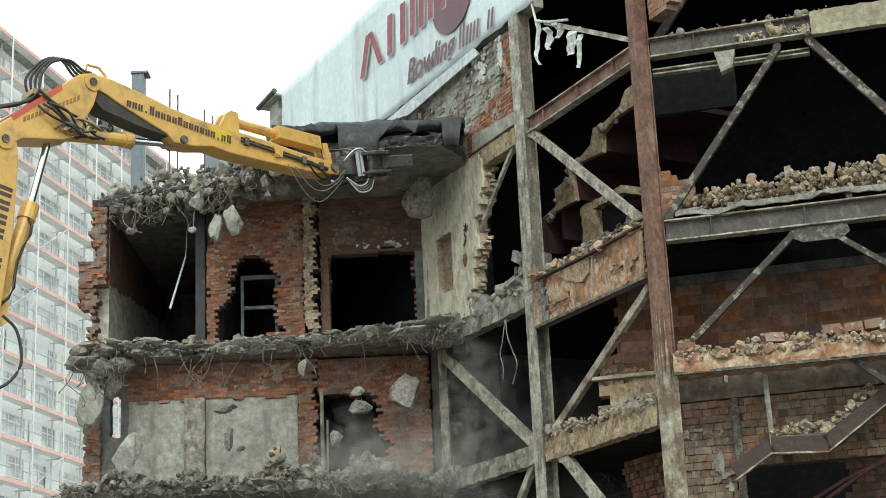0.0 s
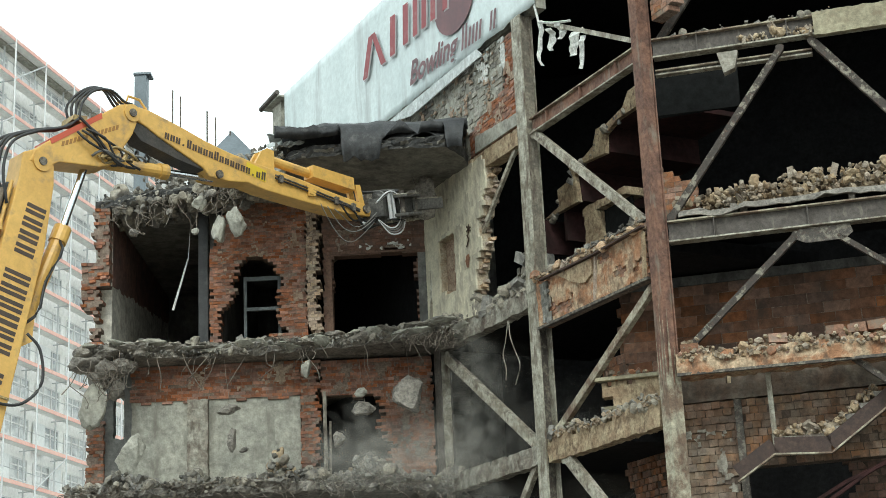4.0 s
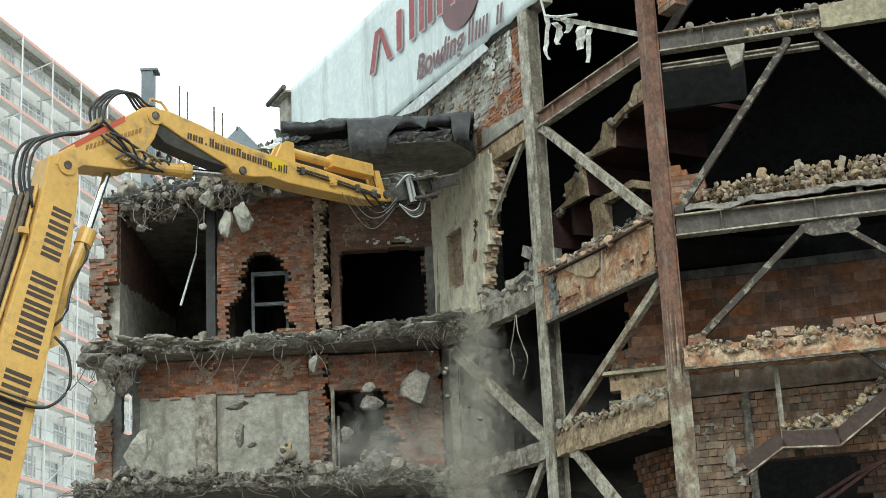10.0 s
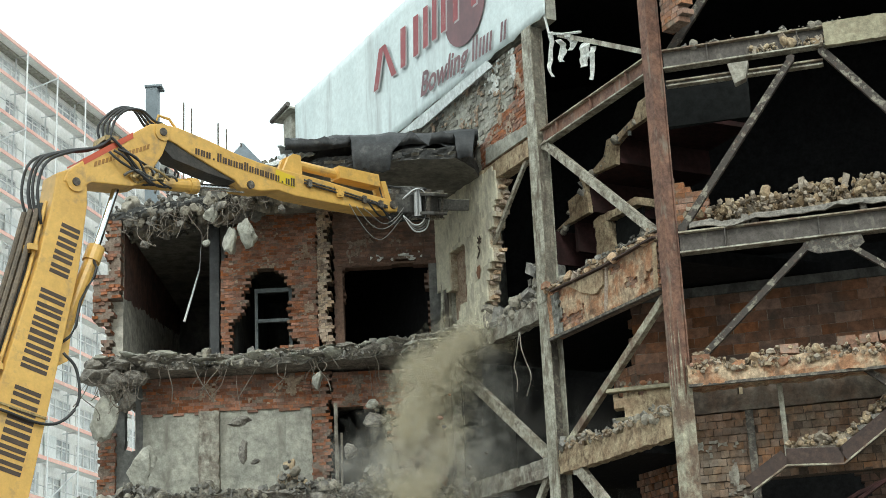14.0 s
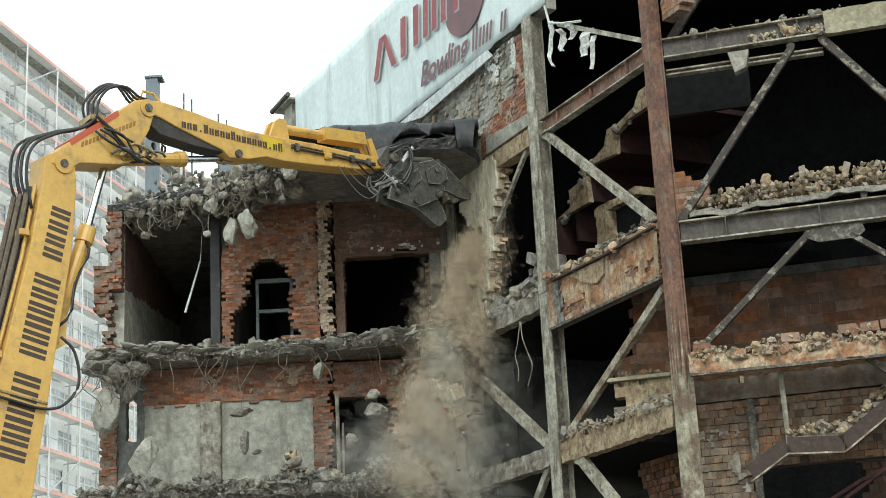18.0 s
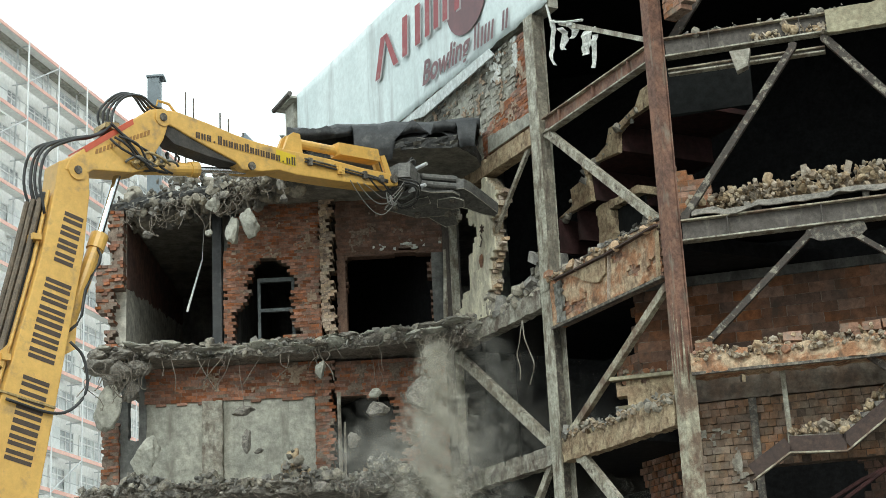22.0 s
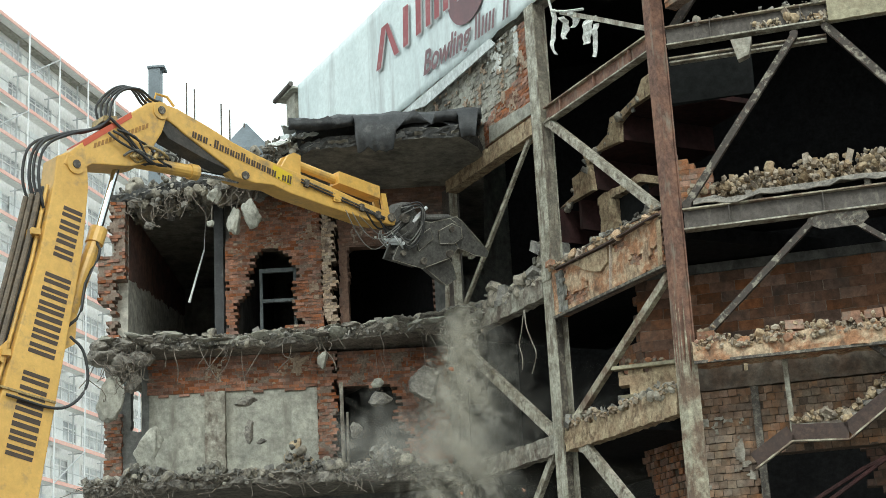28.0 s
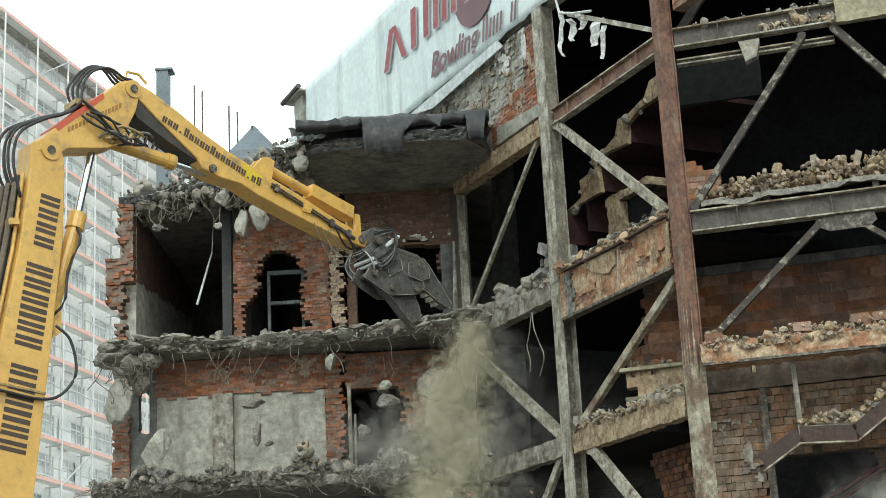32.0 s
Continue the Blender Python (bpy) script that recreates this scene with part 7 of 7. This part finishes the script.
PIECES = []
for n, (cx, cz) in enumerate(SEEDS):
    ob = holder("wall_piece", FACE_B @ Matrix.Translation((cx, 0.02, cz)), "pale plastered brick wall piece, knocked down by the crusher", "wall piece", "falling wall pieces")
    body = cells_mesh(Soup(), GX - cx, GZ - cz, NXC, NZC, CS, -0.215, -0.165, owner, n, jit=0.3, bulge=0.015)
    part("plaster", body, PLASTER_PALE, ob)
    if n == 1:
        part("niche_back", Soup().box(-4.25 - cx, -3.15 - cx, 0.0, 0.05, 11.45 - cz, 13.25 - cz), MORTAR_PALE, ob, "shallow niche in the wall")
    part("masonry", cells_mesh(Soup(), GX - cx, GZ - cz, NXC, NZC, CS, -0.165, 0.12, lambda i, k: owner(i, k) if i > 4 else -1, n, jit=0.3, seed=0, bulge=0.0), PALE_BRICK_EDGE, ob)
    if n == 14:
        part("paint_mark", Soup().plate([(0.1, -0.3), (0.17, -0.1), (0.13, 0.02), (0.02, 0.0), (-0.03, -0.12), (0.03, -0.28)], -0.247, -0.237), BRICK_BROWN, ob, "faded red paint mark")
    if n == 7:
        scrawl = Soup()
        for a, b in (((-0.25, -0.2), (-0.12, -0.05)), ((-0.12, -0.05), (-0.2, 0.08)), ((-0.22, 0.16), (-0.02, 0.22)), ((-0.14, 0.1), (-0.1, 0.3)), ((-0.2, 0.28), (-0.04, 0.12))):
            scrawl.beam((a[0], -0.242, a[1]), (b[0], -0.242, b[1]), rect(0.01, 0.04))
        part("paint_mark", scrawl, INK, ob, "dark scrawled paint strokes")
    bits = Soup()
    for i in range(6, NXC):
        for k in range(NZC):
            if owner(i, k) == n and owner(i + 1, k) == -1 and RND.random() < 0.75:
                x, z, y = GX + (i + 1.1) * CS - cx + RND.uniform(-0.1, 0.07), GZ + (k + 0.5) * CS - cz, RND.uniform(-0.15, 0.02)
                bits.box(x - 0.11, x + 0.11, y, y + 0.13, z - 0.037, z + 0.037, worn=0.02)
    if bits.v:
        part("torn_bricks", bits, BRICK_TORN, ob, "broken brick ends along the torn edge")
    PIECES.append((ob, cx, cz, FALLS[n]))

# a lump hanging from the soffit that drops on to the floor's edge and later slides off
rnd = random.Random(52)
LOOSE = holder("soffit_lump", pose(-0.45, 36.3, 13.88), "dark broken concrete lump hanging under the roof slab", "concrete lump")
part("lump", Soup().rock((0, 0, 0), (0.46, 0.34, 0.54), rnd, 9, fine=True), CONCRETE, LOOSE)
part("rebar", Soup().tube(wire((-0.1, 0, 0.3), (-0.3, 0.1, 0.6), -0.03, 0.06, 7, rnd), 0.012, 4).tube(wire((0.1, 0, 0.3), (0.22, 0.05, 0.58), -0.03, 0.06, 7, rnd), 0.012, 4), REBAR, LOOSE)

# loose stones that tumble down with the dust
STONES = []
rnd = random.Random(77)
stone_me = [mesh_of("stone", Soup().rock((0, 0, 0), 1.0, rnd, 11), CONCRETE) for _ in range(3)] + [mesh_of("stone", Soup().rock((0, 0, 0), 1.0, rnd, 11), BRICK_ORANGE)]
for i in range(170):
    t0 = rnd.choice([24.4, 24.5, 24.55, 24.6, 24.65, 24.7, 24.75, 24.8, 24.85, 24.9, 17.6, 18.2, 18.8, 19.2, 5.6, 6.4, 7.2, 8.3, 9.4, 10.2, 11.2, 12.6, 13.2, 14.6, 16.8, 17.3, 17.8, 18.4, 18.9, 19.4, 20.1, 22.4, 24.3, 24.4, 24.5, 24.6, 24.7, 24.8, 25.0, 25.2, 25.3, 27.6, 28.4, 29.4, 30.2, 30.6, 31.0, 31.4]) + rnd.uniform(-.3, .3)
    k = rnd.uniform(0.03, 0.085)
    p = Vector((rnd.uniform(-0.7, 0.35), rnd.uniform(36.6, 37.2), 10.86 + k * 0.4))
    up = rnd.uniform(0.5, 5.0) if 24 < t0 < 25.6 else rnd.uniform(0.2, 1.5)
    ob = new("falling_stone", stone_me[i % 4])
    tagged(ob, "small broken stone falling from the torn wall", "stone", "falling stones")
    ob.scale = (k, k * 0.8, k * 0.9)
    ob.matrix_basis = Matrix.LocRotScale(p, None, ob.scale)
    STONES.append((ob, p, t0, rnd.uniform(-0.5, 0.8), rnd.uniform(0, 300), up))


# ---- dust: clouds of thin, mostly clear flakes, gathered into billows ----
def cloud(n, spine, seed, grain, ragged=1.0):
    """Flakes scattered round a line of (x, z, spread), thinned out by waves into billows and falling streaks."""
    r = np.random.RandomState(seed)
    p = np.array(spine, dtype=float)
    m = int(n * 2.6)
    seg = np.hypot(np.diff(p[:, 0]), np.diff(p[:, 1])) * (p[1:, 2] + p[:-1, 2])
    i = r.choice(len(seg), size=m, p=seg / seg.sum())
    f = r.rand(m)
    mid = p[i] * (1 - f)[:, None] + p[i + 1] * f[:, None]
    c = np.stack([mid[:, 0], np.zeros(m), mid[:, 1]], axis=1) + r.normal(0, 1, (m, 3)) * mid[:, 2:3] * np.array([0.85, 0.8, 0.55])
    wave = np.zeros(m)
    for k in range(14):
        length = 0.28 * 1.17 ** k
        d = r.normal(0, 1, 3) * np.array([1, 1, 0.55])
        d /= np.linalg.norm(d)
        wave += math.sqrt(length) * np.sin(c @ d * (math.tau / length) + r.uniform(0, 6.3))
    chance = 1 / (1 + np.exp(-2.4 * ragged * wave / wave.std()))
    c = c[r.rand(m) < chance][:n]
    n = len(c)
    e1 = r.normal(0, 1, (n, 3))
    e1 /= np.linalg.norm(e1, axis=1, keepdims=True)
    e2 = np.cross(e1, r.normal(0, 1, (n, 3)))
    e2 /= np.linalg.norm(e2, axis=1, keepdims=True)
    rad = (grain * r.uniform(0.35, 1.15, n))[:, None]
    ring = np.stack([e1 * math.cos(a * math.tau / 5) + e2 * math.sin(a * math.tau / 5) for a in range(5)], axis=1)
    ring *= (rad * r.uniform(0.75, 1.2, (n, 5)))[:, :, None]
    s = Soup()
    s.v = (c[:, None, :] + ring).reshape(-1, 3)
    s.f = np.arange(5 * n).reshape(-1, 5)
    return s


CLOUDS = []


def dust(rows, n, spine, seed, grain=0.1, material=DUST, label="falling plume of pale grey demolition dust", ragged=1.0):
    """rows: seconds and the middle of the cloud."""
    ob = solid("dust_cloud", cloud(n, spine, seed, grain, ragged), material, Matrix.Translation(rows[0][1]), label, "dust", "dust plumes", "stuff")
    CLOUDS.append((ob, rows))


LOW_Z = 1.2  # settled on the ground between two falls
# thin haze that hangs in the open bay, below the slab and before the lower doorway
HAZE = "thin grey dust haze hanging in the air"
dust([(0, (0.75, 36.3, 8.2)), (9, (0.7, 36.2, 8.4)), (20, (0.75, 36.2, 8.3)), (26, (0.7, 36.2, 8.4)), (32, (0.75, 36.2, 8.3))], 2400, [(0.1, 2.0, 0.5), (0, 0, 0.75), (-0.1, -2.2, 0.8)], 1, 0.22, DUST_THIN, HAZE, 0.3)
dust([(0, (3.1, 36.8, 7.4)), (12, (3.0, 36.8, 7.6)), (32, (3.1, 36.8, 7.5))], 2600, [(-0.6, 1.2, 0.7), (0, 0, 1.0), (0.8, -1.4, 0.9)], 5, 0.22, DUST_THIN, HAZE, 0.2)
dust([(0, (-1.4, 35.7, 7.2)), (10, (-1.2, 35.7, 7.4)), (21, (-1.3, 35.7, 7.4)), (32, (-1.2, 35.7, 7.4))], 2600, [(-1.4, 0.3, 0.5), (0, 0.6, 0.8), (1.4, 0.2, 0.6)], 3, 0.22, DUST_THIN, HAZE, 0.3)
dust([(0, (9.0, 32.0, 1.0)), (26, (9.0, 32.0, 1.2)), (29, (9.0, 31.0, 2.5)), (32, (8.2, 30.0, 4.9))], 12000, [(-1.2, 0, 0.6), (0, 0.3, 0.7), (1.2, 0, 0.6)], 2, 0.22, DUST_THIN, HAZE, 0.4)

# plumes, each of which pours down once or several times: seconds, x, height of its middle, speed
GREY, TAN = "falling plume of pale grey demolition dust", "falling plume of tan brick and mortar dust"
POURS = [
    ([(0.05, 2.6, 0.2), (0.05, 1.8, 0.3), (0, 0.8, 0.34), (-0.1, -0.8, 0.42), (-0.15, -2.4, 0.48)], 18900, DUST, GREY, [(5.9, -0.45, 9.1, 0.25), (8.8, 0.3, 8.9, 0.2), (22.7, -0.35, 8.6, 0.2)]),
    ([(0, 2.1, 0.2), (-0.45, 1.0, 0.32), (-1.1, -0.6, 0.42), (-1.8, -2.2, 0.48), (-0.6, -2.0, 0.5), (0.6, -2.0, 0.4), (0.35, 0, 0.3), (0.1, 1.9, 0.2)], 25200, DUST, GREY, [(6.9, -0.05, 8.9, 0.2), (28.8, 0.15, 8.7, 0.2)]),
    ([(0.15, 1.3, 0.22), (0.1, 0.6, 0.34), (0, 0, 0.42), (-0.35, -0.9, 0.4), (-0.9, -2.4, 0.5), (-1.3, -3.0, 0.6)], 20200, DUST, GREY, [(7.9, 0.1, 10.3, 0.25), (23.9, 0.25, 9.2, 0.3)]),
    ([(1.5, 0.9, 0.25), (0.8, 1.05, 0.32), (-0.1, 0.85, 0.34), (-0.75, 0.2, 0.36), (-0.85, -1.2, 0.42), (-0.95, -3.0, 0.52)], 34000, DUST_OLIVE, TAN, [(12.9, -0.3, 10.0, 0.2)]),
    ([(0.35, 2.2, 0.18), (0.15, 1.3, 0.34), (-0.35, 0.2, 0.5), (-0.5, -1.0, 0.52), (-0.45, -2.6, 0.6)], 37800, DUST_OLIVE, TAN, [(13.9, -0.45, 8.9, 0.2), (31.85, -0.4, 8.6, 0.2)]),
    ([(0.2, 2.1, 0.13), (0.1, 1.2, 0.28), (-0.2, 0, 0.42), (-0.5, -1.3, 0.5), (-0.65, -2.6, 0.56)], 32800, DUST_OLIVE, TAN, [(30.9, -0.4, 8.75, 0.15)]),
    ([(0.05, 2.2, 0.18), (0.05, 1.2, 0.32), (-0.05, 0, 0.42), (-0.2, -1.6, 0.5), (-0.25, -2.6, 0.56)], 30200, DUST, GREY, [(16.9, -0.5, 8.9, 0.2), (21.8, -0.65, 8.1, 0.15), (27.8, -0.15, 8.6, 0.12)]),
    ([(0.8, 1.7, 0.16), (0.4, 0.7, 0.26), (-0.15, -0.4, 0.36), (-0.5, -1.3, 0.4)], 17600, DUST_TAN, TAN, [(16.9, 0.1, 12.7, 0.3)]),
    ([(1.1, 3.9, 0.18), (0.75, 2.5, 0.32), (0.2, 0.8, 0.42), (-0.4, -0.8, 0.5), (-0.8, -2.6, 0.56)], 50400, DUST_TAN, TAN, [(17.85, -0.2, 9.8, 0.15), (19.9, -0.1, 8.3, 0.2)]),
    ([(0.7, 4.0, 0.2), (0.35, 2.6, 0.36), (0.05, 1.5, 0.54), (0, 0, 0.64), (0, -1.5, 0.68), (0, -2.8, 0.72)], 98300, DUST_OLIVE, TAN, [(18.85, -0.4, 9.4, 0.2)]),
    ([(0.2, 2.2, 0.2), (0.1, 1.2, 0.4), (0, 0, 0.56), (-0.1, -1.5, 0.6), (-0.1, -2.6, 0.64)], 45400, DUST, GREY, [(19.9, -0.2, 8.9, 0.15)]),
    ([(-1.1, 0.3, 0.45), (-0.2, 0.9, 0.45), (0.9, 1.0, 0.42), (1.3, 0.6, 0.35), (0.3, -0.4, 0.7), (-0.6, -1.4, 0.7), (0.2, -2.4, 0.8)], 88200, DUST_OLIVE, TAN, [(24.85, 0.4, 10.15, 0.3)]),
    ([(0.2, 0.5, 0.16), (0, 0.1, 0.26), (-0.1, -0.5, 0.24), (-0.1, -0.9, 0.14)], 5200, DUST_OLIVE, TAN, [(11.9, -0.75, 9.75, 0.15)]),
    ([(0, 1.8, 0.12), (-0.02, 0.4, 0.16), (-0.12, -2.0, 0.3), (-0.15, -2.8, 0.4)], 4000, DUST, GREY, [(10.2, 0.5, 9.3, 0.08), (23.0, 0.3, 8.6, 0.15)]),
]
for k, (spine, n, material, label, pours) in enumerate(POURS):
    rows = [(0, (pours[0][1], 35.9, LOW_Z))]
    for j, (t0, x, z, slow) in enumerate(pours):
        rows += [(t0 - 0.6, (x, 35.9, LOW_Z)), (t0, (x, 35.95, z))]
        end = pours[j + 1][0] - 1.1 if j + 1 < len(pours) else 32.5
        t, low = 0.0, z
        while t < 1.2 and t0 + t + 0.4 < min(end, 31.95) and low > 2.0:
            t += 0.4
            low = z - slow * (0.8 * t + 1.25 * t * t)
            rows.append((t0 + t, (x + 0.05 * t, 35.95 - 0.1 * t, low)))
        if t0 + t + 0.9 < 32:
            rows.append((min(end, t0 + t + 0.9), (x + 0.1, 35.8, LOW_Z)))
        if j + 1 == len(pours):
            rows.append((32, (x + 0.1, 35.8, low - 0.1 if t0 > 30.5 else LOW_Z)))
    rows = [r for i, r in enumerate(rows) if i == 0 or r[0] > rows[i - 1][0] + 0.05]
    dust(rows, n, spine, 40 + k, 0.075, material, label)


# ---- what moves ----
def lerp_rows(rows, t):
    return [float(np.interp(t, [r[0] for r in rows], [r[k] for r in rows])) for k in range(1, len(rows[0]))]


def motions():
    walk(EXC, [(t, exc_pose(s, z, lean)) for t, s, z, lean, pitch in EXCAVATOR])
    arm_rows, tool_rows, barrel_rows, rod_rows = [], [], [], []
    times = sorted({r[0] for r in EXCAVATOR} | {r[0] for r in CRUSHER})
    for t in times:
        s, z, lean, pitch = lerp_rows(EXCAVATOR, t)
        ang, spin = lerp_rows(CRUSHER, t)
        a = pitch - lean
        arm_rows.append((t, pose(0, 0, 0, 0, -a, 0)))
        r = Matrix.Rotation(radians(-a), 4, "Y")
        base = r @ Vector((6.66, W / 2, 0.05))
        tool_rows.append((t, Matrix.Translation(base) @ pose(0, 0, 0, 0, -(ang - lean), 0) @ pose(0, 0, 0, spin, 0, 0)))
        hook = r @ CYL_B
        d = hook - CYL_A
        phi = math.degrees(math.atan2(d.z, d.x))
        barrel_rows.append((t, Matrix.Translation(CYL_A) @ pose(0, 0, 0, 0, -phi, 0)))
        rod_rows.append((t, Matrix.Translation(hook) @ pose(0, 0, 0, 0, -phi, 0)))
    walk(ARM, arm_rows)
    walk(TOOL, tool_rows)
    walk(ACYL, barrel_rows)
    walk(AROD, rod_rows)
    for n, (ob, x, z, t0) in enumerate(PIECES):
        rest = FACE_B @ Matrix.Translation((x, 0.02, z))
        rows = [(0, rest), (t0, rest)]
        for i in range(1, 6):
            t = i * 0.33
            zz = max(0.4, z - 0.4 - 5.4 * t * t) if i > 1 else z - 0.35
            rows.append((t0 + t, FACE_B @ pose(x + (0.1 - 0.07 * (n % 4)) * i, -(0.15 + 0.06 * (n % 5)) * i, zz, (9 + 5 * (n % 4)) * i, (9 - (n % 3) * 11) * i, (8 - 6 * (n % 3)) * i)))
        rows.append((32, rows[-1][1]))
        walk(ob, rows)
    walk(LOOSE, [(0, pose(-0.45, 36.3, 13.88)), (4.0, pose(-0.45, 36.3, 13.88)), (4.3, pose(-0.46, 36.35, 13.4, 12)), (4.72, pose(-0.5, 36.5, 11.34, 30, 20)), (6.6, pose(-0.5, 36.5, 11.32, 32, 22)),
                 (6.95, pose(-0.5, 35.75, 10.9, 60, 30)), (7.5, pose(-0.55, 35.3, 8.6, 110, 50)), (8.1, pose(-0.55, 35.0, 3.5, 150, 70)), (8.4, pose(-0.55, 35.0, 0.5, 170, 80)), (32, pose(-0.55, 35.0, 0.5, 170, 80))])
    for ob, p, t0, vx, spin, up in STONES:
        rows = [(0, Matrix.Translation(p)), (t0, Matrix.Translation(p))]
        for i in range(1, 7):
            t = i * 0.26
            q = p + Vector((vx * t, -2.2 * t, up * t - 4.9 * t * t))
            q.z = max(0.1, q.z)
            rows.append((t0 + t, Matrix.Translation(q) @ pose(0, 0, 0, spin * t, 40 * t, 0)))
        if rows[-1][0] < 31.9:
            rows.append((32, rows[-1][1]))
        walk(ob, rows)
    for ob, rows in CLOUDS:
        walk(ob, [(t, Matrix.Translation(p)) for t, p in rows])


motions()
